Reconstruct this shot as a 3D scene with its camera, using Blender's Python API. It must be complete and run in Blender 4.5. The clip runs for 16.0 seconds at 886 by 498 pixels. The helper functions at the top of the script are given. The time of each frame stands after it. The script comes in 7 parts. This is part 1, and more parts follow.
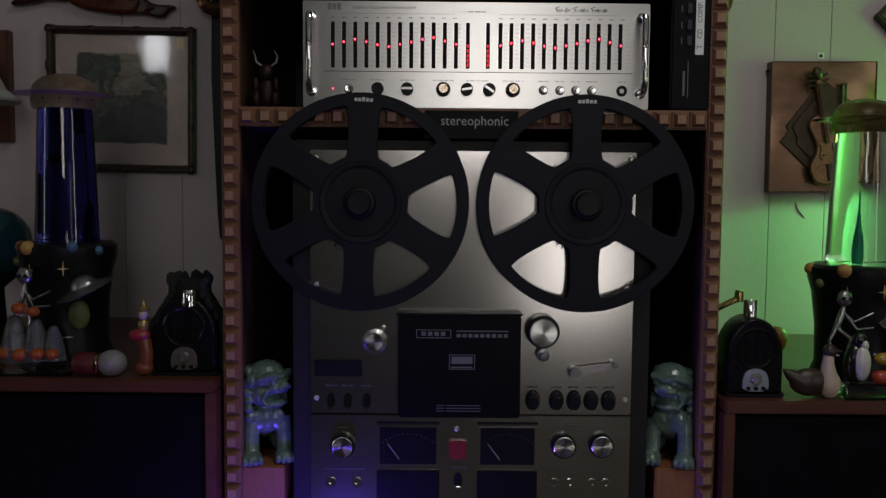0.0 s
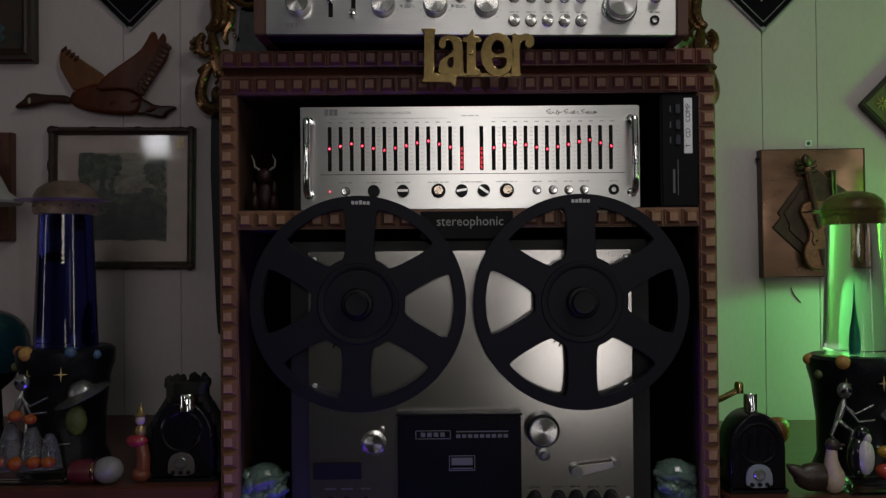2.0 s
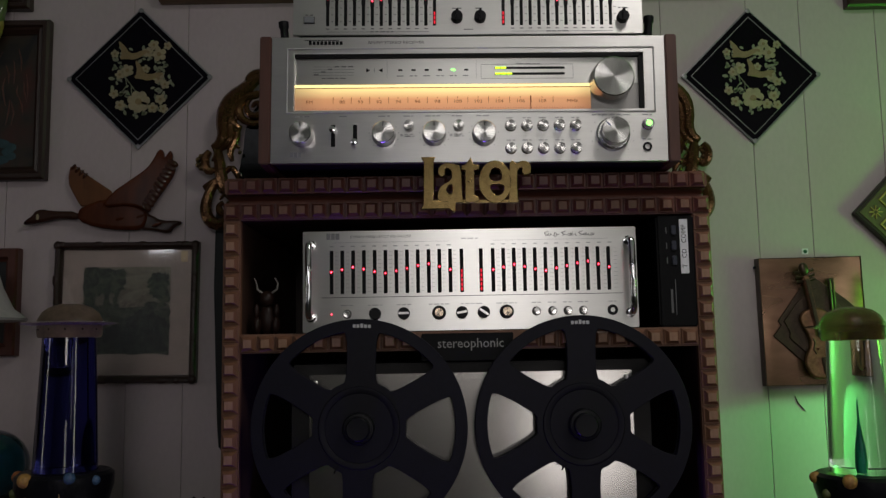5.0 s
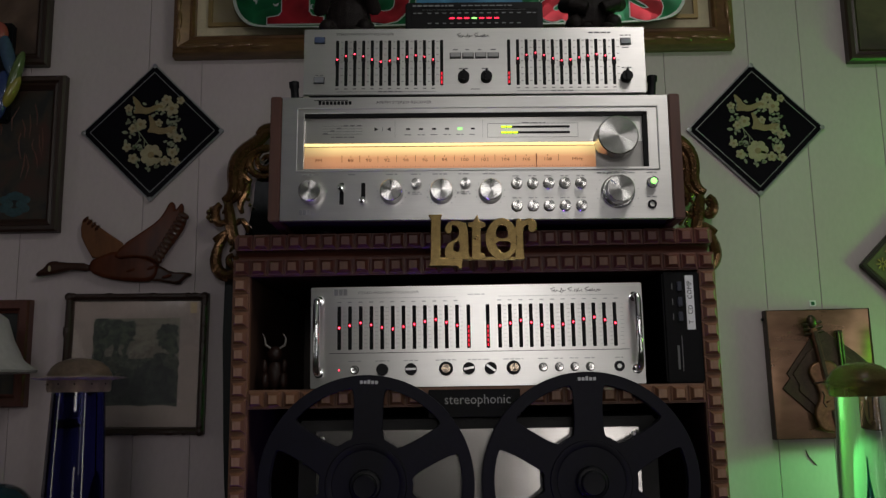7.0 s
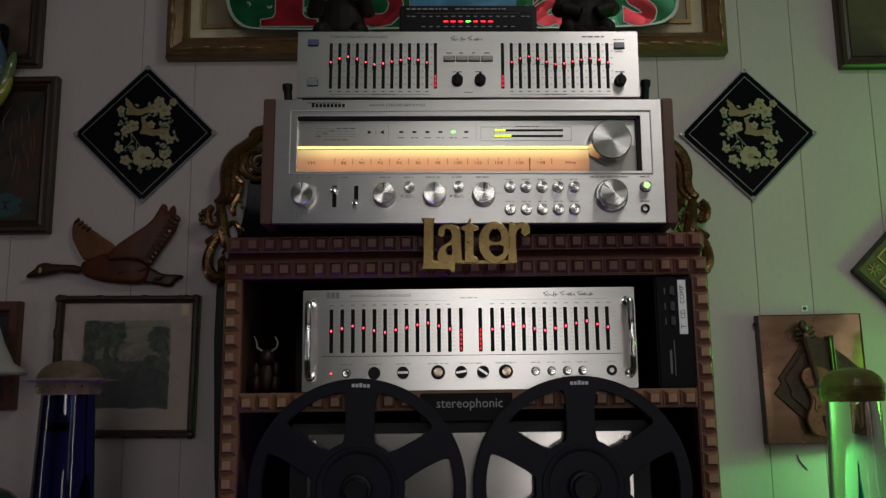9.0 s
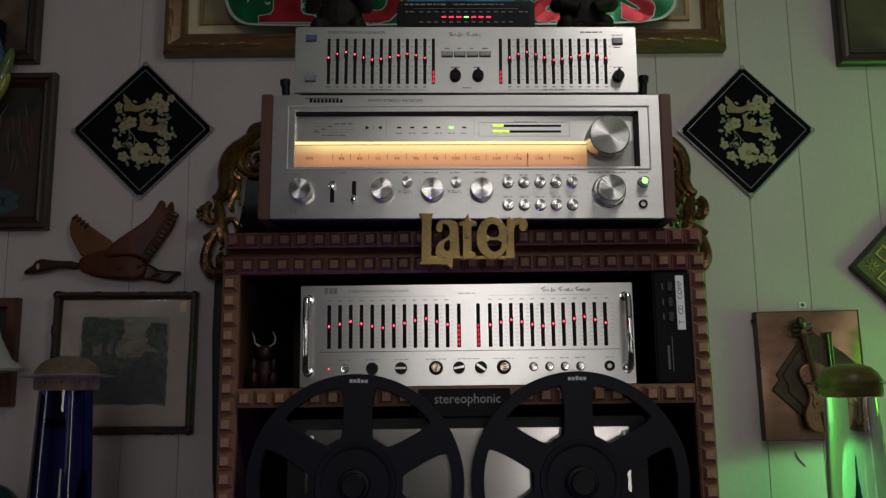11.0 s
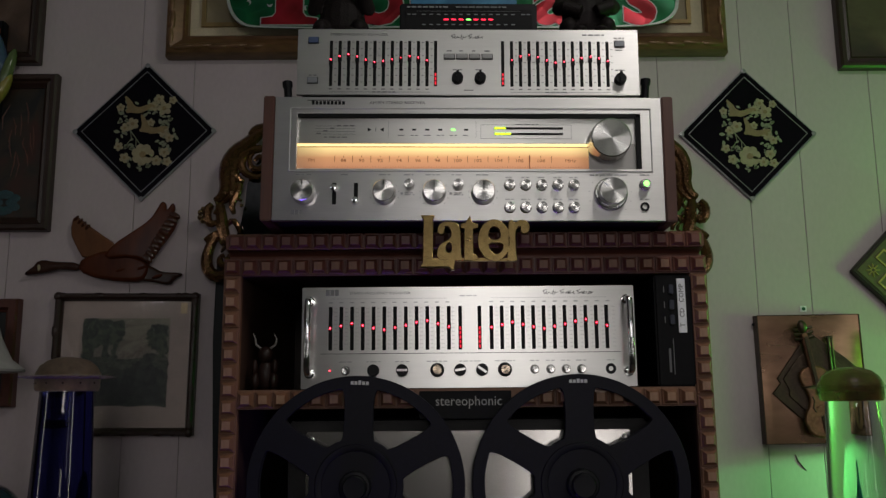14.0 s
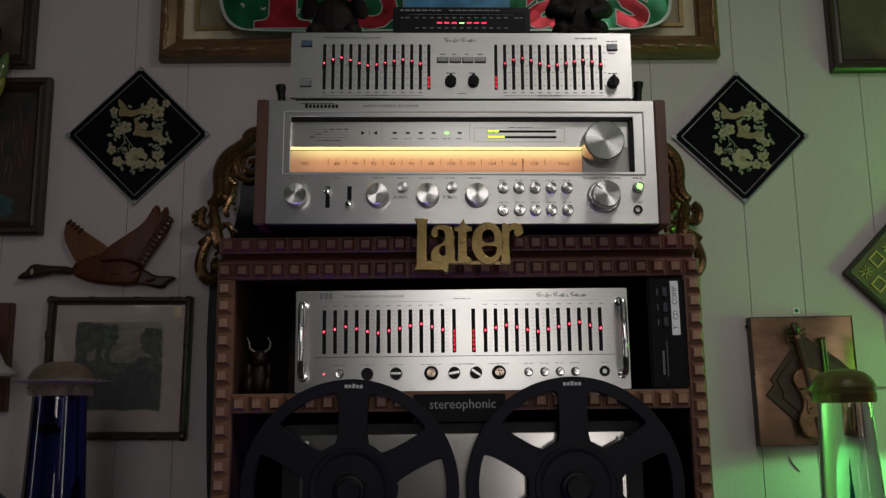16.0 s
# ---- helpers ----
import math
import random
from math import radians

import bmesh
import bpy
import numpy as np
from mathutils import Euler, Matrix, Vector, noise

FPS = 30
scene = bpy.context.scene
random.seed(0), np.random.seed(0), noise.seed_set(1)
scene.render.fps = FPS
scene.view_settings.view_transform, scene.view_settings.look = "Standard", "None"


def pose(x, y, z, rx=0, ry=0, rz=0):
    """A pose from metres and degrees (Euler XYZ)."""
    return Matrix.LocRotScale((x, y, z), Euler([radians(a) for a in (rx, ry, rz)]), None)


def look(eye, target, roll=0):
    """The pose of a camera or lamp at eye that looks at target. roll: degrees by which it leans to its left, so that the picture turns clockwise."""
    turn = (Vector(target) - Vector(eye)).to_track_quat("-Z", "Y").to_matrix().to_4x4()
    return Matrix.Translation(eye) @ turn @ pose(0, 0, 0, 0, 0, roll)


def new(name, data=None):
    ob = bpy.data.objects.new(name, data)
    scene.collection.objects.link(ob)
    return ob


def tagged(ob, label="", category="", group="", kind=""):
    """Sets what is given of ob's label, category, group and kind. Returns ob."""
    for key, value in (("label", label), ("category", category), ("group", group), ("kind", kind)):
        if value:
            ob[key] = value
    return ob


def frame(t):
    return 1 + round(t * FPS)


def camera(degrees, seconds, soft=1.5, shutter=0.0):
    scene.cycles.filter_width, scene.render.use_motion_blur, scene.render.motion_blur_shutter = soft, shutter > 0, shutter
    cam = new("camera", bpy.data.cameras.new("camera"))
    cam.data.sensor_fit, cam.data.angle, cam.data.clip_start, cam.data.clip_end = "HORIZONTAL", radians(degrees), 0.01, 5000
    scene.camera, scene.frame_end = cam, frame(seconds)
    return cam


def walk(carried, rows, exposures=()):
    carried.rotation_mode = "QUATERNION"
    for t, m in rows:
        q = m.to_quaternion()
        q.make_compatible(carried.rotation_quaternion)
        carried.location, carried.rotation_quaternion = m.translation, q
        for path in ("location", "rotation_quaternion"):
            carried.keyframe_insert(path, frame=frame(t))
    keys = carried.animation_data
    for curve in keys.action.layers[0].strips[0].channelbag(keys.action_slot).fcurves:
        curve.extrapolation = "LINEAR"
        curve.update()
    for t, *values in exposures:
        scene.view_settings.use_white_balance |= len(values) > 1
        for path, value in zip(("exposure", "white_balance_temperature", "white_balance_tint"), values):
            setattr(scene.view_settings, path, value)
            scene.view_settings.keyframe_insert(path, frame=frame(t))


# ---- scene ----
cam = camera(55.0, 16.0, 1.4)
PATH = [
    (0, (0.001, -0.005, 1.205), (0.011, 1.99, 1.062), 0.5),
    (0.5, (0.003, -0.008, 1.212), (0.01, 1.99, 1.121), 0.2),
    (1, (0.004, -0.012, 1.221), (0.017, 1.988, 1.18), -0.2),
    (1.5, (0.004, -0.01, 1.231), (0.024, 1.99, 1.221), -0.1),
    (2, (0.003, -0.011, 1.239), (0.016, 1.989, 1.266), -0.5),
    (2.5, (0.004, -0.016, 1.25), (0.006, 1.983, 1.325), -0.7),
    (3, (0.006, -0.018, 1.255), (-0.002, 1.979, 1.364), -0.9),
    (3.5, (0.007, -0.021, 1.264), (0.003, 1.975, 1.403), -0.9),
    (4, (0.007, -0.021, 1.27), (0.016, 1.972, 1.439), -1.0),
    (6.5, (0.005, -0.034, 1.299), (0.01, 1.942, 1.608), -1.0),
    (7, (0.009, -0.036, 1.3), (-0.001, 1.937, 1.627), -0.9),
    (7.5, (0.009, -0.037, 1.301), (0.004, 1.936, 1.632), -0.9),
    (8, (0.01, -0.037, 1.299), (0.003, 1.935, 1.631), -0.7),
    (8.5, (0.008, -0.036, 1.3), (0.0, 1.936, 1.631), -0.7),
    (9, (0.009, -0.034, 1.3), (0.016, 1.937, 1.635), -0.7),
    (11.5, (0.01, -0.033, 1.296), (0.02, 1.94, 1.624), -0.7),
    (12, (0.008, -0.033, 1.296), (0.018, 1.941, 1.617), -0.7),
    (12.5, (0.01, -0.032, 1.295), (0.022, 1.941, 1.623), -0.8),
    (13, (0.008, -0.032, 1.296), (0.02, 1.939, 1.632), -0.7),
    (13.5, (0.008, -0.033, 1.293), (0.018, 1.939, 1.628), -0.6),
    (14, (0.008, -0.033, 1.295), (0.018, 1.938, 1.634), -0.5),
    (14.5, (0.01, -0.033, 1.296), (0.023, 1.935, 1.651), -0.6),
    (15, (0.01, -0.033, 1.296), (0.025, 1.934, 1.656), -0.5),
    (15.5, (0.008, -0.033, 1.295), (0.027, 1.937, 1.643), -0.6),
    (16, (0.009, -0.034, 1.296), (0.032, 1.936, 1.64), -0.7),
]
walk(cam, [(t, look(eye, target, roll)) for t, eye, target, roll in PATH])

# ---- world, lights, exposure ----
scene.view_settings.exposure = 0.0
world = bpy.data.worlds.new("dim_room")
world.use_nodes = True
scene.world = world
world.node_tree.nodes["Background"].inputs[0].default_value = (0.55, 0.6, 0.7, 1)
world.node_tree.nodes["Background"].inputs[1].default_value = 0.014


def area(name, m, w, h, power, colour):
    data = bpy.data.lights.new(name, "AREA")
    data.shape, data.size, data.size_y = "RECTANGLE", w, h
    data.energy, data.color = power, colour
    ob = new(name, data)
    ob.matrix_basis = m
    return ob


def bulb(name, place, power, colour, radius):
    data = bpy.data.lights.new(name, "POINT")
    data.energy, data.color, data.shadow_soft_size = power, colour, radius
    ob = new(name, data)
    ob.location = place
    return ob


area("ceiling_lamp_light", look((0.52, 0.35, 2.36), (0.46, 0.45, 0)), 0.35, 0.35, 4.6, (1.0, 0.94, 0.90))
area("window_light", look((0.23, -2.24, 1.82), (0.23, 0, 1.80)), 0.66, 0.62, 6.8, (1.0, 0.955, 0.92))
area("window_light_low", look((0.72, -2.24, 0.90), (0.72, 0, 0.90)), 0.46, 0.64, 1.9, (1.0, 0.955, 0.92))
area("window_slit_light", look((-1.75, -2.24, 2.18), (-1.75, 0, 2.1)), 0.14, 0.54, 1.5, (0.95, 0.97, 1.0))
area("window_light_east", look((2.10, -2.24, 1.42), (2.10, 0, 1.42)), 0.5, 0.5, 0.5, (0.95, 0.92, 1.0))
area("side_window_light_east", look((2.56, -1.36, 1.45), (0, -1.36, 1.45)), 0.42, 1.5, 6.5, (1.0, 0.97, 0.93))
area("side_window_light_west", look((-2.56, 0.16, 1.36), (0, 0.16, 1.36)), 0.28, 0.80, 1.4, (1.0, 0.97, 0.93))
bulb("green_bulb", (1.30, 1.470, 1.34), 5.6, (0.09, 1.0, 0.15), 0.02)
bulb("green_bulb_high", (1.32, 1.26, 1.36), 6.4, (0.22, 1.0, 0.07), 0.10)
# Unseen green spot, added so its cone edge draws the wall's shadow line.
green_spot = bpy.data.lights.new("green_cutoff_spot", "SPOT")
green_spot.energy, green_spot.color, green_spot.shadow_soft_size, green_spot.spot_size, green_spot.spot_blend = 8.0, (0.14, 1.0, 0.22), 0.01, radians(84), 0.12
new("green_cutoff_spot", green_spot).matrix_basis = look((1.0, 1.40, 1.263), (0.36, 1.45, 1.263 - 0.64 * math.tan(radians(50.8))))
bulb("blue_bulb", (-0.14, 0.92, 0.66), 3.2, (0.12, 0.05, 1.0), 0.02)
bulb("violet_bulb", (-0.38, 0.72, 0.60), 0.4, (0.45, 0.08, 1.0), 0.04)


# ---- materials ----
def nodes_of(name):
    m = bpy.data.materials.new(name)
    m.use_nodes = True
    return m, m.node_tree.nodes, m.node_tree.links, m.node_tree.nodes["Principled BSDF"]


def stuff(name, colour, rough=0.5, metal=0.0, vary=0.18, size=18.0, bump=0.15, stretch=(1, 1, 1), coat=0.0, grain=6.0, spec=0.5, piece=0.0, brush=0.0):
    """A surface with large stains, fine grain and relief."""
    m, n, l, p = nodes_of(name)
    tc, mp = n.new("ShaderNodeTexCoord"), n.new("ShaderNodeMapping")
    mp.inputs["Scale"].default_value = stretch
    l.new(tc.outputs["Object"], mp.inputs["Vector"])
    big, fine = n.new("ShaderNodeTexNoise"), n.new("ShaderNodeTexNoise")
    big.inputs["Scale"].default_value, fine.inputs["Scale"].default_value = size, size * grain
    big.inputs["Detail"].default_value, fine.inputs["Detail"].default_value = 4, 5
    l.new(mp.outputs[0], big.inputs["Vector"]), l.new(mp.outputs[0], fine.inputs["Vector"])
    add = n.new("ShaderNodeMath")
    add.operation = "ADD"
    l.new(big.outputs["Fac"], add.inputs[0]), l.new(fine.outputs["Fac"], add.inputs[1])
    if piece:
        info, more = n.new("ShaderNodeObjectInfo"), n.new("ShaderNodeMath")
        more.operation, more.inputs[1].default_value = "MULTIPLY_ADD", piece
        l.new(info.outputs["Random"], more.inputs[0]), l.new(add.outputs[0], more.inputs[2])
        add = more
    ramp = n.new("ShaderNodeMapRange")
    ramp.inputs[1].default_value, ramp.inputs[2].default_value = 0.6, 1.4 + piece
    ramp.inputs[3].default_value, ramp.inputs[4].default_value = 1 - vary, 1 + vary
    l.new(add.outputs[0], ramp.inputs[0])
    mix = n.new("ShaderNodeVectorMath")
    mix.operation = "SCALE"
    mix.inputs[0].default_value = colour
    l.new(ramp.outputs[0], mix.inputs["Scale"])
    l.new(mix.outputs[0], p.inputs["Base Color"])
    rr = n.new("ShaderNodeMapRange")
    rr.inputs[3].default_value, rr.inputs[4].default_value = max(0.02, rough * (1 - min(0.2, 0.03 + vary))), min(1, rough * (1 + min(0.2, 0.03 + vary)))
    l.new(big.outputs["Fac"], rr.inputs[0]), l.new(rr.outputs[0], p.inputs["Roughness"])
    p.inputs["Metallic"].default_value, p.inputs["Coat Weight"].default_value = metal, coat
    p.inputs["Coat Roughness"].default_value, p.inputs["Specular IOR Level"].default_value = 0.08, spec
    if brush:
        up = n.new("ShaderNodeCombineXYZ")
        up.inputs[2].default_value = 1
        l.new(up.outputs[0], p.inputs["Tangent"])
        p.inputs["Anisotropic"].default_value = brush
    if bump:
        b = n.new("ShaderNodeBump")
        b.inputs["Strength"].default_value, b.inputs["Distance"].default_value = bump, 0.001
        l.new(fine.outputs["Fac"], b.inputs["Height"]), l.new(b.outputs[0], p.inputs["Normal"])
    return m


def glow(name, colour, strength):
    m, n, l, p = nodes_of(name)
    p.inputs["Base Color"].default_value = (*[c * 0.3 for c in colour], 1)
    p.inputs["Emission Color"].default_value = (*colour, 1)
    p.inputs["Emission Strength"].default_value = strength
    return m


def clear(name, colour, rough, ior):
    m, n, l, p = nodes_of(name)
    p.inputs["Base Color"].default_value = (*colour, 1)
    p.inputs["Transmission Weight"].default_value = 1
    p.inputs["Roughness"].default_value, p.inputs["IOR"].default_value = rough, ior
    return m


def turned(name, colour, rough):
    """Metal turned on a lathe: the gloss fans out round the axis."""
    m, n, l, p = nodes_of(name)
    t = n.new("ShaderNodeTangent")
    t.direction_type, t.axis = "RADIAL", "Y"
    l.new(t.outputs[0], p.inputs["Tangent"])
    tc, no, rg = n.new("ShaderNodeTexCoord"), n.new("ShaderNodeTexNoise"), n.new("ShaderNodeMapRange")
    no.inputs["Scale"].default_value = 300
    l.new(tc.outputs["Object"], no.inputs["Vector"]), l.new(no.outputs["Fac"], rg.inputs[0])
    rg.inputs[3].default_value, rg.inputs[4].default_value = rough * 0.85, rough * 1.2
    l.new(rg.outputs[0], p.inputs["Roughness"])
    p.inputs["Base Color"].default_value, p.inputs["Metallic"].default_value = (*colour, 1), 1
    p.inputs["Anisotropic"].default_value = 0.92
    return m


BRUSHED = stuff("brushed_aluminium", (0.62, 0.61, 0.60), 0.36, 0.88, 0.05, 12, 0.10, (0.5, 8, 8), brush=0.8)
SATIN = stuff("satin_aluminium", (0.70, 0.69, 0.675), 0.30, 0.97, 0.04, 12, 0.06, (0.5, 8, 8), brush=0.7)
DECK = stuff("deck_aluminium", (0.62, 0.59, 0.57), 0.18, 1.0, 0.03, 14, 0.0, (0.5, 8, 8), brush=0.2)
TURNED = turned("turned_aluminium", (0.72, 0.71, 0.70), 0.22)
CHROME = stuff("chrome", (0.75, 0.75, 0.76), 0.08, 1, 0.04, 20, 0.02)
BLACK = stuff("black_plastic", (0.006, 0.006, 0.008), 0.40, 0, 0.3, 25, 0.12, spec=0.18)
GLOSS = stuff("black_gloss", (0.006, 0.005, 0.007), 0.24, 0, 0.3, 20, 0.03, spec=0.22)
STEEL = stuff("dull_steel", (0.25, 0.25, 0.25), 0.35, 1)
COVER = stuff("dull_black_cover", (0.004, 0.004, 0.006), 0.38, 0, 0.3, 25, 0.05, spec=0.10)
REEL = stuff("reel_plastic", (0.0065, 0.0062, 0.011), 0.5, 0, 0.25, 30, 0.1, spec=0.18)
SLOT = stuff("slot_black", (0.003, 0.003, 0.004), 0.6, 0, 0.2, 30, 0.0, spec=0.2)
CASE = stuff("black_case", (0.012, 0.011, 0.012), 0.55, 0, 0.3, 30, 0.25, spec=0.3)
INK = stuff("dark_print", (0.06, 0.06, 0.065), 0.6, 0, 0.1, 60, 0.0)
PALE = stuff("pale_print", (0.55, 0.55, 0.55), 0.5, 0, 0.1, 60, 0.0)
WALNUT = stuff("walnut_veneer", (0.080, 0.027, 0.017), 0.45, 0, 0.35, 20, 0.2, (1, 1, 0.12))
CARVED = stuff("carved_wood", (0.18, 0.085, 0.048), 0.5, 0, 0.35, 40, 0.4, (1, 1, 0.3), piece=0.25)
# Same wood, paler: the light on the block fronts is put into its colour.
CARVED_LIT = stuff("carved_wood_lit_front", (0.27, 0.15, 0.09), 0.5, 0, 0.3, 40, 0.4, (1, 1, 0.3), piece=0.3)
CROWN = stuff("crown_mahogany", (0.13, 0.045, 0.030), 0.42, 0, 0.35, 40, 0.3, (0.3, 1, 1), piece=0.25)
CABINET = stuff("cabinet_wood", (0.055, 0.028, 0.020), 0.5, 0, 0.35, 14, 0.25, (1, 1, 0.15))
# Cabinet wood darkened for the bays: their shade is put into the colour.
INSIDE_SHADE = stuff("cabinet_wood_shaded", (0.030, 0.020, 0.016), 0.65, 0, 0.35, 14, 0.25, (1, 1, 0.15))
MAHOGANY = stuff("mahogany_top", (0.090, 0.030, 0.020), 0.35, 0, 0.3, 14, 0.15, (0.15, 1, 1))
PANEL = stuff("painted_panelling", (0.52, 0.445, 0.462), 0.6, 0, 0.06, 5, 0.16, (1, 1, 0.5), grain=30)
DARKWALL = stuff("dark_room_wall", (0.060, 0.050, 0.048), 0.7, 0, 0.2, 5, 0.3)
SEAM = stuff("panel_groove", (0.42, 0.41, 0.40), 0.8, 0, 0.2, 20, 0.0)
BRASS = stuff("polished_brass", (0.40, 0.28, 0.12), 0.20, 1, 0.3, 30, 0.15)
GOLD = stuff("old_gilt", (0.135, 0.066, 0.028), 0.17, 0.7, 0.5, 40, 0.3)
RED_LED = glow("red_led", (1.0, 0.055, 0.10), 9)
RED_HALO = glow("red_halo", (0.9, 0.005, 0.02), 0.7)
RED_BAR = glow("red_bar_light", (1.0, 0.02, 0.06), 2.6)
RED_DIM = glow("red_segment", (0.75, 0.01, 0.03), 1.2)
GREEN_LED = glow("green_led", (0.25, 1.0, 0.15), 3)
LIME_LED = glow("lime_led", (0.6, 1.0, 0.02), 2.2)
DIAL_TOP = glow("lit_dial_tube", (1.0, 0.72, 0.30), 1.6)


# ---- building helpers ----
def mesh_of(bm, name, mats, smooth=35):
    me = bpy.data.meshes.new(name)
    bmesh.ops.recalc_face_normals(bm, faces=bm.faces)
    bm.to_mesh(me)
    bm.free()
    for m in mats if isinstance(mats, (list, tuple)) else [mats]:
        me.materials.append(m)
    if smooth:
        for f in me.polygons:
            f.use_smooth = True
        me.set_sharp_from_angle(angle=radians(smooth))
    return me


def part(name, bm, material, parent, label="", at=None, smooth=35):
    """One mesh object under a thing or a part; bm may be a ready mesh."""
    me = bm if isinstance(bm, bpy.types.Mesh) else mesh_of(bm, name, material, smooth)
    if isinstance(bm, bpy.types.Mesh) and material and not me.materials:
        me.materials.append(material)
    ob = new(name, me)
    ob.parent = parent
    if at is not None:
        ob.matrix_basis = at if isinstance(at, Matrix) else Matrix.Translation(at)
    return tagged(ob, label)


def thing(name, label, category, m, group="", kind=""):
    ob = new(name)
    ob.empty_display_size = 0.02
    ob.matrix_basis = m
    return tagged(ob, label, category, group, kind)


def whole(name, bm, material, label, category, m=None, group="", kind="", smooth=35):
    me = bm if isinstance(bm, bpy.types.Mesh) else mesh_of(bm, name, material, smooth)
    if isinstance(bm, bpy.types.Mesh) and material and not me.materials:
        me.materials.append(material)
    ob = new(name, me)
    if m is not None:
        ob.matrix_basis = m
    return tagged(ob, label, category, group, kind)


def box(x0, x1, y0, y1, z0, z1, bevel=0.0, bm=None, slot=0, seg=2):
    bm = bm or bmesh.new()
    r = bmesh.ops.create_cube(bm, size=1)
    vs = r["verts"]
    for v in vs:
        v.co = Vector(((x0 + x1) / 2 + v.co.x * (x1 - x0), (y0 + y1) / 2 + v.co.y * (y1 - y0), (z0 + z1) / 2 + v.co.z * (z1 - z0)))
    fs = {f for v in vs for f in v.link_faces}
    for f in fs:
        f.material_index = slot
    if bevel:
        es = {e for v in vs for e in v.link_edges}
        bmesh.ops.bevel(bm, geom=list(es), offset=bevel, segments=seg, affect="EDGES", material=slot)
    return bm


def lathe(profile, axis="z", seg=32, bm=None, m=None, slot=0):
    """Turns a profile of (radius, height) pairs round an axis; zero radii close the ends."""
    bm = bm or bmesh.new()
    rings = []
    for r, h in profile:
        ring = []
        for i in range(seg if r > 1e-6 else 1):
            a = 2 * math.pi * i / seg
            c = Vector((r * math.cos(a), r * math.sin(a), h)) if axis == "z" else Vector((r * math.cos(a), h, r * math.sin(a)))
            ring.append(bm.verts.new(m @ c if m else c))
        rings.append(ring)
    for a, b in zip(rings, rings[1:]):
        for i in range(seg):
            j = (i + 1) % seg
            vs = [a[i % len(a)], a[j % len(a)], b[j % len(b)], b[i % len(b)]]
            vs = list(dict.fromkeys(vs))
            if len(vs) > 2:
                bm.faces.new(vs).material_index = slot
    return bm


def tube(points, radius, seg=8, bm=None, slot=0):
    """A round rod along points; radius may be a list."""
    bm = bm or bmesh.new()
    pts = [Vector(p) for p in points]
    rad = radius if isinstance(radius, (list, tuple)) else [radius] * len(pts)
    rings, side = [], None
    for i, p in enumerate(pts):
        d = (pts[min(i + 1, len(pts) - 1)] - pts[max(i - 1, 0)]).normalized()
        if side is None:
            side = d.orthogonal().normalized()
        side = (side - d * side.dot(d)).normalized()
        up = d.cross(side)
        rings.append([bm.verts.new(p + (side * math.cos(2 * math.pi * k / seg) + up * math.sin(2 * math.pi * k / seg)) * rad[i]) for k in range(seg)])
    for a, b in zip(rings, rings[1:]):
        for k in range(seg):
            bm.faces.new((a[k], a[(k + 1) % seg], b[(k + 1) % seg], b[k])).material_index = slot
    for ring in (rings[0], rings[-1]):
        bm.faces.new(ring).material_index = slot
    return bm


def blob(place, size, bm=None, slot=0, seg=16, turn=None):
    bm = bm or bmesh.new()
    m = Matrix.Translation(place) @ (turn or Matrix()) @ Matrix.Diagonal((*size, 1))
    r = bmesh.ops.create_uvsphere(bm, u_segments=seg, v_segments=max(6, seg // 2), radius=1, matrix=m)
    for f in {f for v in r["verts"] for f in v.link_faces}:
        f.material_index = slot
    return bm


def smooth_line(pts, rounds=2, closed=True):
    for _ in range(rounds):
        out = []
        n = len(pts)
        for i in range(n if closed else n - 1):
            a, b = pts[i], pts[(i + 1) % n]
            out += [tuple(a[k] * 0.75 + b[k] * 0.25 for k in range(len(a))), tuple(a[k] * 0.25 + b[k] * 0.75 for k in range(len(a)))]
        pts = out if closed else [pts[0]] + out + [pts[-1]]
    return pts


def baked(curve, material, name):
    ob = bpy.data.objects.new("tmp", curve)
    scene.collection.objects.link(ob)
    me = bpy.data.meshes.new_from_object(ob.evaluated_get(bpy.context.evaluated_depsgraph_get()))
    me.name = name
    bpy.data.objects.remove(ob)
    me.materials.clear()
    me.materials.append(material)
    me.transform(Matrix.Rotation(radians(90), 4, "X"))
    return me


def plate(name, outlines, thick, material, bevel=0.0):
    """A flat piece, upright in x and z, cut from outlines; those inside another are holes. Its front is at y = -thick."""
    cu = bpy.data.curves.new(name, "CURVE")
    cu.dimensions, cu.fill_mode, cu.extrude, cu.bevel_depth, cu.bevel_resolution, cu.offset = "2D", "BOTH", max(0.0, thick / 2 - bevel), bevel, 2, -bevel
    for pts in outlines:
        sp = cu.splines.new("POLY")
        sp.points.add(len(pts) - 1)
        for q, (x, z) in zip(sp.points, pts):
            q.co = (x, z, 0, 1)
        sp.use_cyclic_u = True
    me = baked(cu, material, name)
    me.transform(Matrix.Translation((0, -thick / 2, 0)))
    bm = bmesh.new()
    bm.from_mesh(me)
    bmesh.ops.remove_doubles(bm, verts=bm.verts, dist=2e-5)
    bm.to_mesh(me)
    bm.free()
    return me


def lettering(name, words, size, material, thick=0.0006, centre=True, shear=0.0, wide=1.0):
    cu = bpy.data.curves.new(name, "FONT")
    cu.body, cu.size, cu.extrude, cu.shear, cu.resolution_u = words, size, thick / 2, shear, 2
    cu.align_x, cu.align_y = "CENTER" if centre else "LEFT", "CENTER"
    me = baked(cu, material, name)
    me.transform(Matrix.Diagonal((wide, 1, 1, 1)))
    return me


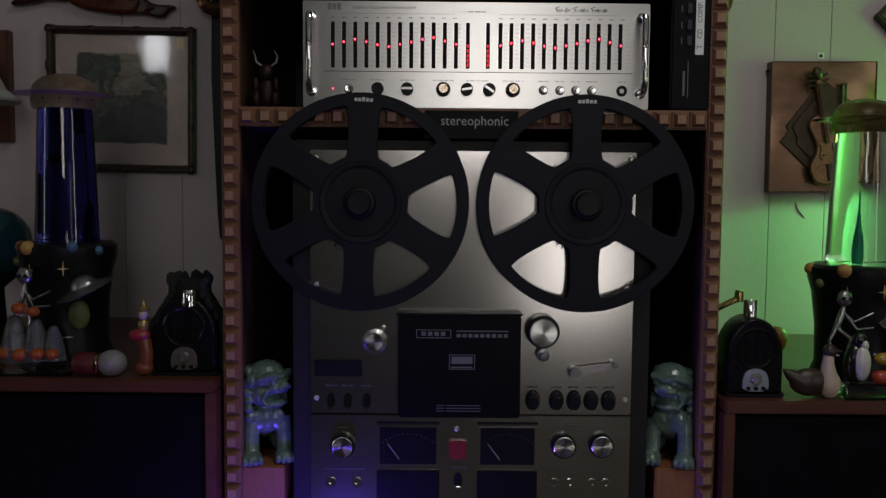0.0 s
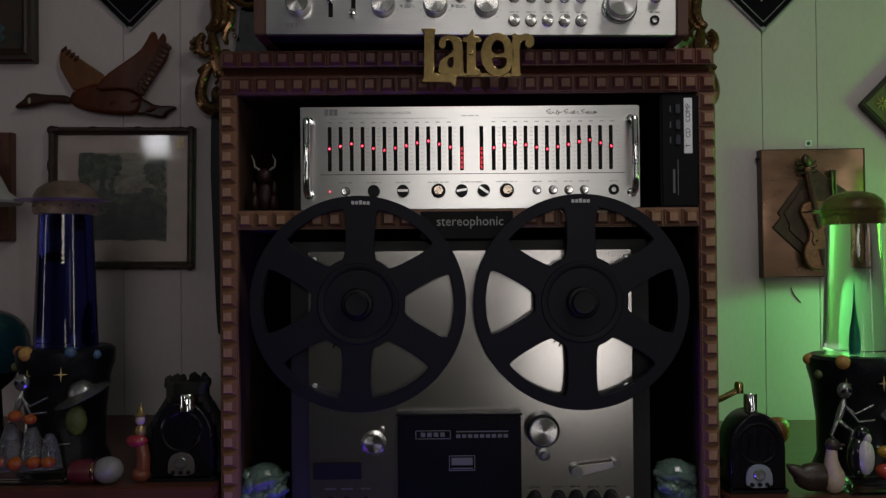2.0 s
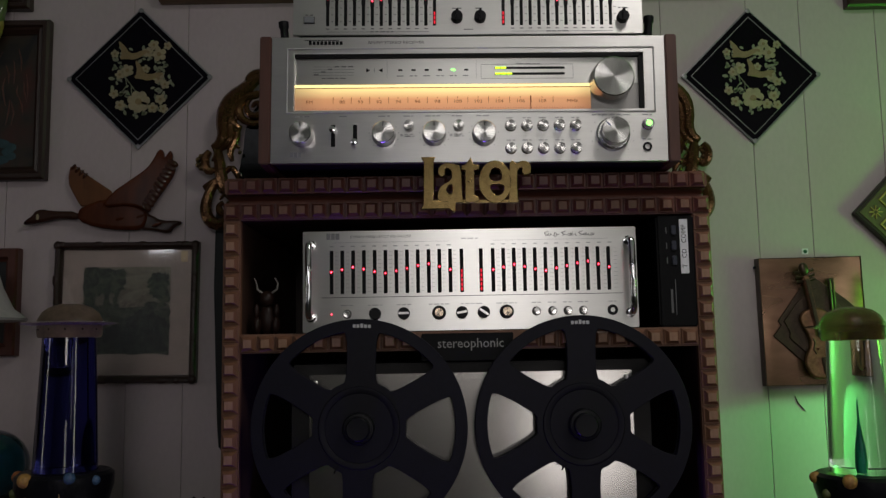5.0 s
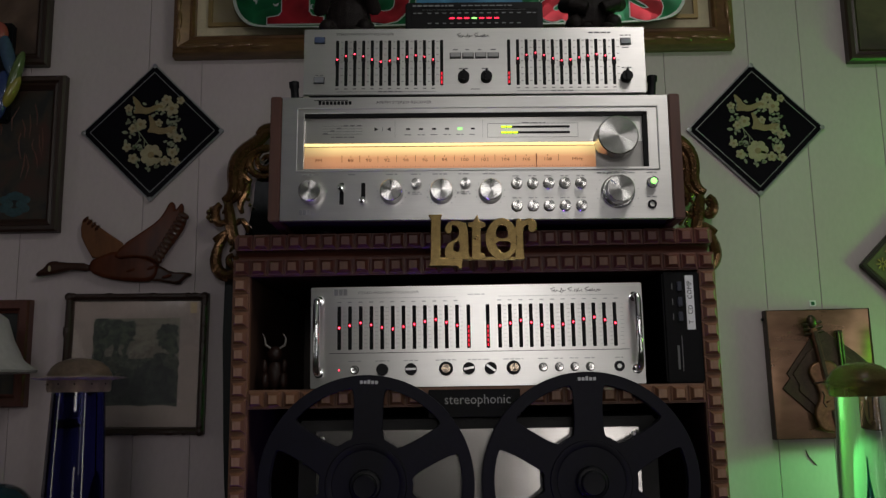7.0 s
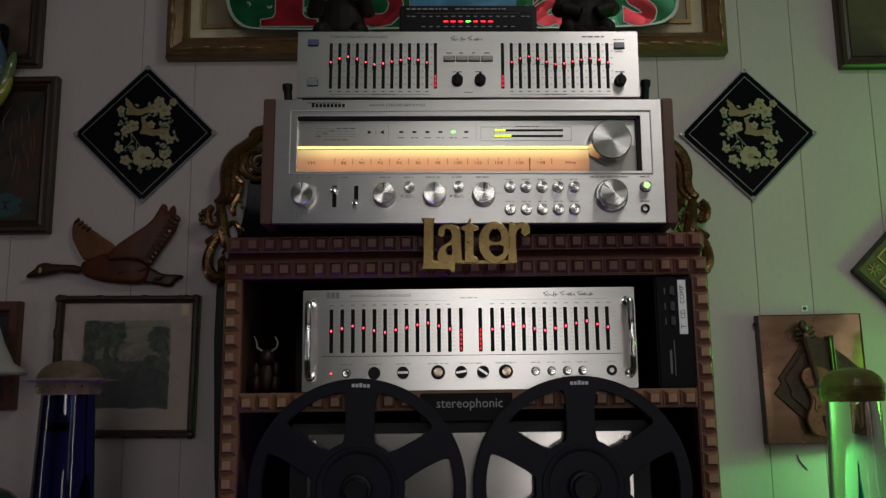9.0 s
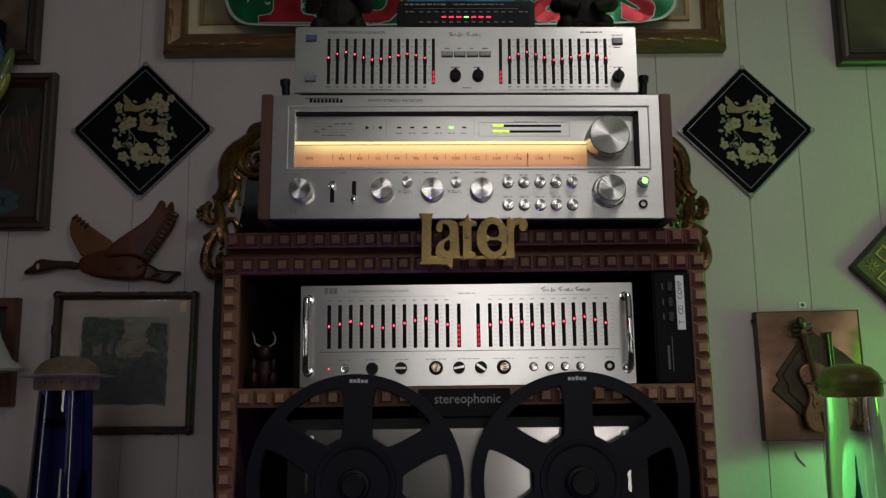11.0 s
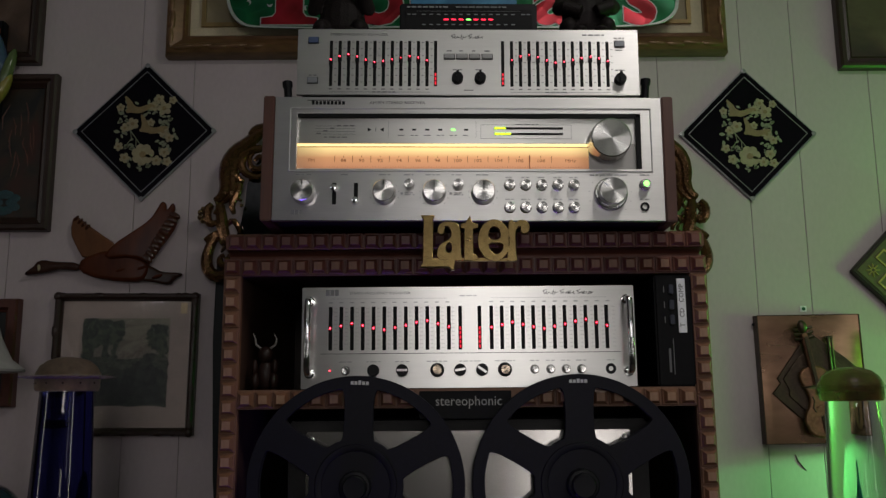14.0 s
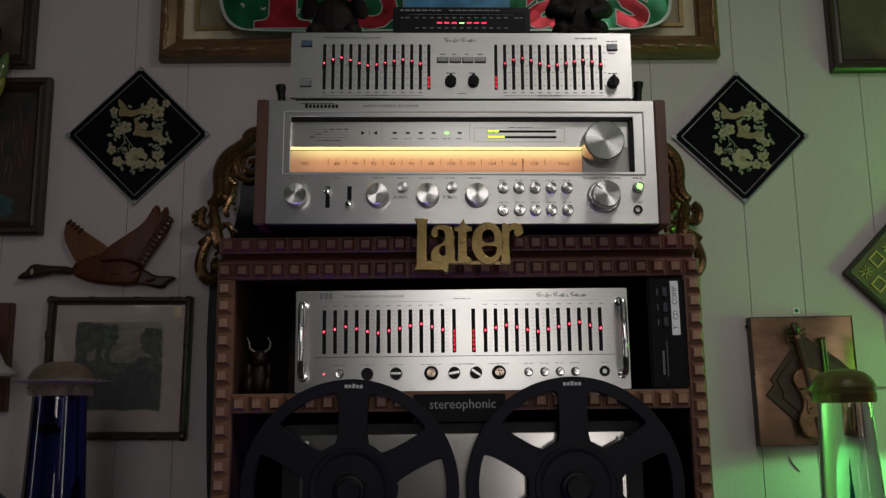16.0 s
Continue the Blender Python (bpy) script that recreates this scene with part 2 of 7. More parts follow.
def disc(cx, cz, r, n=24):
    return [(cx + r * math.cos(2 * math.pi * i / n), cz + r * math.sin(2 * math.pi * i / n)) for i in range(n)]


def bars(parent, rows, y, material=None, name="printed_legend", label="small printed legend"):
    """Bars of print that cannot be read: (x, z, width, height)."""
    bm = bmesh.new()
    for x, z, w, h in rows:
        box(x - w / 2, x + w / 2, y - 0.0004, y + 0.0002, z - h / 2, z + h / 2, 0, bm)
    return part(name, bm, material or INK, parent, label, smooth=0)


def print_row(x, z, width, h, seed):
    """A row of word-like bars."""
    r, out, x0 = random.Random(seed), [], x - width / 2
    while x0 < x + width / 2 - 0.002:
        w = min(r.uniform(0.003, 0.009), x + width / 2 - x0)
        out.append((x0 + w / 2, z, w, h))
        x0 += w + 0.0018
    return out


# ---- the room ----
WALL = 1.545


def room():
    # panelled wall: boards with shallow grooves between them
    wall = whole("wall_north", box(-2.6, 2.6, WALL + 0.004, WALL + 0.14, 0, 2.45), PANEL, "pale painted wood panelling with dark grooves", "wall", kind="structure")
    seams = [-2.6, -2.2, -1.8, -1.4, -1.19, -1.0, -0.80, -0.569, -0.465, -0.25, 0.0, 0.24, 0.437, 0.602, 0.703, 0.848, 1.10, 1.35, 1.6, 2.0, 2.6]
    for a, b in zip(seams, seams[1:]):
        part("panel", box(a + 0.0005, b - 0.0005, WALL, WALL + 0.005, 0.0, 2.45, 0.0007, seg=1), PANEL, wall)
    part("groove_backing", box(-2.6, 2.6, WALL + 0.0025, WALL + 0.0045, 0, 2.45), SEAM, wall)
    def pierced(name, x0, x1, y0, y1, holes, label):
        """A wall with window openings (from, to, sill, head) along its longer side."""
        along_x = x1 - x0 > y1 - y0
        lo, hi = (x0, x1) if along_x else (y0, y1)
        cuts = sorted({lo, hi} | {h[0] for h in holes} | {h[1] for h in holes})
        bm = bmesh.new()
        for a, b in zip(cuts, cuts[1:]):
            level = 0.0
            for h in sorted((h for h in holes if h[0] <= a and h[1] >= b), key=lambda h: h[2]) + [(a, b, 2.45, 2.45)]:
                if h[2] - level > 0.001:
                    box(*((a, b, y0, y1) if along_x else (x0, x1, a, b)), level, h[2], 0, bm)
                level = h[3]
        whole(name, bm, DARKWALL, label, "wall", kind="structure", smooth=0)

    pierced("wall_west", -2.74, -2.6, -2.3, WALL + 0.14, [(0.01, 0.31, 0.94, 1.78)], "dark painted side wall with narrow window opening")
    pierced("wall_east", 2.6, 2.74, -2.3, WALL + 0.14, [(-1.58, -1.14, 0.68, 2.22)], "dark painted side wall with narrow window opening")
    pierced("wall_south", -2.74, 2.74, -2.44, -2.3, [(-1.84, -1.60, 1.84, 2.39), (-0.12, 0.60, 1.26, 2.16), (0.47, 0.97, 0.56, 1.24), (1.84, 2.36, 1.16, 1.68)], "dark wall with several window openings")
    whole("ceiling", box(-2.74, 2.74, -2.44, WALL + 0.14, 2.45, 2.55), stuff("ceiling_paint", (0.6, 0.59, 0.57), 0.8, 0, 0.08, 3, 0.3), "plain off-white ceiling", "ceiling", kind="structure")
    whole("floor", box(-2.74, 2.74, -2.44, WALL + 0.14, -0.1, 0), stuff("floor_carpet", (0.050, 0.034, 0.026), 0.95, 0, 0.3, 20, 0.6), "brown carpeted floor", "floor", kind="structure")


room()

# ---- the carved cabinet ----
CX = 0.0425


def dentil_mesh(name, mats):
    bm = bmesh.new()
    box(-0.0104, 0.0104, -0.003, 0, -0.0104, 0.0104, 0.0008, bm, 0, 1)
    fr = 0.0088
    r = bmesh.ops.create_cube(bm, size=1)
    for v in r["verts"]:
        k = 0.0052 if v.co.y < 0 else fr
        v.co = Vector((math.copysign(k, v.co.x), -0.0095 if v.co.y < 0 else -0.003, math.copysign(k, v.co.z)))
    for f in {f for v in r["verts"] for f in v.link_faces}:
        # slot 1 is the front face, whose lighter colour paints it as lit
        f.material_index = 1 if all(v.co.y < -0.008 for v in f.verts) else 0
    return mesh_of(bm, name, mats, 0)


def cabinet():
    c = thing("display_cabinet", "tall dark carved wooden cabinet with square-block mouldings", "cabinet", pose(CX, 1.058, 0))
    w = 0.3125
    part("side_panel", box(-w + 0.004, -w + 0.022, 0.0125, 0.44, 0, 1.449, 0.001), CABINET, c)
    part("side_panel", box(w - 0.022, w - 0.004, 0.0125, 0.44, 0, 1.449, 0.001), CABINET, c)
    part("back_panel", box(-w + 0.022, w - 0.022, 0.425, 0.44, 0, 1.449), INSIDE_SHADE, c)
    part("shelf", box(-w + 0.022, w - 0.022, 0.008, 0.425, 1.281, 1.303, 0.001), INSIDE_SHADE, c)
    part("shelf", box(-w + 0.022, w - 0.022, 0.008, 0.425, 0.755, 0.778, 0.001), INSIDE_SHADE, c)
    part("bottom_panel", box(-w + 0.022, w - 0.022, 0.012, 0.425, 0.0, 0.755, 0.002), CABINET, c)
    for s in (-1, 1):
        part("stile", box(s * 0.3012 - 0.0113, s * 0.3012 + 0.0113, 0, 0.012, 0, 1.449, 0.001), CARVED, c)
    part("top_rail", box(-w, w, 0, 0.012, 1.449, 1.472, 0.001), CROWN, c)
    part("shelf_rail", box(-0.2899, 0.2899, 0, 0.0075, 1.2795, 1.3035, 0.001), CARVED, c)
    part("top_board", box(-w + 0.004, w - 0.004, 0.013, 0.44, 1.4495, 1.472, 0.001), CABINET, c)
    cove = bmesh.new()
    prof = [(0.006, 1.472), (0.016, 1.473), (0.017, 1.477), (0.012, 1.481), (0.0, 1.482)]
    rings = [[cove.verts.new((x, y, z)) for y, z in prof + [(0.43, 1.482), (0.43, 1.472)]] for x in (-w + 0.003, w - 0.003)]
    n = len(rings[0])
    for i in range(n):
        cove.faces.new((rings[0][i], rings[0][(i + 1) % n], rings[1][(i + 1) % n], rings[1][i]))
    for r in rings:
        cove.faces.new(r)
    part("crown_cove", cove, CROWN, c)
    part("crown_top", box(-w + 0.002, w - 0.002, -0.004, 0.44, 1.4825, 1.5025, 0.002), CROWN, c)
    return c, w


CAB, CABW = cabinet()


# ---- turned knobs and buttons, shared by the hi-fi units ----
def knob_mesh(name, r, deep, material=None, skirt=0.0, dish=0.0):
    prof = [(0, 0.002), (r + skirt, 0.002), (r + skirt, -0.002), (r * 1.02, -0.003), (r * 1.02, -deep * 0.5), (r, -deep * 0.55), (r * 0.98, -deep + 0.0008), (r * 0.93, -deep), (0, -deep + dish)]
    return mesh_of(lathe(prof, "y", 40), name, material or TURNED, 30)


def flourish(x0, x1, z, words):
    """Unreadable joined-up script: rows of slanting pen loops, each word led by a tall stroke."""
    bm, step = bmesh.new(), (x1 - x0) / words
    for w in range(words):
        a, b = x0 + w * step, x0 + (w + 0.84) * step
        tall = [(a + 0.0022 * math.sin(2.6 * i / 10 * math.pi) + 0.0018 * i / 10, -0.0004, z - 0.0022 + 0.0062 * i / 10) for i in range(11)]
        tube(tall, 0.00042, 4, bm)
        loops = []
        for i in range(64):
            t = i / 63
            h = 0.0013 + (0.0011 if 0.55 < t < 0.7 else 0.0)
            turn = t * (27 + 5 * w) + 1.9 * math.sin(t * 9 + 2.1 * w)
            v = math.sin(turn)
            h *= 1 + 0.45 * math.sin(t * 13 + 1.7 * w)
            loops.append((a + 0.0030 + (b - a - 0.003) * t + 0.0010 * math.cos(turn) + 0.0006 * v, -0.0004, z - 0.0006 + h * v))
        tube(loops, 0.00030, 4, bm)
    return bm


def slider(parent, x, z0, z1, width, y=0.0):
    return part("slider_slot", box(x - width / 2, x + width / 2, y - 0.0006, y + 0.001, z0, z1, 0.0008, seg=1), SLOT, parent)


LED = mesh_of(blob((0, 0.0006, 0), (0.0013, 0.0005, 0.0017), blob((0, 0, 0), (0.0007, 0.0010, 0.0007), seg=10), 1, 10), "led", [RED_LED, RED_HALO], 60)
LED_WIDE = mesh_of(blob((0, 0.0006, 0), (0.0017, 0.0005, 0.0024), blob((0, 0, 0), (0.00095, 0.0010, 0.00095), seg=10), 1, 10), "led", [RED_LED, RED_HALO], 60)
CAP = mesh_of(box(-0.0026, 0.0026, -0.004, 0, -0.0045, 0.0045, 0.0008), "slider_cap", BLACK, 35)


# ---- tape deck ----
def tape_deck():
    d = thing("tape_deck", "silver reel-to-reel tape deck with black head cover", "tape deck", pose(0.0435, 1.060, 0.780))
    part("case", box(-0.227, 0.227, 0.006, 0.24, 0, 0.484, 0.003), CASE, d, "black vinyl-covered case")
    part("upper_panel", box(-0.2035, 0.2035, 0, 0.008, 0.1385, 0.471, 0.001), DECK, d)
    part("lower_panel", box(-0.2035, 0.2035, 0, 0.008, 0.012, 0.1365, 0.001), DECK, d)
    cover = part("head_cover", box(-0.0915, 0.0605, -0.022, -0.0005, 0.139, 0.268, 0.002), COVER, d, "black plastic head cover")
    part("cover_lip", box(-0.0935, 0.0625, -0.024, -0.0005, 0.268, 0.2705, 0.0008), SLOT, cover)
    logo = bmesh.new()
    for x0, x1, z0, z1 in ((-0.0695, -0.0262, 0.2395, 0.2502), (-0.0285, 0.0035, 0.2005, 0.2192)):
        for a, b, e, f in ((x0, x1, z0, z0 + 0.0009), (x0, x1, z1 - 0.0009, z1), (x0, x0 + 0.0009, z0, z1), (x1 - 0.0009, x1, z0, z1)):
            box(a, b, -0.0226, -0.0218, e, f, 0, logo)
    for x in (-0.063, -0.055, -0.047, -0.039):
        box(x, x + 0.0055, -0.0226, -0.0218, 0.2425, 0.2475, 0, logo)
    for i in range(9):
        box(-0.0195 + i * 0.0073, -0.0195 + i * 0.0073 + 0.0052, -0.0226, -0.0218, 0.2408, 0.2450, 0, logo)
    box(-0.0195, 0.045, -0.0224, -0.0218, 0.2478, 0.2492, 0, logo)
    box(-0.0255, 0.0005, -0.0226, -0.0218, 0.2075, 0.2165, 0, logo)
    box(-0.0255, 0.0005, -0.0226, -0.0218, 0.2025, 0.2040, 0, logo)
    for a, b in ((-0.044, -0.034), (-0.032, 0.011)):
        [box(a, b, -0.0226, -0.0218, u, u + 0.0008, 0, logo) for u in (0.1475, 0.1510, 0.1545)]
    part("emblem", logo, stuff("dim_print", (0.13, 0.13, 0.135), 0.5), cover, "pale printed frames and bars", smooth=0)
    part("counter_window", box(-0.1985, -0.138, -0.002, 0.001, 0.186, 0.2075, 0.001), SLOT, d)
    k = part("speed_knob", knob_mesh("speed_knob", 0.0115, 0.009, skirt=0.004), None, d, at=(-0.1225, 0, 0.231))
    part("pin", knob_mesh("pin", 0.003, 0.006), None, d, at=(-0.112, 0, 0.248))
    ring = part("capstan_ring", lathe([(0, 0.001), (0.0205, 0.001), (0.0205, -0.016), (0.0175, -0.018), (0, -0.018)], "y", 40), BLACK, d, at=(0.0885, 0, 0.247))
    part("capstan_cap", knob_mesh("capstan_cap", 0.0172, 0.004), None, ring, at=(0, -0.0185, 0))
    part("pinch_roller", lathe([(0, 0.001), (0.008, 0.001), (0.008, -0.012), (0.004, -0.013), (0.0035, -0.018), (0, -0.018)], "y", 24), STEEL, d, at=(0.0895, 0, 0.217))
    arm = plate("tension_arm", [smooth_line([(-0.006, -0.0062), (0.006, -0.0066), (0.050, -0.0036), (0.055, 0.0), (0.050, 0.0036), (0.006, 0.0066), (-0.006, 0.0062)], 1)], 0.0025, stuff("matt_aluminium", (0.42, 0.39, 0.34), 0.5, 0.6, 0.1, 40), 0.0006)
    part("tension_arm", arm, None, d, "flat matt tension arm", at=pose(0.1305, -0.007, 0.1950, 0, -10, 0))
    part("arm_post", knob_mesh("arm_post", 0.0075, 0.0125, STEEL), None, d, at=(0.1305, 0, 0.1945))
    part("arm_post", knob_mesh("arm_post_small", 0.004, 0.014, STEEL), None, d, at=(0.1795, 0, 0.2045))
    slot_me = mesh_of(lathe([(0, -0.0008), (0.0062, -0.0008), (0.0062, 0.002)], "y", 20), "switch_slot", SLOT)
    slot_me.transform(Matrix.Diagonal((0.9, 1, 1.6, 1)))
    lever = mesh_of(box(-0.0034, 0.0034, -0.008, 0, -0.0085, -0.0045, 0.001), "switch_lever", CHROME)
    for x in (-0.1775, -0.1565, -0.1325, -0.0155):
        s = part("switch_slot", slot_me, None, d, at=(x, 0, 0.155 if x < -0.1 else 0.053))
        part("switch_lever", lever, None, s, at=(0, -0.0008, -0.001))
    press = mesh_of(lathe([(0, 0.001), (0.0078, 0.001), (0.0080, -0.006), (0.0068, -0.011), (0, -0.012)], "y", 24), "button", BLACK)
    press.transform(Matrix.Diagonal((1, 1, 1.5, 1)))
    for x in (0.0785, 0.1085, 0.1305, 0.1525, 0.1745):
        tb = part("transport_button", press, None, d, at=(x, 0, 0.157))
        part("button_lip", tube([(-0.0045, -0.0125, 0.0045), (0.0, -0.0135, 0.0052), (0.0045, -0.0125, 0.0045)], 0.0011, 8), GLOSS, tb)
        part("button_well", mesh_of(lathe([(0, -0.0006), (0.0096, -0.0006), (0.0098, 0.001)], "y", 24), "button_well", SLOT), None, tb).scale = (1, 1, 1.38)
    for i, (x0, x1) in enumerate(((-0.1185, -0.0405), (0.0095, 0.0845))):
        v = part("vu_meter", box(x0, x1, -0.0014, 0.001, 0.0705, 0.1245, 0.0005), DECK, d, "silver-framed level meter")
        part("meter_slit", box(x0 - 0.001, x1 + 0.001, -0.0008, 0.001, 0.1255, 0.1285), SLOT, d)
        part("meter_glass", box(x0 + 0.003, x1 - 0.003, -0.0026, -0.001, 0.0735, 0.1215, 0.0005), BLACK, v, "dark meter face")
        part("needle", tube([(x0 + 0.028, -0.0031, 0.080), (x0 + 0.013, -0.0031, 0.100)], 0.0004, 6), PALE, v)
        sc = bmesh.new()
        mid = (x0 + x1) / 2
        for j in range(13):
            a = radians(130 - j * 6.6)
            box(mid + 0.05 * math.cos(a) - 0.0004, mid + 0.05 * math.cos(a) + 0.0004, -0.0031, -0.0025, 0.062 + 0.05 * math.sin(a), 0.064 + 0.05 * math.sin(a), 0, sc)
        part("scale", sc, stuff("scale_grey", (0.10, 0.10, 0.11), 0.5) if i == 0 else stuff("scale_red", (0.10, 0.02, 0.02), 0.5), v, smooth=0)
        part("lower_cover", box(x0 - 0.001, x1 + 0.001, -0.002, 0.001, 0.008, 0.066, 0.001), BLACK, d)
    part("record_button", box(-0.0275, -0.0055, -0.006, 0, 0.081, 0.105, 0.0015), stuff("record_red", (0.20, 0.012, 0.018), 0.4), d, "red record button")
    level = mesh_of(lathe([(0, 0.002), (0.0160, 0.002), (0.0160, -0.004), (0.0152, -0.009), (0.0140, -0.0105), (0, -0.0105)], "y", 40), "level_knob", BLACK, 30)
    face = mesh_of(lathe([(0.0134, 0.0012), (0.0134, -0.0004), (0.0126, -0.0010), (0, -0.0010)], "y", 40), "knob_face", TURNED, 30)
    for x, z in ((-0.1625, 0.097), (0.1185, 0.099), (0.1665, 0.100)):
        lk = part("level_knob", level, None, d, "black level knob with turned silver face", at=(x, 0, z))
        part("knob_face", face, None, lk, at=(0, -0.0108, 0))
        part("pointer", box(-0.0004, 0.0004, -0.0124, -0.0117, 0.005, 0.012), INK, lk, smooth=0)
    jack = mesh_of(lathe([(0, 0.002), (0.0028, 0.002), (0.0028, -0.002), (0.006, -0.002), (0.0062, 0.001)], "y", 20), "jack", CHROME)
    for x in (-0.178, -0.145, 0.108, 0.128, 0.156, 0.174):
        part("jack", jack, None, d, at=(x, 0, 0.049))
    screw = mesh_of(lathe([(0, -0.0015), (0.002, -0.0018), (0.0032, -0.001), (0.0034, 0.001)], "y", 16), "screw", SATIN)
    for x, z in ((-0.196, 0.461), (0.196, 0.463), (-0.196, 0.303), (0.196, 0.300), (-0.196, 0.158), (0.196, 0.158), (-0.0175, 0.119)):
        part("screw", screw, None, d, at=(x, 0, z))
    tick = []
    for x in (-0.1775, -0.1565, -0.1325, 0.0785, 0.1085, 0.1305, 0.1525, 0.1745):
        tick += print_row(x, 0.174, 0.014, 0.0016, int(x * 999))
    for x, z, w in ((-0.1625, 0.120, 0.014), (0.142, 0.125, 0.045), (0.115, 0.066, 0.03), (0.165, 0.066, 0.012), (-0.16, 0.066, 0.055), (-0.0155, 0.069, 0.02)):
        tick += print_row(x, z, w, 0.0016, int(x * 999))
    for cx, cz in ((0.1185, 0.099), (0.1665, 0.100), (-0.1625, 0.097)):
        for j in range(11):
            a = radians(225 - 27 * j)
            tick.append((cx + 0.0185 * math.cos(a), cz + 0.0185 * math.sin(a), 0.0011, 0.0011))
    bars(d, tick, 0)
    return d


tape_deck()


def reel_window(k):
    """One opening of a six-spoked reel: an outer arc, two straight spoke edges, a rounded inner end."""
    mid, half, pts = radians(60 * k), 0.0180, []
    a = math.asin(half / 0.1185)
    lim = radians(30) - a
    for i in range(9):
        t = -lim + 2 * lim * i / 8
        pts.append((0.1185 * math.cos(mid + t), 0.1185 * math.sin(mid + t)))
    b = radians(30) - math.asin(half / 0.0600)
    for i in range(4):
        t = b - 2 * b * i / 3
        pts.append((0.0580 * math.cos(mid + t), 0.0580 * math.sin(mid + t)))
    return smooth_line(pts, 3)


def reel(x, z, turn):
    r = thing("tape_reel", "large black six-spoked metal tape reel on the deck", "tape reel", pose(x, 1.046, z, 0, turn, 0), "tape reels")
    outline = [disc(0, 0, 0.1335, 96)] + [reel_window(k) for k in range(6)]
    fl = plate("flange", outline, 0.0022, REEL, 0.0006)
    part("flange", fl, None, r, at=(0, -0.006, 0))
    part("flange", fl, None, r, at=(0, 0.0055, 0))
    part("hub", lathe([(0, -0.005), (0.0525, -0.005), (0.0525, 0.0045), (0, 0.0045)], "y", 64), REEL, r)
    part("hub_plate", lathe([(0.0, -0.0100), (0.0415, -0.0100), (0.042, -0.0094), (0.043, -0.0100), (0.0495, -0.0098), (0.0505, -0.0083), (0.0505, -0.006)], "y", 64), REEL, r)
    part("hub_lock", lathe([(0.0195, -0.009), (0.0195, -0.020), (0.018, -0.022), (0.0150, -0.0225), (0.0145, -0.028), (0.0130, -0.0295), (0.0, -0.0290)], "y", 48), BLACK, r, "black screw-down reel lock")
    part("clip", box(-0.001, 0.001, -0.0095, -0.008, -0.062, -0.05, 0.0003), SLOT, r, at=pose(0.0, 0, 0, 0, 28, 0))
    emb = bmesh.new()
    for i in range(5):
        box(-0.0115 + i * 0.0047, -0.0115 + i * 0.0047 + 0.0036, -0.0086, -0.0078, 0.1225, 0.1225 + (0.0052 if i == 2 else 0.0040), 0, emb)
    part("emblem", emb, PALE, r, "small pale printed emblem", smooth=0)
    return r


reel(-0.0955, 1.1865, 2)
reel(0.1805, 1.1865, 0)


# ---- equaliser in the cabinet ----
WAVE = [0.50, 0.445, 0.39, 0.44, 0.50, 0.54, 0.49, 0.44, 0.38, 0.34, 0.41, 0.48]


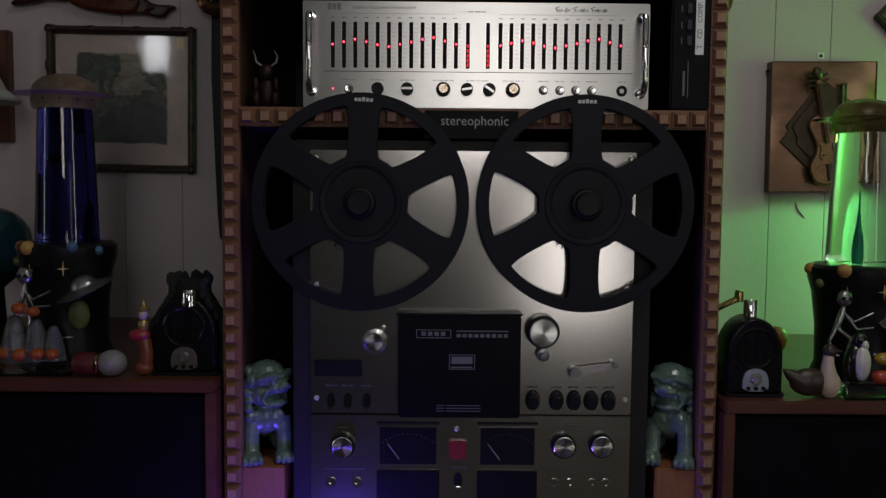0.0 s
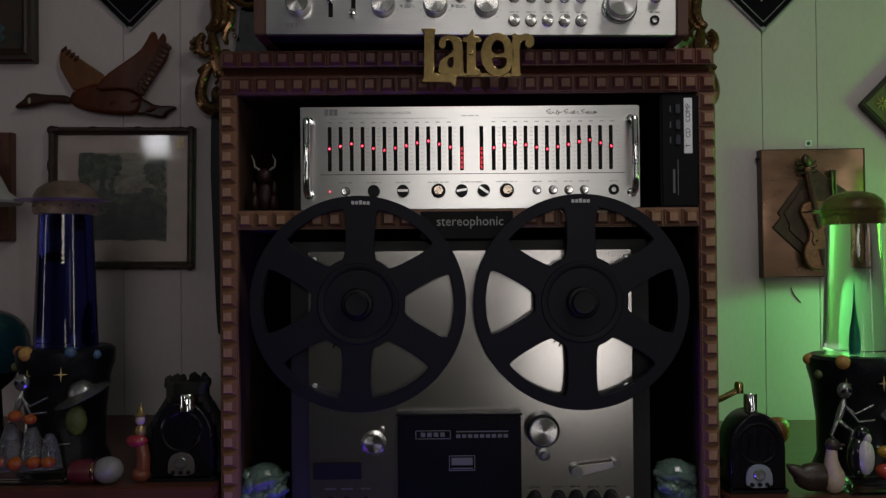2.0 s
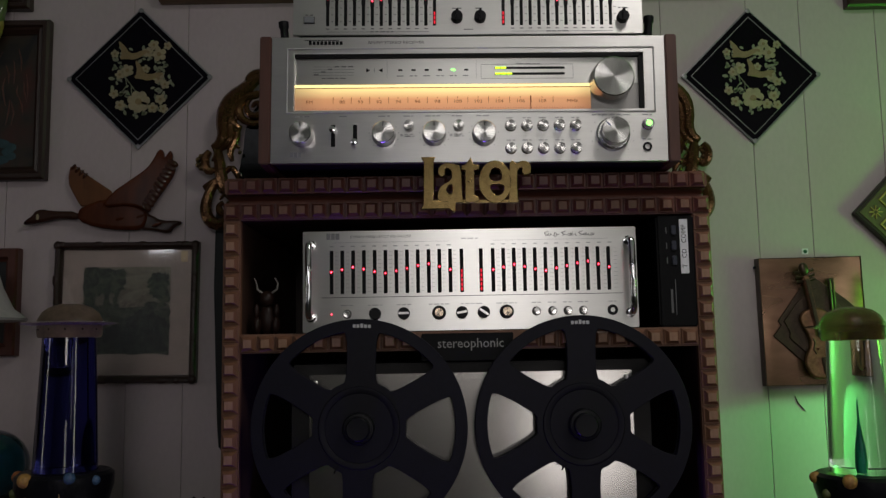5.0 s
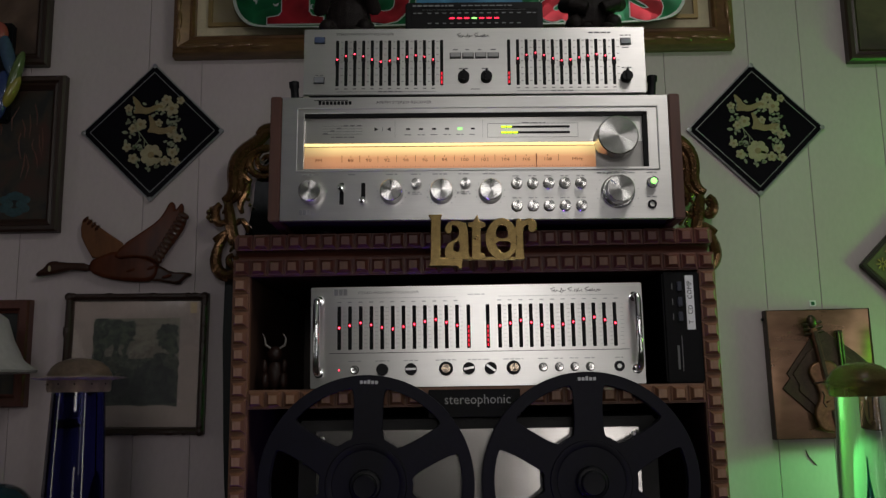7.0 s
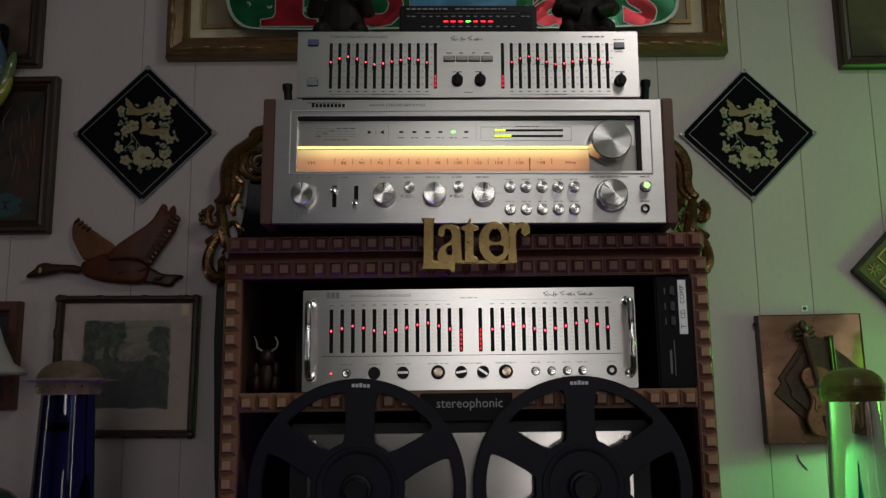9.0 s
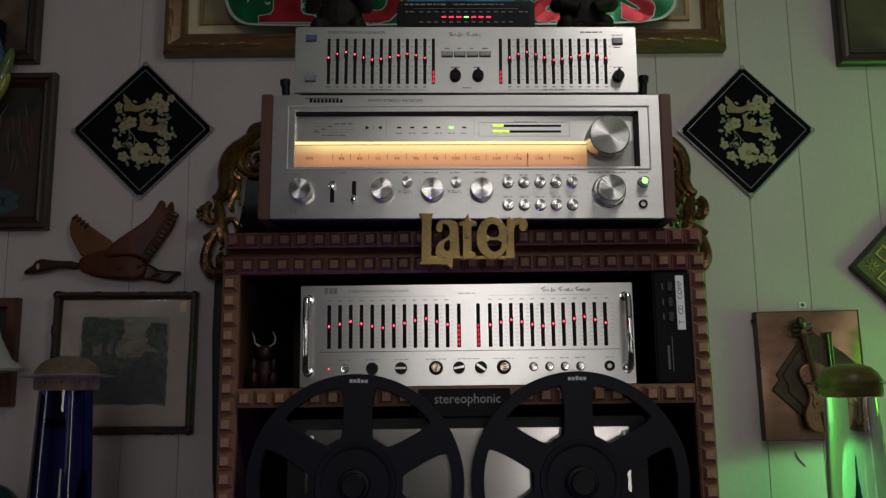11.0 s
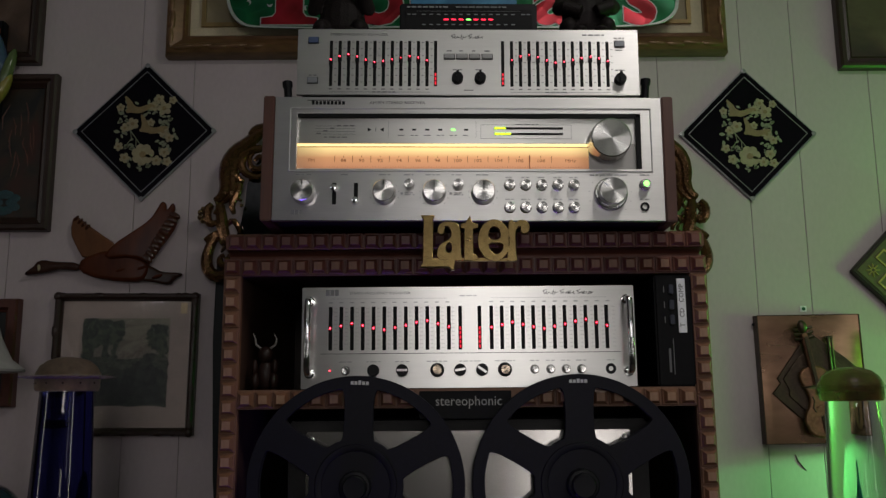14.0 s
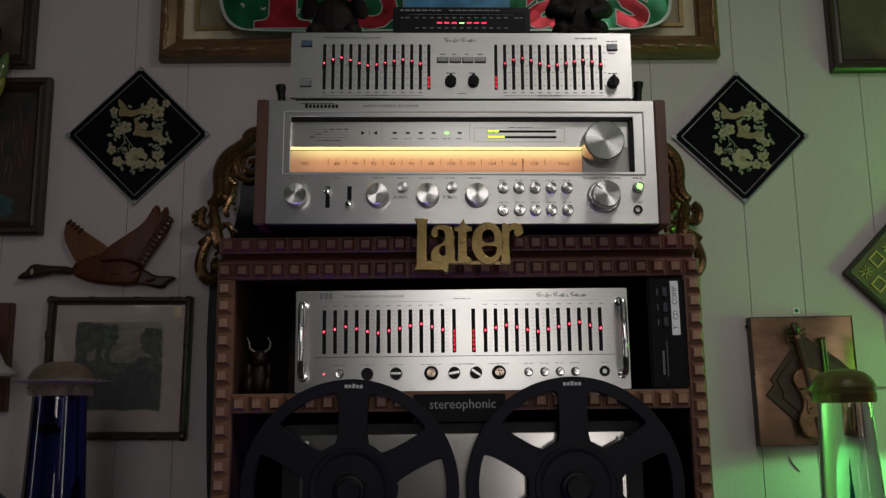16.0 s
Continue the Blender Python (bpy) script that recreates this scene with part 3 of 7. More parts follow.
def equaliser():
    e = thing("equaliser", "wide silver graphic equaliser with red-lit sliders", "equaliser", pose(0.0455, 1.063, 1.3035))
    w = 0.2145
    part("case", box(-0.205, 0.205, 0.006, 0.27, 0.004, 0.127, 0.002), CASE, e)
    part("face", box(-w, w, 0, 0.006, 0.001, 0.1305, 0.0008), SATIN, e)
    part("divider", box(-0.19, 0.195, -0.0006, 0.001, 0.0445, 0.0452, 0), INK, e)
    leds = []
    for g, x0 in enumerate((-0.1775, 0.0296)):
        for i in range(12):
            x = x0 + i * (0.01384 if g == 0 else 0.0135)
            s = slider(e, x, 0.049, 0.1055, 0.0052)
            part("slider_cap", CAP, None, s, at=(x, 0.0015, 0.1055 - WAVE[i] * 0.0565))
            part("led", LED_WIDE, None, s, "red light", at=(x, -0.0033, 0.1055 - WAVE[i] * 0.0565))
    for x in (-0.0106, 0.0143):
        s = slider(e, x, 0.049, 0.1055, 0.0052)
        for j in range(5):
            part("meter_segment", box(x - 0.0011, x + 0.0011, -0.0012, -0.0002, 0.0515 + j * 0.0058, 0.0555 + j * 0.0058), RED_DIM, s, "red light segment", smooth=0)
    for s in (-1, 1):
        x = s * 0.2035
        pts = [(x, 0, 0.020), (x, -0.016, 0.020), (x, -0.021, 0.0225), (x, -0.0235, 0.028), (x, -0.0235, 0.065), (x, -0.0235, 0.104), (x, -0.021, 0.1095), (x, -0.016, 0.112), (x, 0, 0.112)]
        h = part("handle", tube(pts, 0.0042, 14), CHROME, e, "chrome rack handle")
        for z in (0.020, 0.112):
            part("collar", lathe([(0, -0.004), (0.0062, -0.004), (0.0066, 0.001)], "y", 20), CHROME, h, at=(x, 0, z))
    px = lambda p: (p - 842.5) * 0.000732
    btn = mesh_of(lathe([(0.0046, 0.001), (0.0046, -0.005), (0.0040, -0.006), (0, -0.0056)], "y", 24), "push_button", TURNED)
    blk = mesh_of(lathe([(0.0076, 0.001), (0.0076, -0.008), (0.0070, -0.009), (0, -0.009)], "y", 28), "selector_knob", BLACK)
    bra = mesh_of(lathe([(0.0090, 0.001), (0.0090, -0.003), (0.0080, -0.0045), (0.0078, -0.012), (0.0070, -0.013), (0, -0.013)], "y", 28), "level_knob", BLACK)
    cap = mesh_of(lathe([(0.0058, 0.001), (0.0056, -0.0006), (0, -0.0006)], "y", 24), "knob_face", turned("bronze_face", (0.46, 0.38, 0.30), 0.25))
    for p in (627, 957, 985, 1012, 1039):
        pb = part("push_button", btn, None, e, at=(px(p), 0, 0.0235))
        part("button_ring", lathe([(0.0044, -0.0006), (0.0056, -0.0006), (0.0058, 0.0005)], "y", 24), SLOT, pb)
    for p in (676, 726, 827, 865):
        k = part("selector_knob", blk, None, e, at=(px(p), 0, 0.0235))
        if p != 676:
            part("grip", box(-0.0066, 0.0066, -0.011, -0.0085, -0.0014, 0.0014, 0.0004), SATIN, k, at=pose(0, 0, 0, 0, (0, 0, -10, 35)[(676, 726, 827, 865).index(p)], 0))
    for p in (787, 905):
        lk = part("level_knob", bra, None, e, "black level knob with bronze face", at=(px(p), 0, 0.0235))
        part("knob_face", cap, None, lk, at=(0, -0.0132, 0))
    part("jack", lathe([(0, 0.001), (0.003, 0.001), (0.003, -0.0015), (0.0066, -0.0015), (0.007, 0.001)], "y", 24), BLACK, e, at=(px(1090), 0, 0.0235))
    part("led", LED, None, e, "red light", at=(px(600), -0.001, 0.0235))
    rows = []
    for g, x0 in enumerate((-0.1775, 0.0296)):
        for i in range(12):
            x = x0 + i * 0.0137
            rows.append((x, 0.1105, 0.005, 0.0014))
            for j in range(11):
                rows += [(x + 0.0068, 0.052 + j * 0.0051, 0.0042, 0.0004)]
    for p, w2 in ((627, 0.016), (676, 0.018), (726, 0.018), (787, 0.026), (846, 0.03), (905, 0.026), (957, 0.012), (985, 0.012), (1012, 0.012), (1039, 0.014), (1090, 0.01)):
        rows += print_row(px(p), 0.0345, w2, 0.0013, p)
    rows += [(-0.102, 0.1155, 0.15, 0.0004), (0.104, 0.1155, 0.15, 0.0004)] + print_row(0.0, 0.11855, 0.022, 0.0014, 5)
    bars(e, rows, 0, stuff("grey_print", (0.40, 0.40, 0.41), 0.5, 0.4))
    part("title", lettering("title", "STEREO FREQUENCY EQUALIZER", 0.0046, stuff("title_print", (0.20, 0.20, 0.21), 0.6), wide=1.15), None, e, at=(-0.114, 0, 0.1225))
    part("script_mark", flourish(0.098, 0.164, 0.1222, 3), INK, e, "flowing black script mark")
    lg = bmesh.new()
    for i in range(3):
        box(-0.184 + i * 0.0058, -0.179 + i * 0.0058, -0.0004, 0.0004, 0.1195, 0.1275, 0, lg)
    part("emblem", lg, stuff("emblem_grey", (0.26, 0.26, 0.27), 0.5), e, smooth=0)
    return e


equaliser()


# ---- receiver ----
def receiver():
    r = thing("stereo_receiver", "silver stereo receiver with walnut sides and glowing amber dial", "receiver", pose(0.0455, 1.0, 1.508, 0, 0.55, 0))
    fw, top = 0.2445, 0.160
    part("case", box(-fw, fw, 0.0085, 0.36, 0.002, top - 0.002, 0.002), CASE, r)
    for s in (-1, 1):
        part("side_panel", box(s * 0.2520 - 0.0072, s * 0.2520 + 0.0072, -0.002, 0.36, -0.001, top + 0.001, 0.0015), WALNUT, r, "walnut side cheek")
        for y in (0.09, 0.30):
            part("foot", lathe([(0.013, 0.003), (0.012, 0.0015), (0.012, -0.0055), (0.0, -0.0055)], "z", 20), BLACK, r, at=pose(s * 0.2, y, 0.0 + s * 0.0, 0, -0.55, 0))
    # face with the dial opening cut through it
    ox0, ox1, oz0, oz1 = -0.216, 0.2175, 0.0665, 0.1385
    me = plate("face", [[(-fw, 0), (fw, 0), (fw, top), (-fw, top)], [(ox0, oz0), (ox1, oz0), (ox1, oz1), (ox0, oz1)]], 0.0085, BRUSHED, 0.0006)
    part("face", me, None, r, at=(0, 0.0085, 0))
    bez = bmesh.new()
    bx0, bx1, bz0, bz1 = -0.2255, 0.2310, 0.0625, 0.1455
    for a, b, c, d in ((bx0, bx1, bz0, bz0 + 0.0012), (bx0, bx1, bz1 - 0.0012, bz1), (bx0, bx0 + 0.0012, bz0, bz1), (bx1 - 0.0012, bx1, bz0, bz1)):
        box(a, b, -0.0016, 0.001, c, d, 0.0003, bez, 0, 1)
    part("dial_bezel", bez, PALE, r)
    rim = bmesh.new()
    for a, b, c, d in ((ox0, ox1, oz1 - 0.004, oz1), (ox1 - 0.005, ox1, oz0, oz1)):
        box(a, b, 0.001, 0.0085, c, d, 0, rim)
    part("dial_shade", rim, SLOT, r, smooth=0)
    part("indicator_plate", box(ox0, ox1, 0.0078, 0.0095, 0.1015, oz1), SATIN, r)
    part("corner_plate", box(0.1525, ox1, 0.0078, 0.0095, oz0, 0.1012), stuff("grey_plate", (0.35, 0.34, 0.33), 0.45, 0.7, 0.05, 12), r)
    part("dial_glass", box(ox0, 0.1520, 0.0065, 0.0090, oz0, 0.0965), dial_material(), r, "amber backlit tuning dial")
    part("dial_tube", tube([(ox0, 0.0065, 0.0988), (0.1520, 0.0065, 0.0988)], 0.0019, 10), DIAL_TOP, r, "bright strip of the dial lamp")
    part("dial_wire", box(ox0, 0.1520, 0.0040, 0.0050, 0.0955, 0.0963), stuff("dial_wire_brown", (0.25, 0.10, 0.03), 0.5), r)
    ink = stuff("dial_ink", (0.40, 0.15, 0.065), 0.6)
    for i, word in enumerate(("FM", "88", "90", "92", "94", "96", "98", "100", "102", "104", "106", "108", "MHz")):
        x = -0.198 if i == 0 else (0.129 if i == 12 else -0.1574 + 0.02252 * (i - 1) + 0.000236 * (i - 1) ** 2)
        part("dial_number", lettering("dial_number", word, 0.0056, ink, 0.0004, wide=1.3), None, r, at=(x, 0.0062, 0.0785))
    tk = bmesh.new()
    for i in range(-1, 22):
        x = -0.1574 + 0.02252 * i / 2 + 0.000236 * (i / 2) ** 2
        box(x - 0.0003, x + 0.0003, 0.0058, 0.0066, 0.0825 if i % 2 == 0 else 0.0765, 0.0848, 0, tk)
    for i in range(110):
        x = -0.207 + i * 0.0032
        box(x, x + 0.0006, 0.0058, 0.0066, 0.0692, 0.0704, 0, tk)
    part("dial_scale", tk, ink, r, smooth=0)
    part("dial_needle", box(0.0765, 0.0773, 0.0045, 0.0055, 0.0675, 0.0855), stuff("needle_brown", (0.25, 0.05, 0.02), 0.5), r)
    # indicators
    for i in range(6):
        x = -0.085 + i * 0.0165
        part("indicator", box(x - 0.0026, x + 0.0026, 0.0068, 0.008, 0.1185, 0.1205), GREEN_LED if i == 4 else SLOT, r, "lit green lamp" if i == 4 else "", smooth=0)
    for j, lit in enumerate((2, 3)):
        z = 0.1215 - j * 0.0075
        m = part("level_bar", box(0.0330, 0.1205, 0.0068, 0.008, z - 0.0013, z + 0.0013), SLOT, r)
        for k in range(lit):
            part("lit_segment", box(0.0336 + k * 0.0072, 0.0400 + k * 0.0072, 0.0062, 0.007, z - 0.0011, z + 0.0011), LIME_LED, m, "lime light", smooth=0)
    # knobs
    part("tuning_knob", knob_mesh("tuning_knob", 0.0255, 0.024, skirt=0.0008), None, r, "large turned tuning knob", at=(0.1765, 0.004, 0.1015))
    sel = knob_mesh("tone_knob", 0.0138, 0.019, skirt=0.0008)
    for x in (-0.2055, -0.1050, -0.0430, 0.0180):
        k = part("tone_knob", sel, None, r, at=(x, 0, 0.0345))
        part("pointer", box(-0.0005, 0.0005, -0.0193, -0.0186, 0.007, 0.013), INK, k, smooth=0)
    ring = part("balance_ring", knob_mesh("balance_ring", 0.0205, 0.008), None, r, at=(0.1765, 0, 0.0335))
    k = part("volume_knob", knob_mesh("volume_knob", 0.0172, 0.015), None, ring, at=(0, -0.008, 0))
    part("pointer", box(-0.0005, 0.0005, -0.0153, -0.0146, 0.008, 0.016), stuff("pointer_blue", (0.05, 0.08, 0.2), 0.4), k, at=pose(0, 0, 0, 0, -50, 0), smooth=0)
    small = knob_mesh("small_knob", 0.0062, 0.012, skirt=0.0004)
    for x, z in ((-0.0740, 0.0450), (-0.0130, 0.0450)):
        part("small_knob", small, None, r, at=(x, 0, z))
    push = knob_mesh("push_button", 0.0062, 0.010, skirt=0.0010)
    for i in range(5):
        for z in (0.0450, 0.0165):
            part("push_button", push, None, r, at=(0.0510 + i * 0.0200, 0, z))
    p = part("power_button", push, None, r, at=(0.2200, 0, 0.0455))
    part("power_lamp", lathe([(0.0038, 0), (0.003, -0.0008), (0, -0.001)], "y", 16), GREEN_LED, p, "green lit power lamp", at=(0, -0.0102, 0))
    part("jack", lathe([(0, 0.003), (0.0032, 0.003), (0.0032, -0.0018), (0.0055, -0.0018), (0.0058, 0.001)], "y", 24), BLACK, r, at=(0.2190, 0, 0.0180))
    for x, zc in ((-0.1675, 0.040), (-0.1405, 0.024)):
        s = part("switch_slot", box(x - 0.0034, x + 0.0034, -0.0006, 0.001, 0.0195, 0.0485, 0.0008), SLOT, r)
        part("switch_lever", lathe([(0.0045, 0), (0.0046, -0.004), (0.004, -0.011), (0, -0.012)], "y", 20), CHROME, s, at=(x, 0, zc))
    rows = []
    for x, w in ((-0.2050, 0.022), (-0.1540, 0.012), (-0.105, 0.014), (-0.075, 0.012), (-0.043, 0.022), (-0.0145, 0.014), (0.018, 0.018), (0.1765, 0.05), (0.22, 0.012)):
        rows += print_row(x, 0.0585, w, 0.0016, int(x * 997))
    for i in range(5):
        rows += print_row(0.0510 + i * 0.02, 0.0553, 0.010, 0.0013, i) + print_row(0.0510 + i * 0.02, 0.0272, 0.011, 0.0013, i + 9)
    rows += print_row(0.219, 0.0275, 0.012, 0.0013, 3) + [(-0.2185, 0.0105, 0.004, 0.006), (-0.2135, 0.0105, 0.004, 0.006), (-0.2085, 0.0105, 0.0032, 0.006)]
    for x, z in ((-0.0775, 0.0345), (-0.0165, 0.0345)):
        rows += [(x - 0.006, z, 0.0028, 0.0028)] + print_row(x + 0.004, z + 0.0008, 0.012, 0.0012, 4) + print_row(x + 0.004, z - 0.0016, 0.012, 0.0012, 6)
    for cx, cz, rr in ((0.1765, 0.0335, 0.0265), (-0.1050, 0.0345, 0.0180), (-0.0430, 0.0345, 0.0180), (0.0180, 0.0345, 0.0180)):
        for j in range(11):
            a = radians(225 - 27 * j)
            rows.append((cx + rr * math.cos(a), cz + rr * math.sin(a), 0.0011, 0.0011))
    bars(r, rows, 0, stuff("receiver_print", (0.34, 0.34, 0.35), 0.6))
    up = []
    for i in range(6):
        for j in range(4):
            up.append((-0.1900 + i * 0.0085, 0.1135 + j * 0.0036, 0.0080, 0.0003))
        up.append((-0.1900 + i * 0.0085, 0.1143 + min(i, 3) * 0.0034, 0.0055, 0.0016))
    up += print_row(-0.168, 0.1095, 0.03, 0.0012, 8) + [(-0.1175, 0.1195, 0.0008, 0.0050), (-0.1015, 0.1200, 0.0003, 0.022), (0.010, 0.1200, 0.0003, 0.022)]
    for i in range(6):
        up += print_row(-0.085 + i * 0.0165, 0.1120, 0.009, 0.0011, i)
    for a, b, c, d in ((0.0735, 0.1262, 0.115, 0.0004), (0.0735, 0.1080, 0.115, 0.0004), (0.0160, 0.117, 0.0004, 0.018), (0.1310, 0.117, 0.0004, 0.018)):
        up.append((a, b, c, d))
    up += print_row(0.075, 0.1268, 0.03, 0.0010, 2)
    bars(r, up, 0.0078, stuff("indicator_print", (0.20, 0.20, 0.21), 0.6), "indicator_print")
    for s in (-1, 1):
        tri = plate("arrow", [[(s * 0.0028, 0.0026), (s * 0.0028, -0.0026), (-s * 0.0022, 0)]], 0.0006, SLOT)
        part("arrow", tri, None, r, at=(-0.1175 + s * 0.0075, 0.0078, 0.1195))
    part("model_line", lettering("model_line", "AM/FM STEREO RECEIVER", 0.0050, INK, wide=1.25), None, r, at=(-0.090, 0, 0.1525))
    mk = bmesh.new()
    box(-0.2040, -0.1610, -0.0004, 0.0004, 0.1553, 0.1561, 0, mk)
    for i in range(9):
        box(-0.1985 + i * 0.0048, -0.1950 + i * 0.0048, -0.0004, 0.0004, 0.1500, 0.1545 if i else 0.1552, 0, mk)
    part("emblem", mk, BLACK, r, "slanting black maker's mark", smooth=0)
    return r


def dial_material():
    """Frosted dial lit from its upper edge by the tube behind: the downward falloff is put into the glow's colours."""
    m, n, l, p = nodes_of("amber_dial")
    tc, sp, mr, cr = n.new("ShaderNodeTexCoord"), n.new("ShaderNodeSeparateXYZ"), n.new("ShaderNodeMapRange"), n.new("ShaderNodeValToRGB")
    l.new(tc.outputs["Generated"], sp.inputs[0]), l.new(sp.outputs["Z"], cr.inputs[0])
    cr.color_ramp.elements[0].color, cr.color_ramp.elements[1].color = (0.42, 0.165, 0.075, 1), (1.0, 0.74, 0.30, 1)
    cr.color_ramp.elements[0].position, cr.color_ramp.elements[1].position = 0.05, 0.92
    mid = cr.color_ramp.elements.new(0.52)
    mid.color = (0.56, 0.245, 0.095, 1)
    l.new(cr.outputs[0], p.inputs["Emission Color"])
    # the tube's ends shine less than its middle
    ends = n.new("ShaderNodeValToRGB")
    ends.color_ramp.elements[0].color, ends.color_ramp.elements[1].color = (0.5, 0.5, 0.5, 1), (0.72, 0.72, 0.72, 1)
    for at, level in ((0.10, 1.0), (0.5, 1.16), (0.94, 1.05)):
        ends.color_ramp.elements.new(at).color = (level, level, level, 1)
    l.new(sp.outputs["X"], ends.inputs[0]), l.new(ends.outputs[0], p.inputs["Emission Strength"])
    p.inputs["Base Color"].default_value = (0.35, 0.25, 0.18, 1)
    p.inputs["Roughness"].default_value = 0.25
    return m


receiver()


# ---- side consoles ----
def console(x0, x1, z):
    c = thing("console_cabinet", "low mahogany console with black front panel", "cabinet", pose((x0 + x1) / 2, 1.03, 0), "side consoles")
    h = (x1 - x0) / 2
    part("top", box(-h, h, 0, 0.50, z - 0.016, z, 0.002), MAHOGANY, c)
    for s in (-1, 1):
        part("side_panel", box(s * h - (0.014 if s > 0 else 0), s * h + (0.014 if s < 0 else 0), 0.004, 0.49, 0, z - 0.0165, 0.001), MAHOGANY, c)
    part("front_panel", box(-h + 0.0145, h - 0.0145, 0.010, 0.02, 0.05, z - 0.022, 0.001), COVER, c, "black front panel")
    part("back_panel", box(-h + 0.0145, h - 0.0145, 0.47, 0.49, 0, z - 0.017), CABINET, c)
    return c


console(-1.45, -0.2735, 0.966)
console(0.3580, 1.45, 0.945)


# ---- tape selector, nameplate and figure in the upper bay ----
def selector_box():
    s = thing("tape_selector", "black selector box standing on end with white label", "switch box", pose(0.3105, 1.058, 1.3035))
    part("case", box(-0.025, 0.0255, 0.0, 0.14, 0, 0.143, 0.0025), stuff("matt_black_case", (0.006, 0.006, 0.007), 0.6, 0, 0.3, 30, 0.2, spec=0.12), s)
    lab = part("label", box(0.0045, 0.0150, -0.0008, 0.0005, 0.068, 0.138, 0.0003), PALE_PAPER, s, "white paper label with handwriting")
    part("writing", lettering("writing", "T   CD   COMP", 0.0085, INK, 0.0003), None, lab, at=pose(0.0098, -0.0008, 0.103, 0, -90, 0))
    for z in (0.085, 0.104, 0.124):
        part("push_button", box(-0.0065, -0.0005, -0.003, 0.001, z - 0.006, z + 0.006, 0.0008), stuff("navy_button", (0.012, 0.016, 0.035), 0.4), s)
    rows = [(-0.0125, z, 0.0012, 0.008) for z in (0.085, 0.104, 0.124)] + [(-0.0085, 0.033, 0.0028, 0.030), (-0.0035, 0.038, 0.0010, 0.045)]
    bars(s, rows, 0, stuff("worn_white_print", (0.12, 0.12, 0.125), 0.6))


PALE_PAPER = stuff("label_paper", (0.80, 0.81, 0.84), 0.7, 0, 0.08, 40)
selector_box()
plate_thing = thing("nameplate", "black nameplate with silver lettering under the shelf", "nameplate", pose(0.0380, 1.0575, 1.2660))
part("plate", box(-0.0560, 0.0600, -0.0050, 0, 0, 0.0345, 0.0008), SLOT, plate_thing)
part("lettering", lettering("lettering", "stereophonic", 0.0170, stuff("silver_letters", (0.22, 0.22, 0.22), 0.4, 0.3), 0.0008, wide=0.93), None, plate_thing, at=(0.006, -0.0050, 0.0215))


def fused(name, bm, mats, label, category, m, voxel=0.0014, group="", smooth=180):
    """A moulded figure: its lumps are fused into one skin."""
    ob = whole(name, bm, mats, label, category, m, group, smooth=smooth)
    mod = ob.modifiers.new("skin", "REMESH")
    mod.mode, mod.voxel_size, mod.use_smooth_shade = "VOXEL", voxel, True
    return ob


def horned_figure():
    bm = bmesh.new()
    blob((0, 0, 0.020), (0.011, 0.010, 0.020), bm)
    blob((0, -0.002, 0.046), (0.010, 0.010, 0.011), bm)
    blob((-0.012, -0.002, 0.012), (0.006, 0.010, 0.012), bm)
    blob((0.012, -0.002, 0.012), (0.006, 0.010, 0.012), bm)
    blob((-0.013, -0.004, 0.030), (0.004, 0.005, 0.010), bm)
    blob((0.013, -0.004, 0.030), (0.004, 0.005, 0.010), bm)
    for s in (-1, 1):
        pts = [(s * 0.006, 0, 0.054), (s * 0.013, -0.001, 0.059), (s * 0.014, -0.001, 0.067), (s * (0.017 if s < 0 else 0.010), -0.001, 0.074)]
        tube(pts, [0.0018, 0.0016, 0.0013, 0.0005], 8, bm, 1)
    whole("horned_figurine", bm, [stuff("dark_red_glaze", (0.018, 0.008, 0.006), 0.45, 0, 0.3, 60, spec=0.25), stuff("horn_white", (0.17, 0.16, 0.145), 0.4)], "small dark horned figurine with pale horns", "figurine", pose(-0.2200, 1.092, 1.3035), smooth=60)


horned_figure()


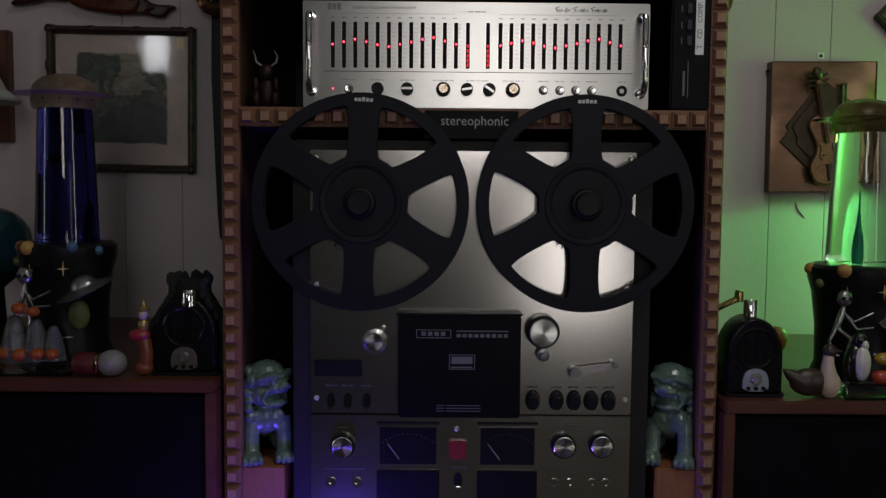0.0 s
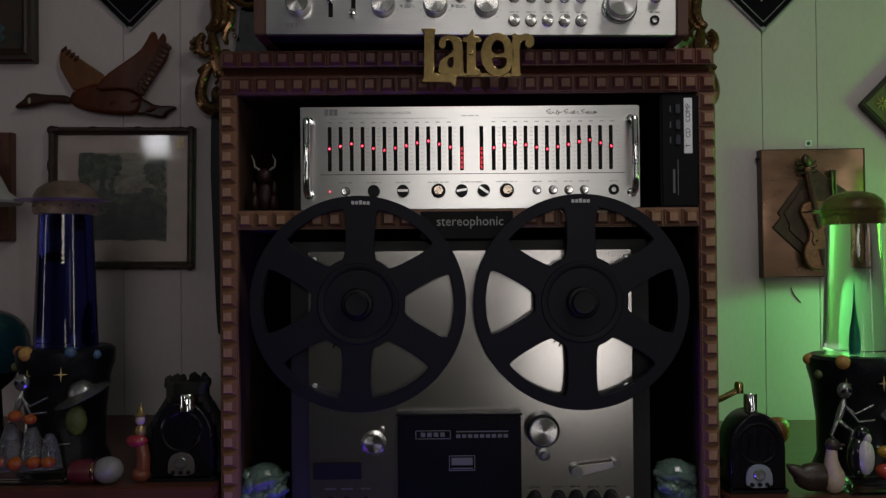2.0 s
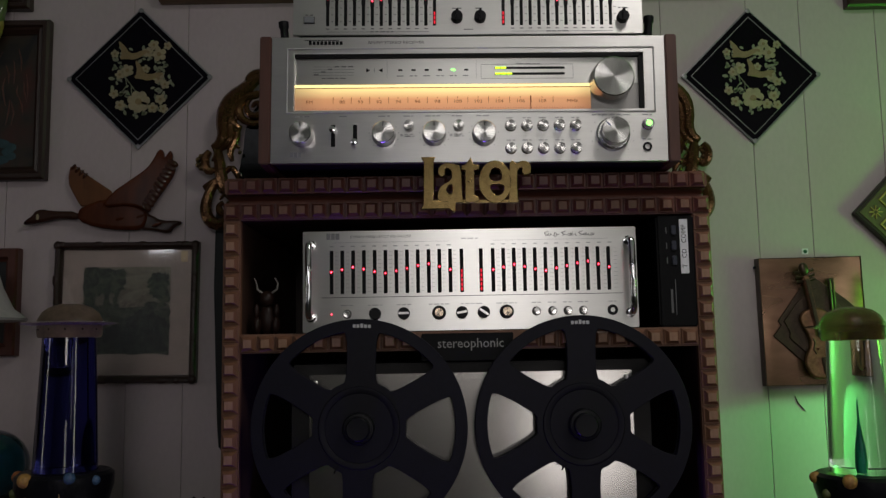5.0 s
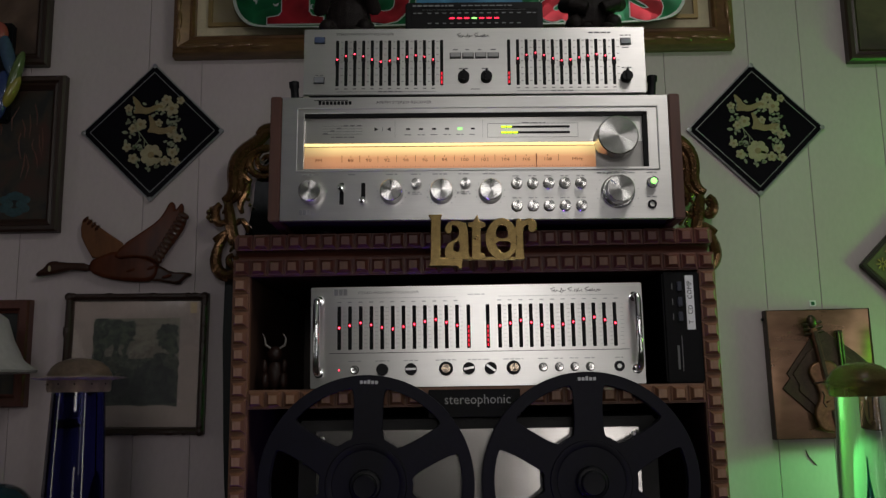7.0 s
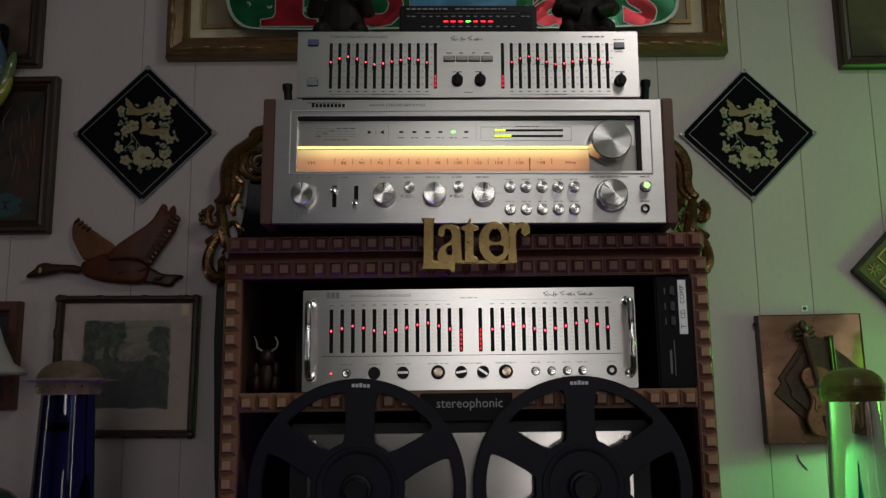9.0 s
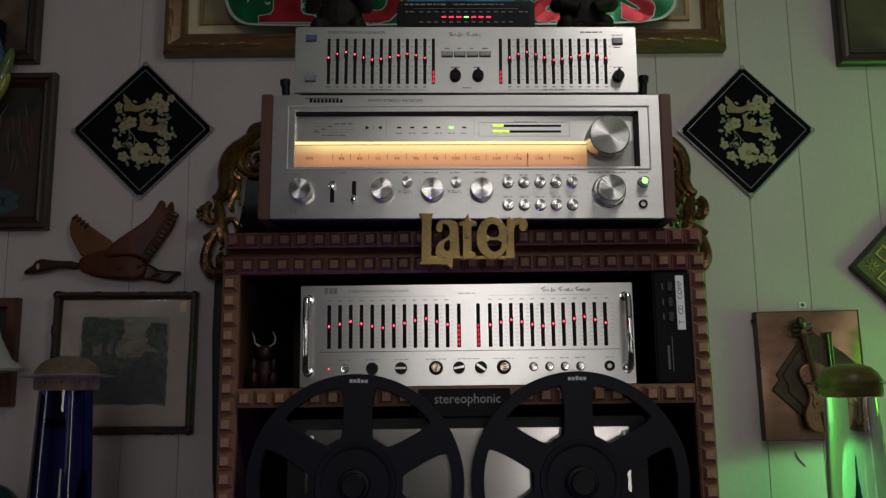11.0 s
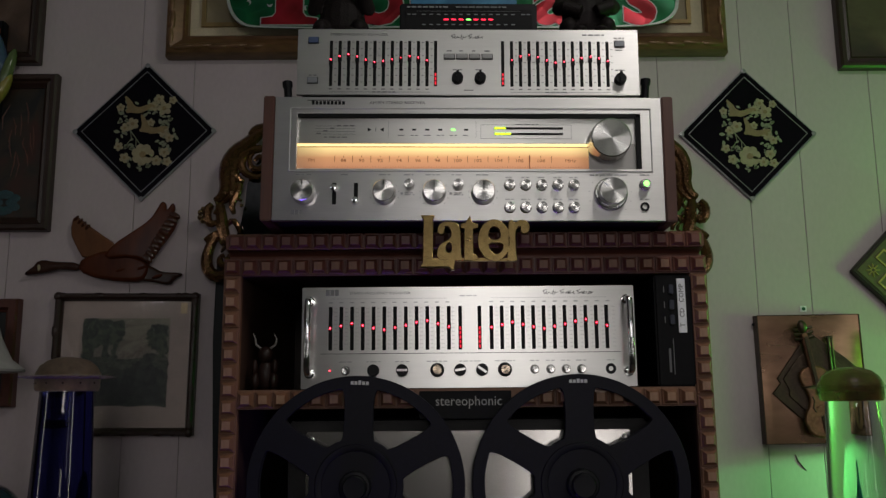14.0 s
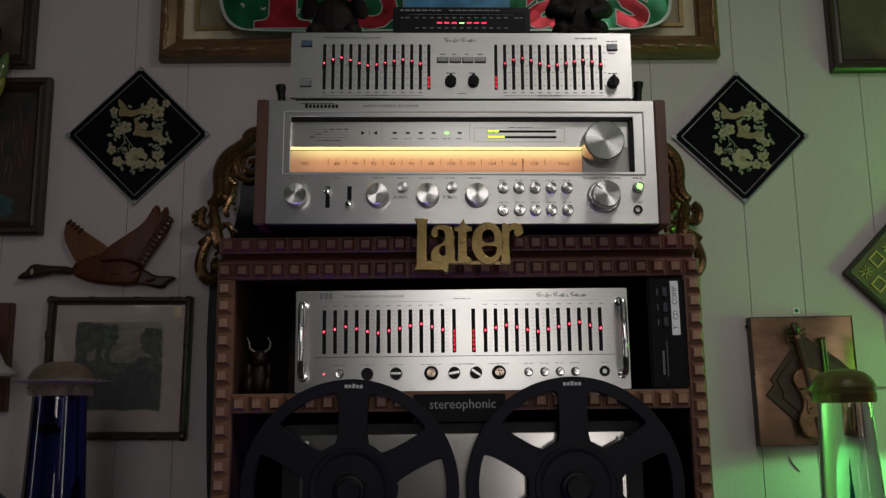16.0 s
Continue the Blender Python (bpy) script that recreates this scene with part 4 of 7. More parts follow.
# ---- brass word sign ----
def word_sign():
    s = thing("brass_word_sign", "polished brass sign cut as one word", "sign", pose(-0.0145, 0.9915, 1.4445, -5, 0.6, 0))
    k, t = 0.000228, 0.0058

    def letter(outline, holes=()):
        me = plate("letter", [[(x * k, z * k) for x, z in outline]] + [[(x * k, z * k) for x, z in h] for h in holes], t, BRASS, 0.0008)
        return part("letter", me, None, s)

    letter([(0, 303), (75, 303), (68, 280), (66, 60), (185, 62), (180, 0), (165, 0), (150, 16), (0, 16), (12, 38), (14, 275)])
    a = smooth_line([(88, 60), (86, 110), (108, 145), (148, 165), (166, 190), (160, 225), (140, 242), (126, 238), (130, 208), (115, 190), (92, 200), (87, 230), (108, 262), (150, 272), (195, 258), (216, 235), (218, 65), (232, 50), (180, 50), (165, 58), (130, 46)], 2)
    letter(a, [smooth_line([(142, 145), (166, 154), (166, 100), (146, 92), (132, 115)], 2)])
    letter([(214, 254), (240, 262), (266, 303), (276, 264), (310, 254), (310, 232), (283, 226), (282, 90), (300, 84), (312, 60), (280, 50), (232, 52), (234, 226), (214, 230)])
    e = [(394 + 88 * math.cos(a), 164 + 118 * math.sin(a)) for a in [radians(-22 + 11.2 * i) for i in range(0, 33)]]
    letter(e, [smooth_line([(362, 168), (368, 222), (395, 246), (425, 226), (432, 168)], 2), smooth_line([(362, 150), (440, 150), (440, 108), (405, 84), (375, 104)], 1)])
    letter(smooth_line([(456, 48), (520, 48), (512, 75), (510, 215), (525, 240), (540, 240), (534, 215), (552, 196), (580, 206), (590, 245), (570, 275), (535, 280), (508, 262), (486, 284), (468, 262), (466, 75)], 1))
    part("bridge", box(60 * k, 470 * k, -t + 0.001, -0.001, 50 * k, 66 * k, 0.0004), BRASS, s)
    part("rivet", lathe([(0.0030, 0), (0.0030, -0.001), (0.0014, -0.0014), (0.0014, -0.0004), (0, -0.0004)], "y", 16), BRASS, s, at=(258 * k, -t, 172 * k))


word_sign()

# ---- top equaliser and power meter ----
WAVE2 = [0.44, 0.36, 0.32, 0.37, 0.44, 0.49, 0.47, 0.43, 0.39, 0.36, 0.39, 0.45]


def top_equaliser():
    e = thing("slim_equaliser", "slim silver graphic equaliser with two slider banks", "equaliser", pose(0.0478, 1.022, 1.6790, 0, 0.6, 0))
    w, h = 0.2232, 0.0905
    part("case", box(-w + 0.006, w - 0.006, 0.006, 0.25, -0.0005, h - 0.002, 0.002), CASE, e)
    for s in (-1, 1):
        for y in (0.03, 0.22):
            part("foot", box(s * 0.19 - 0.008, s * 0.19 + 0.008, y - 0.008, y + 0.008, -0.0105, -0.0005), BLACK, e)
    part("face", box(-w, w, 0, 0.006, 0, h, 0.0008), BRUSHED, e)
    for g, x0 in enumerate((-0.1790, 0.0570)):
        for i in range(12):
            x = x0 + i * 0.01140
            s = slider(e, x, 0.0115, 0.0745, 0.0046)
            z = 0.0745 - WAVE2[i] * 0.0630
            part("slider_cap", CAP, None, s, at=(x, 0.0015, z - 0.003))
            part("led", LED, None, s, "red light", at=(x, -0.0033, z))
    for x in (-0.0425, 0.0453):
        s = slider(e, x, 0.0115, 0.0745, 0.0046)
        for j in range(3):
            part("meter_segment", box(x - 0.0011, x + 0.0011, -0.0012, -0.0002, 0.0140 + j * 0.0058, 0.0180 + j * 0.0058), RED_DIM, s, "red light segment", smooth=0)
    for x in (-0.0245, -0.0080, 0.0085, 0.0250):
        b = part("push_button", box(x - 0.0066, x + 0.0066, -0.004, 0, 0.0490, 0.0555, 0.0006), stuff("grey_button", (0.32, 0.32, 0.32), 0.4, 0.5), e)
        part("button_surround", box(x - 0.0074, x + 0.0074, -0.0006, 0.0005, 0.0482, 0.0563), SLOT, b, smooth=0)
    for x, z in ((-0.2025, 0.0195), (-0.2025, 0.0745), (0.1985, 0.0705)):
        b = part("power_button" if z < 0.03 else "badge", box(x - 0.0064, x + 0.0064, -0.003, 0, z - 0.0040, z + 0.0040, 0.0005), stuff("blue_badge", (0.07, 0.10, 0.19), 0.4, 0.3) if x < 0 and z > 0.03 else stuff("slate_button", (0.20, 0.21, 0.23), 0.4, 0.3), e)
        part("button_surround", box(x - 0.0070, x + 0.0070, -0.0006, 0.0005, z - 0.0046, z + 0.0046), SLOT, b, smooth=0)
    kn = mesh_of(lathe([(0.0074, 0.001), (0.0074, -0.009), (0.0068, -0.010), (0, -0.010)], "y", 28), "selector_knob", BLACK)
    for x, z in ((-0.0140, 0.0215), (0.0155, 0.0215), (0.1975, 0.0205)):
        k = part("selector_knob", kn, None, e, at=(x, 0, z))
        part("grip", box(-0.0016, 0.0016, -0.013, -0.009, -0.007, 0.0082, 0.0006), BLACK, k)
    rows = []
    for x0 in (-0.1790, 0.0570):
        for i in range(12):
            x = x0 + i * 0.0114
            rows.append((x, 0.0078, 0.0045, 0.0013))
            rows += [(x + 0.0057, 0.0175 + j * 0.0091, 0.0030, 0.0006) for j in range(7)]
    rows += [(-0.115, 0.0038, 0.13, 0.0004), (0.12, 0.0038, 0.13, 0.0004)] + print_row(-0.11, 0.0038, 0.03, 0.0015, 7) + print_row(0.115, 0.0038, 0.03, 0.0015, 9)
    for x in (-0.0245, -0.0080, 0.0085, 0.0250):
        rows += print_row(x, 0.0605, 0.007, 0.0014, int(x * 999))
    for x in (-0.0140, 0.0155, 0.1985):
        rows += print_row(x, 0.0345, 0.012, 0.0014, int(x * 999)) + ([(x, 0.0305, 0.009, 0.0012)] if x < 0.1 else [])
    rows += print_row(0.1985, 0.0790, 0.014, 0.0013, 4) + print_row(0.1985, 0.0620, 0.010, 0.0011, 2) + print_row(-0.2025, 0.0265, 0.010, 0.0012, 1) + print_row(0.165, 0.0830, 0.030, 0.0018, 12) + [(0.0008, 0.0065, 0.012, 0.0010)]
    bars(e, rows, 0, stuff("soft_print", (0.17, 0.17, 0.18), 0.6))
    part("title", lettering("title", "STEREO FREQUENCY EQUALIZER", 0.0046, INK, wide=1.1), None, e, at=(-0.143, 0, 0.0828))
    part("script_mark", flourish(-0.021, 0.024, 0.0800, 2), INK, e, "flowing black script mark")
    for i, x in enumerate((-0.2345, 0.2315)):
        p = whole("black_post", lathe([(0, -0.0085), (0.0052, -0.0085), (0.0052, 0.014), (0.0066, 0.016), (0.0066, 0.023), (0.0045, 0.024), (0.004, 0.016), (0, 0.016)], "z", 24), BLACK, "short black hollow post standing on the receiver", "post", pose(0.0478 + x, 1.030, 1.6785, 0, -5 if i == 0 else 5, 0), "posts beside the equaliser")
        part("clip", box(-0.0035 + (i - 0.5) * -0.014, 0.0035 + (i - 0.5) * -0.014, 0.004, 0.010, -0.0085, 0.004, 0.001), BLACK, p)


top_equaliser()


def power_meter():
    p = thing("power_meter", "small black power meter with red and green lights", "meter", pose(0.0500, 1.042, 1.7695, 0, 0.6, 0))
    part("case", box(-0.0925, 0.0925, 0, 0.13, 0, 0.0465, 0.002), BLACK, p)
    part("window", box(-0.085, 0.085, -0.0006, 0.001, 0.009, 0.037, 0.0006), SLOT, p)
    for i in range(7):
        x = 0.0002 + (i - 3) * 0.0100
        part("led", box(x - 0.0033, x + 0.0033, -0.0014, 0, 0.0219, 0.0237, 0.0004), GREEN_LED if i == 3 else RED_BAR, p, "green light" if i == 3 else "red light")
    rows = print_row(-0.055, 0.0405, 0.055, 0.0022, 3) + print_row(0.018, 0.0405, 0.07, 0.0016, 5)
    for i in range(13):
        x = -0.060 + i * 0.0100
        rows += [(x, 0.0300, 0.005, 0.0012), (x, 0.0155, 0.005, 0.0012)]
    rows += [(0.0, 0.0345, 0.14, 0.0003)] + print_row(-0.076, 0.030, 0.012, 0.0012, 8) + print_row(0.077, 0.030, 0.012, 0.0012, 9)
    bars(p, rows, -0.0009, stuff("meter_print", (0.20, 0.21, 0.22), 0.6))


power_meter()


# ---- framed pictures and wall ornaments ----
def painting(name, lo, mid, hi, size, stretch=(1, 1, 1), rough=0.5, gloss=0.0):
    """Blurred strokes of paint in three colours."""
    m, n, l, p = nodes_of(name)
    tc, mp, no, cr = n.new("ShaderNodeTexCoord"), n.new("ShaderNodeMapping"), n.new("ShaderNodeTexNoise"), n.new("ShaderNodeValToRGB")
    mp.inputs["Scale"].default_value = stretch
    no.inputs["Scale"].default_value, no.inputs["Detail"].default_value, no.inputs["Distortion"].default_value = size, 6, 1.2
    l.new(tc.outputs["Object"], mp.inputs[0]), l.new(mp.outputs[0], no.inputs[0]), l.new(no.outputs["Fac"], cr.inputs[0])
    cr.color_ramp.elements[0].color, cr.color_ramp.elements[0].position = (*lo, 1), 0.36
    cr.color_ramp.elements[1].color, cr.color_ramp.elements[1].position = (*hi, 1), 0.68
    e = cr.color_ramp.elements.new(0.5)
    e.color = (*mid, 1)
    l.new(cr.outputs[0], p.inputs["Base Color"])
    p.inputs["Roughness"].default_value, p.inputs["Coat Weight"].default_value, p.inputs["Coat Roughness"].default_value = rough, gloss, 0.03
    return m


def moulding(w, h, prof, bm=None):
    """A frame round a w x h opening's outside; prof: (distance inwards, distance out of the wall)."""
    bm = bm or bmesh.new()
    corner = []
    for sx, sz in ((-1, -1), (1, -1), (1, 1), (-1, 1)):
        corner.append([bm.verts.new((sx * (w / 2 - a), -b, sz * (h / 2 - a))) for a, b in prof])
    for i in range(4):
        A, B = corner[i], corner[(i + 1) % 4]
        for j in range(len(prof)):
            k = (j + 1) % len(prof)
            bm.faces.new((A[j], B[j], B[k], A[k]))
    return bm


def framed(name, label, x0, x1, z0, z1, prof, wood, inner, mat_w=0.0, mat=None, tilt=0.0, image=None):
    w, h = x1 - x0, z1 - z0
    f = thing(name, label, "picture", pose((x0 + x1) / 2, WALL - 0.001, (z0 + z1) / 2, 0, tilt, 0))
    part("frame", moulding(w, h, prof), wood, f, smooth=25)
    e = prof[-1][0] - 0.002
    if mat:
        part("mount", box(-w / 2 + e, w / 2 - e, -0.006, -0.001, -h / 2 + e, h / 2 - e), mat, f, "pale mount")
        a = image or (-w / 2 + e + mat_w, w / 2 - e - mat_w, -h / 2 + e + mat_w, h / 2 - e - mat_w)
        part("image", box(a[0], a[1], -0.0068, -0.005, a[2], a[3]), inner, f)
    else:
        part("image", box(-w / 2 + e, w / 2 - e, -0.006, -0.001, -h / 2 + e, h / 2 - e), inner, f)
    return f


DARKFRAME = stuff("dark_frame_wood", (0.032, 0.015, 0.010), 0.42, 0, 0.35, 20, 0.25, (1, 1, 0.3))
REDFRAME = stuff("red_frame_wood", (0.085, 0.026, 0.018), 0.38, 0, 0.3, 20, 0.2, (1, 1, 0.3))
BARK = stuff("black_brown_frame", (0.030, 0.013, 0.010), 0.4, 0, 0.4, 60, 0.6)
GOLDWOOD = stuff("antique_gold_wood", (0.17, 0.090, 0.042), 0.32, 0.25, 0.45, 18, 0.4, (0.3, 1, 1))
LINEN = stuff("cream_linen", (0.60, 0.52, 0.36), 0.85, 0, 0.12, 40, 0.4)
MOUNT = stuff("grey_mount", (0.22, 0.175, 0.155), 0.45, 0, 0.14, 20, 0.1, coat=0.4)
FLATPROF = [(0, 0), (0, 0.016), (0.004, 0.020), (0.011, 0.020), (0.014, 0.015), (0.019, 0.017), (0.023, 0.012), (0.026, 0.010), (0.026, 0.001)]

framed("dark_picture", "dark brown framed picture with brown canvas", -1.06, -0.7620, 1.9345, 2.36, FLATPROF, DARKFRAME, painting("brown_canvas", (0.05, 0.03, 0.02), (0.10, 0.06, 0.04), (0.17, 0.11, 0.08), 7))
dusk = framed("dark_painting", "dark painting in carved brown wooden frame", -1.02, -0.7225, 1.6050, 1.9120, FLATPROF, DARKFRAME, painting("dark_canvas", (0.008, 0.009, 0.009), (0.030, 0.022, 0.014), (0.055, 0.018, 0.012), 14))
strokes = random.Random(21)
RUST, TEAL = stuff("rust_paint", (0.10, 0.028, 0.012), 0.5, 0, 0.5, 90, 0.3), stuff("teal_paint", (0.022, 0.060, 0.070), 0.5, 0, 0.5, 90, 0.3)
for i in range(26):
    x, z = strokes.uniform(-0.10, 0.115), strokes.uniform(-0.075, 0.06)
    h = strokes.uniform(0.02, 0.05)
    part("paint_stroke", tube([(x, -0.0063, z), (x + 0.006 * strokes.uniform(-1, 1), -0.0066, z + h * 0.5), (x + 0.012 * strokes.uniform(-1, 1), -0.0063, z + h)], [0.0006, 0.0016, 0.0005], 5), RUST, dusk)
for i in range(12):
    a = 2 * math.pi * i / 12
    part("paint_dab", blob((0.060 + 0.022 * math.cos(a) * (0.6 + 0.4 * (i % 2)), -0.0062, -0.098 + 0.017 * math.sin(a)), (0.011, 0.0010, 0.008), seg=8), TEAL, dusk)
framed("dark_picture", "dark wooden framed picture with brown canvas", 0.7900, 1.08, 1.9130, 2.30, FLATPROF, DARKFRAME, painting("umber_canvas", (0.04, 0.03, 0.02), (0.08, 0.055, 0.035), (0.13, 0.10, 0.06), 8))
framed("small_picture", "small red-brown framed dark picture", -0.965, -0.7640, 1.2810, 1.4770, [(0, 0), (0, 0.018), (0.003, 0.022), (0.016, 0.022), (0.020, 0.014), (0.024, 0.012), (0.024, 0.001)], REDFRAME, painting("dusk_canvas", (0.010, 0.012, 0.014), (0.02, 0.02, 0.02), (0.07, 0.05, 0.03), 10))


def ragged(outline, amount, seed, steps=7):
    """Breaks the edges of a painted shape into brush-like scallops."""
    r, out = random.Random(seed), []
    for (x0, z0), (x1, z1) in zip(outline, outline[1:] + outline[:1]):
        for i in range(steps):
            t = i / steps
            out.append((x0 + (x1 - x0) * t + r.uniform(-amount, amount), z0 + (z1 - z0) * t + r.uniform(-amount, amount)))
    return out


def landscape():
    sky = painting("print_sky", (0.08, 0.072, 0.054), (0.12, 0.108, 0.082), (0.16, 0.145, 0.11), 14, (1, 1, 2.5))
    f = framed("landscape_print", "glazed landscape print of a castle in dark knotted frame", -0.7000, -0.4365, 1.2285, 1.4855, [(0, 0), (0, 0.014), (0.003, 0.019), (0.007, 0.020), (0.011, 0.017), (0.014, 0.009), (0.014, 0.001)], BARK, sky, 0, MOUNT, 0.6, (-0.0795, 0.0800, -0.0760, 0.0830))
    at = lambda u, v: (-0.0795 + u * 0.1595, 0.0830 - v * 0.159)
    tree = painting("print_trees", (0.006, 0.010, 0.008), (0.018, 0.026, 0.018), (0.045, 0.052, 0.032), 70)
    dark = painting("print_shade", (0.004, 0.006, 0.007), (0.010, 0.013, 0.012), (0.024, 0.028, 0.022), 45)
    field = painting("print_field", (0.012, 0.016, 0.012), (0.028, 0.032, 0.024), (0.055, 0.056, 0.042), 60, (1, 1, 2))
    stone = painting("print_stone", (0.07, 0.06, 0.046), (0.11, 0.095, 0.073), (0.17, 0.15, 0.115), 90)
    layers = (
        ("meadow", field, 0.003, 1, [(0, 0.42), (0.30, 0.44), (0.55, 0.43), (0.78, 0.40), (1, 0.44), (1, 1), (0, 1)]),
        ("castle_wall", stone, 0.0006, 2, [(0.42, 0.47), (0.42, 0.385), (0.47, 0.385), (0.47, 0.37), (0.52, 0.37), (0.52, 0.39), (0.60, 0.385), (0.66, 0.36), (0.71, 0.36), (0.71, 0.46)]),
        ("castle_tower", stone, 0.0005, 3, [(0.665, 0.40), (0.668, 0.27), (0.682, 0.24), (0.690, 0.19), (0.698, 0.24), (0.712, 0.27), (0.715, 0.40)]),
        ("far_tree", tree, 0.0035, 4, [(0.74, 0.16), (0.80, 0.09), (0.90, 0.06), (0.985, 0.10), (0.985, 0.40), (0.90, 0.46), (0.84, 0.38), (0.76, 0.28)]),
        ("near_tree", tree, 0.0040, 5, [(0.015, 0.02), (0.46, 0.02), (0.50, 0.10), (0.47, 0.20), (0.49, 0.27), (0.40, 0.30), (0.41, 0.52), (0.36, 0.54), (0.35, 0.33), (0.30, 0.30), (0.31, 0.50), (0.26, 0.52), (0.24, 0.32), (0.14, 0.36), (0.10, 0.52), (0.015, 0.50)]),
        ("dark_slope", dark, 0.0025, 6, [(0.02, 0.985), (0.02, 0.90), (0.20, 0.78), (0.34, 0.66), (0.52, 0.58), (0.66, 0.50), (0.75, 0.42), (0.80, 0.44), (0.84, 0.56), (0.985, 0.62), (0.985, 0.985)]),
    )
    for i, (name, mm, rough, seed, pts) in enumerate(layers):
        part(name, plate(name, [ragged([at(u, v) for u, v in pts], rough, seed)], 0.0004, mm), None, f, at=(0, -0.0067 - 0.00022 * i, 0))
    r = random.Random(8)
    for i in range(5):
        u, v = at(0.50 + 0.045 * i, 0.425)
        part("arch", plate("arch", [disc(u, v, 0.0022, 8)], 0.0002, dark), None, f, at=(0, -0.0071, 0))
    for i in range(16):
        u, v = r.uniform(0.04, 0.50), r.uniform(0.54, 0.72)
        x, z = at(u, v)
        part("brush_stroke", plate("brush_stroke", [smooth_line([(x, z), (x + 0.010, z + 0.004), (x + 0.013, z + 0.0035), (x + 0.003, z - 0.001)], 1)], 0.0002, stone if i % 3 == 0 else tree), None, f, at=(0, -0.0069, 0))
    w, h, r = 0.2635, 0.257, random.Random(5)
    for i in range(26):
        side = i % 4
        t = r.uniform(-0.46, 0.46)
        x, z = ((t * w, h / 2 - 0.005), (t * w, -h / 2 + 0.005), (-w / 2 + 0.005, t * h), (w / 2 - 0.005, t * h))[side]
        long = r.uniform(0.006, 0.013)
        part("knot", blob((x, -0.016, z), (long if side < 2 else 0.0062, 0.0052, 0.0062 if side < 2 else long), seg=10), BARK, f)
    for x, z in ((-1, -1), (-1, 1), (1, -1), (1, 1)):
        part("knot", blob((x * (w / 2 - 0.006), -0.015, z * (h / 2 - 0.006)), (0.0085, 0.007, 0.0085), seg=10), BARK, f)
    part("corner_tag", box(0.098, 0.110, -0.0072, -0.006, 0.092, 0.112), stuff("old_tag", (0.35, 0.27, 0.16), 0.7), f)
    glass = part("glass", box(-w / 2 + 0.013, w / 2 - 0.013, -0.0098, -0.0090, -h / 2 + 0.013, h / 2 - 0.013), clear("picture_glass", (1, 1, 1), 0.045, 1.5), f, "clear glazing")
    glass.visible_shadow = False


landscape()
big = framed("large_gilt_picture", "large empty picture in antique gold wooden frame", -0.5170, 0.5710, 1.9440, 2.4400, [(0, 0), (0, 0.020), (0.004, 0.030), (0.014, 0.036), (0.024, 0.030), (0.033, 0.024), (0.038, 0.026), (0.042, 0.020), (0.042, 0.001)], GOLDWOOD, painting("ochre_canvas", (0.17, 0.125, 0.07), (0.27, 0.21, 0.125), (0.35, 0.28, 0.18), 5), 0.028, LINEN)
part("inner_slip", moulding(1.088 - 0.13, 0.496 - 0.13, [(0, 0.006), (0, 0.013), (0.008, 0.012), (0.008, 0.006)]), stuff("gilt_slip", (0.3, 0.2, 0.09), 0.4, 0.5), big)
for sx in (-1, 1):
    for i in range(5):
        part("corner_carving", blob((sx * (0.505 - 0.034 * i), -0.030, -0.234 + 0.002 * (i % 2)), (0.026, 0.0075, 0.0065), seg=12, turn=Matrix.Rotation(radians(sx * 5), 4, "Y")), GOLDWOOD, big)
        part("corner_carving", blob((sx * (0.531 - 0.002 * (i % 2)), -0.030, -0.212 + 0.034 * i), (0.0065, 0.0075, 0.026), seg=12), GOLDWOOD, big)


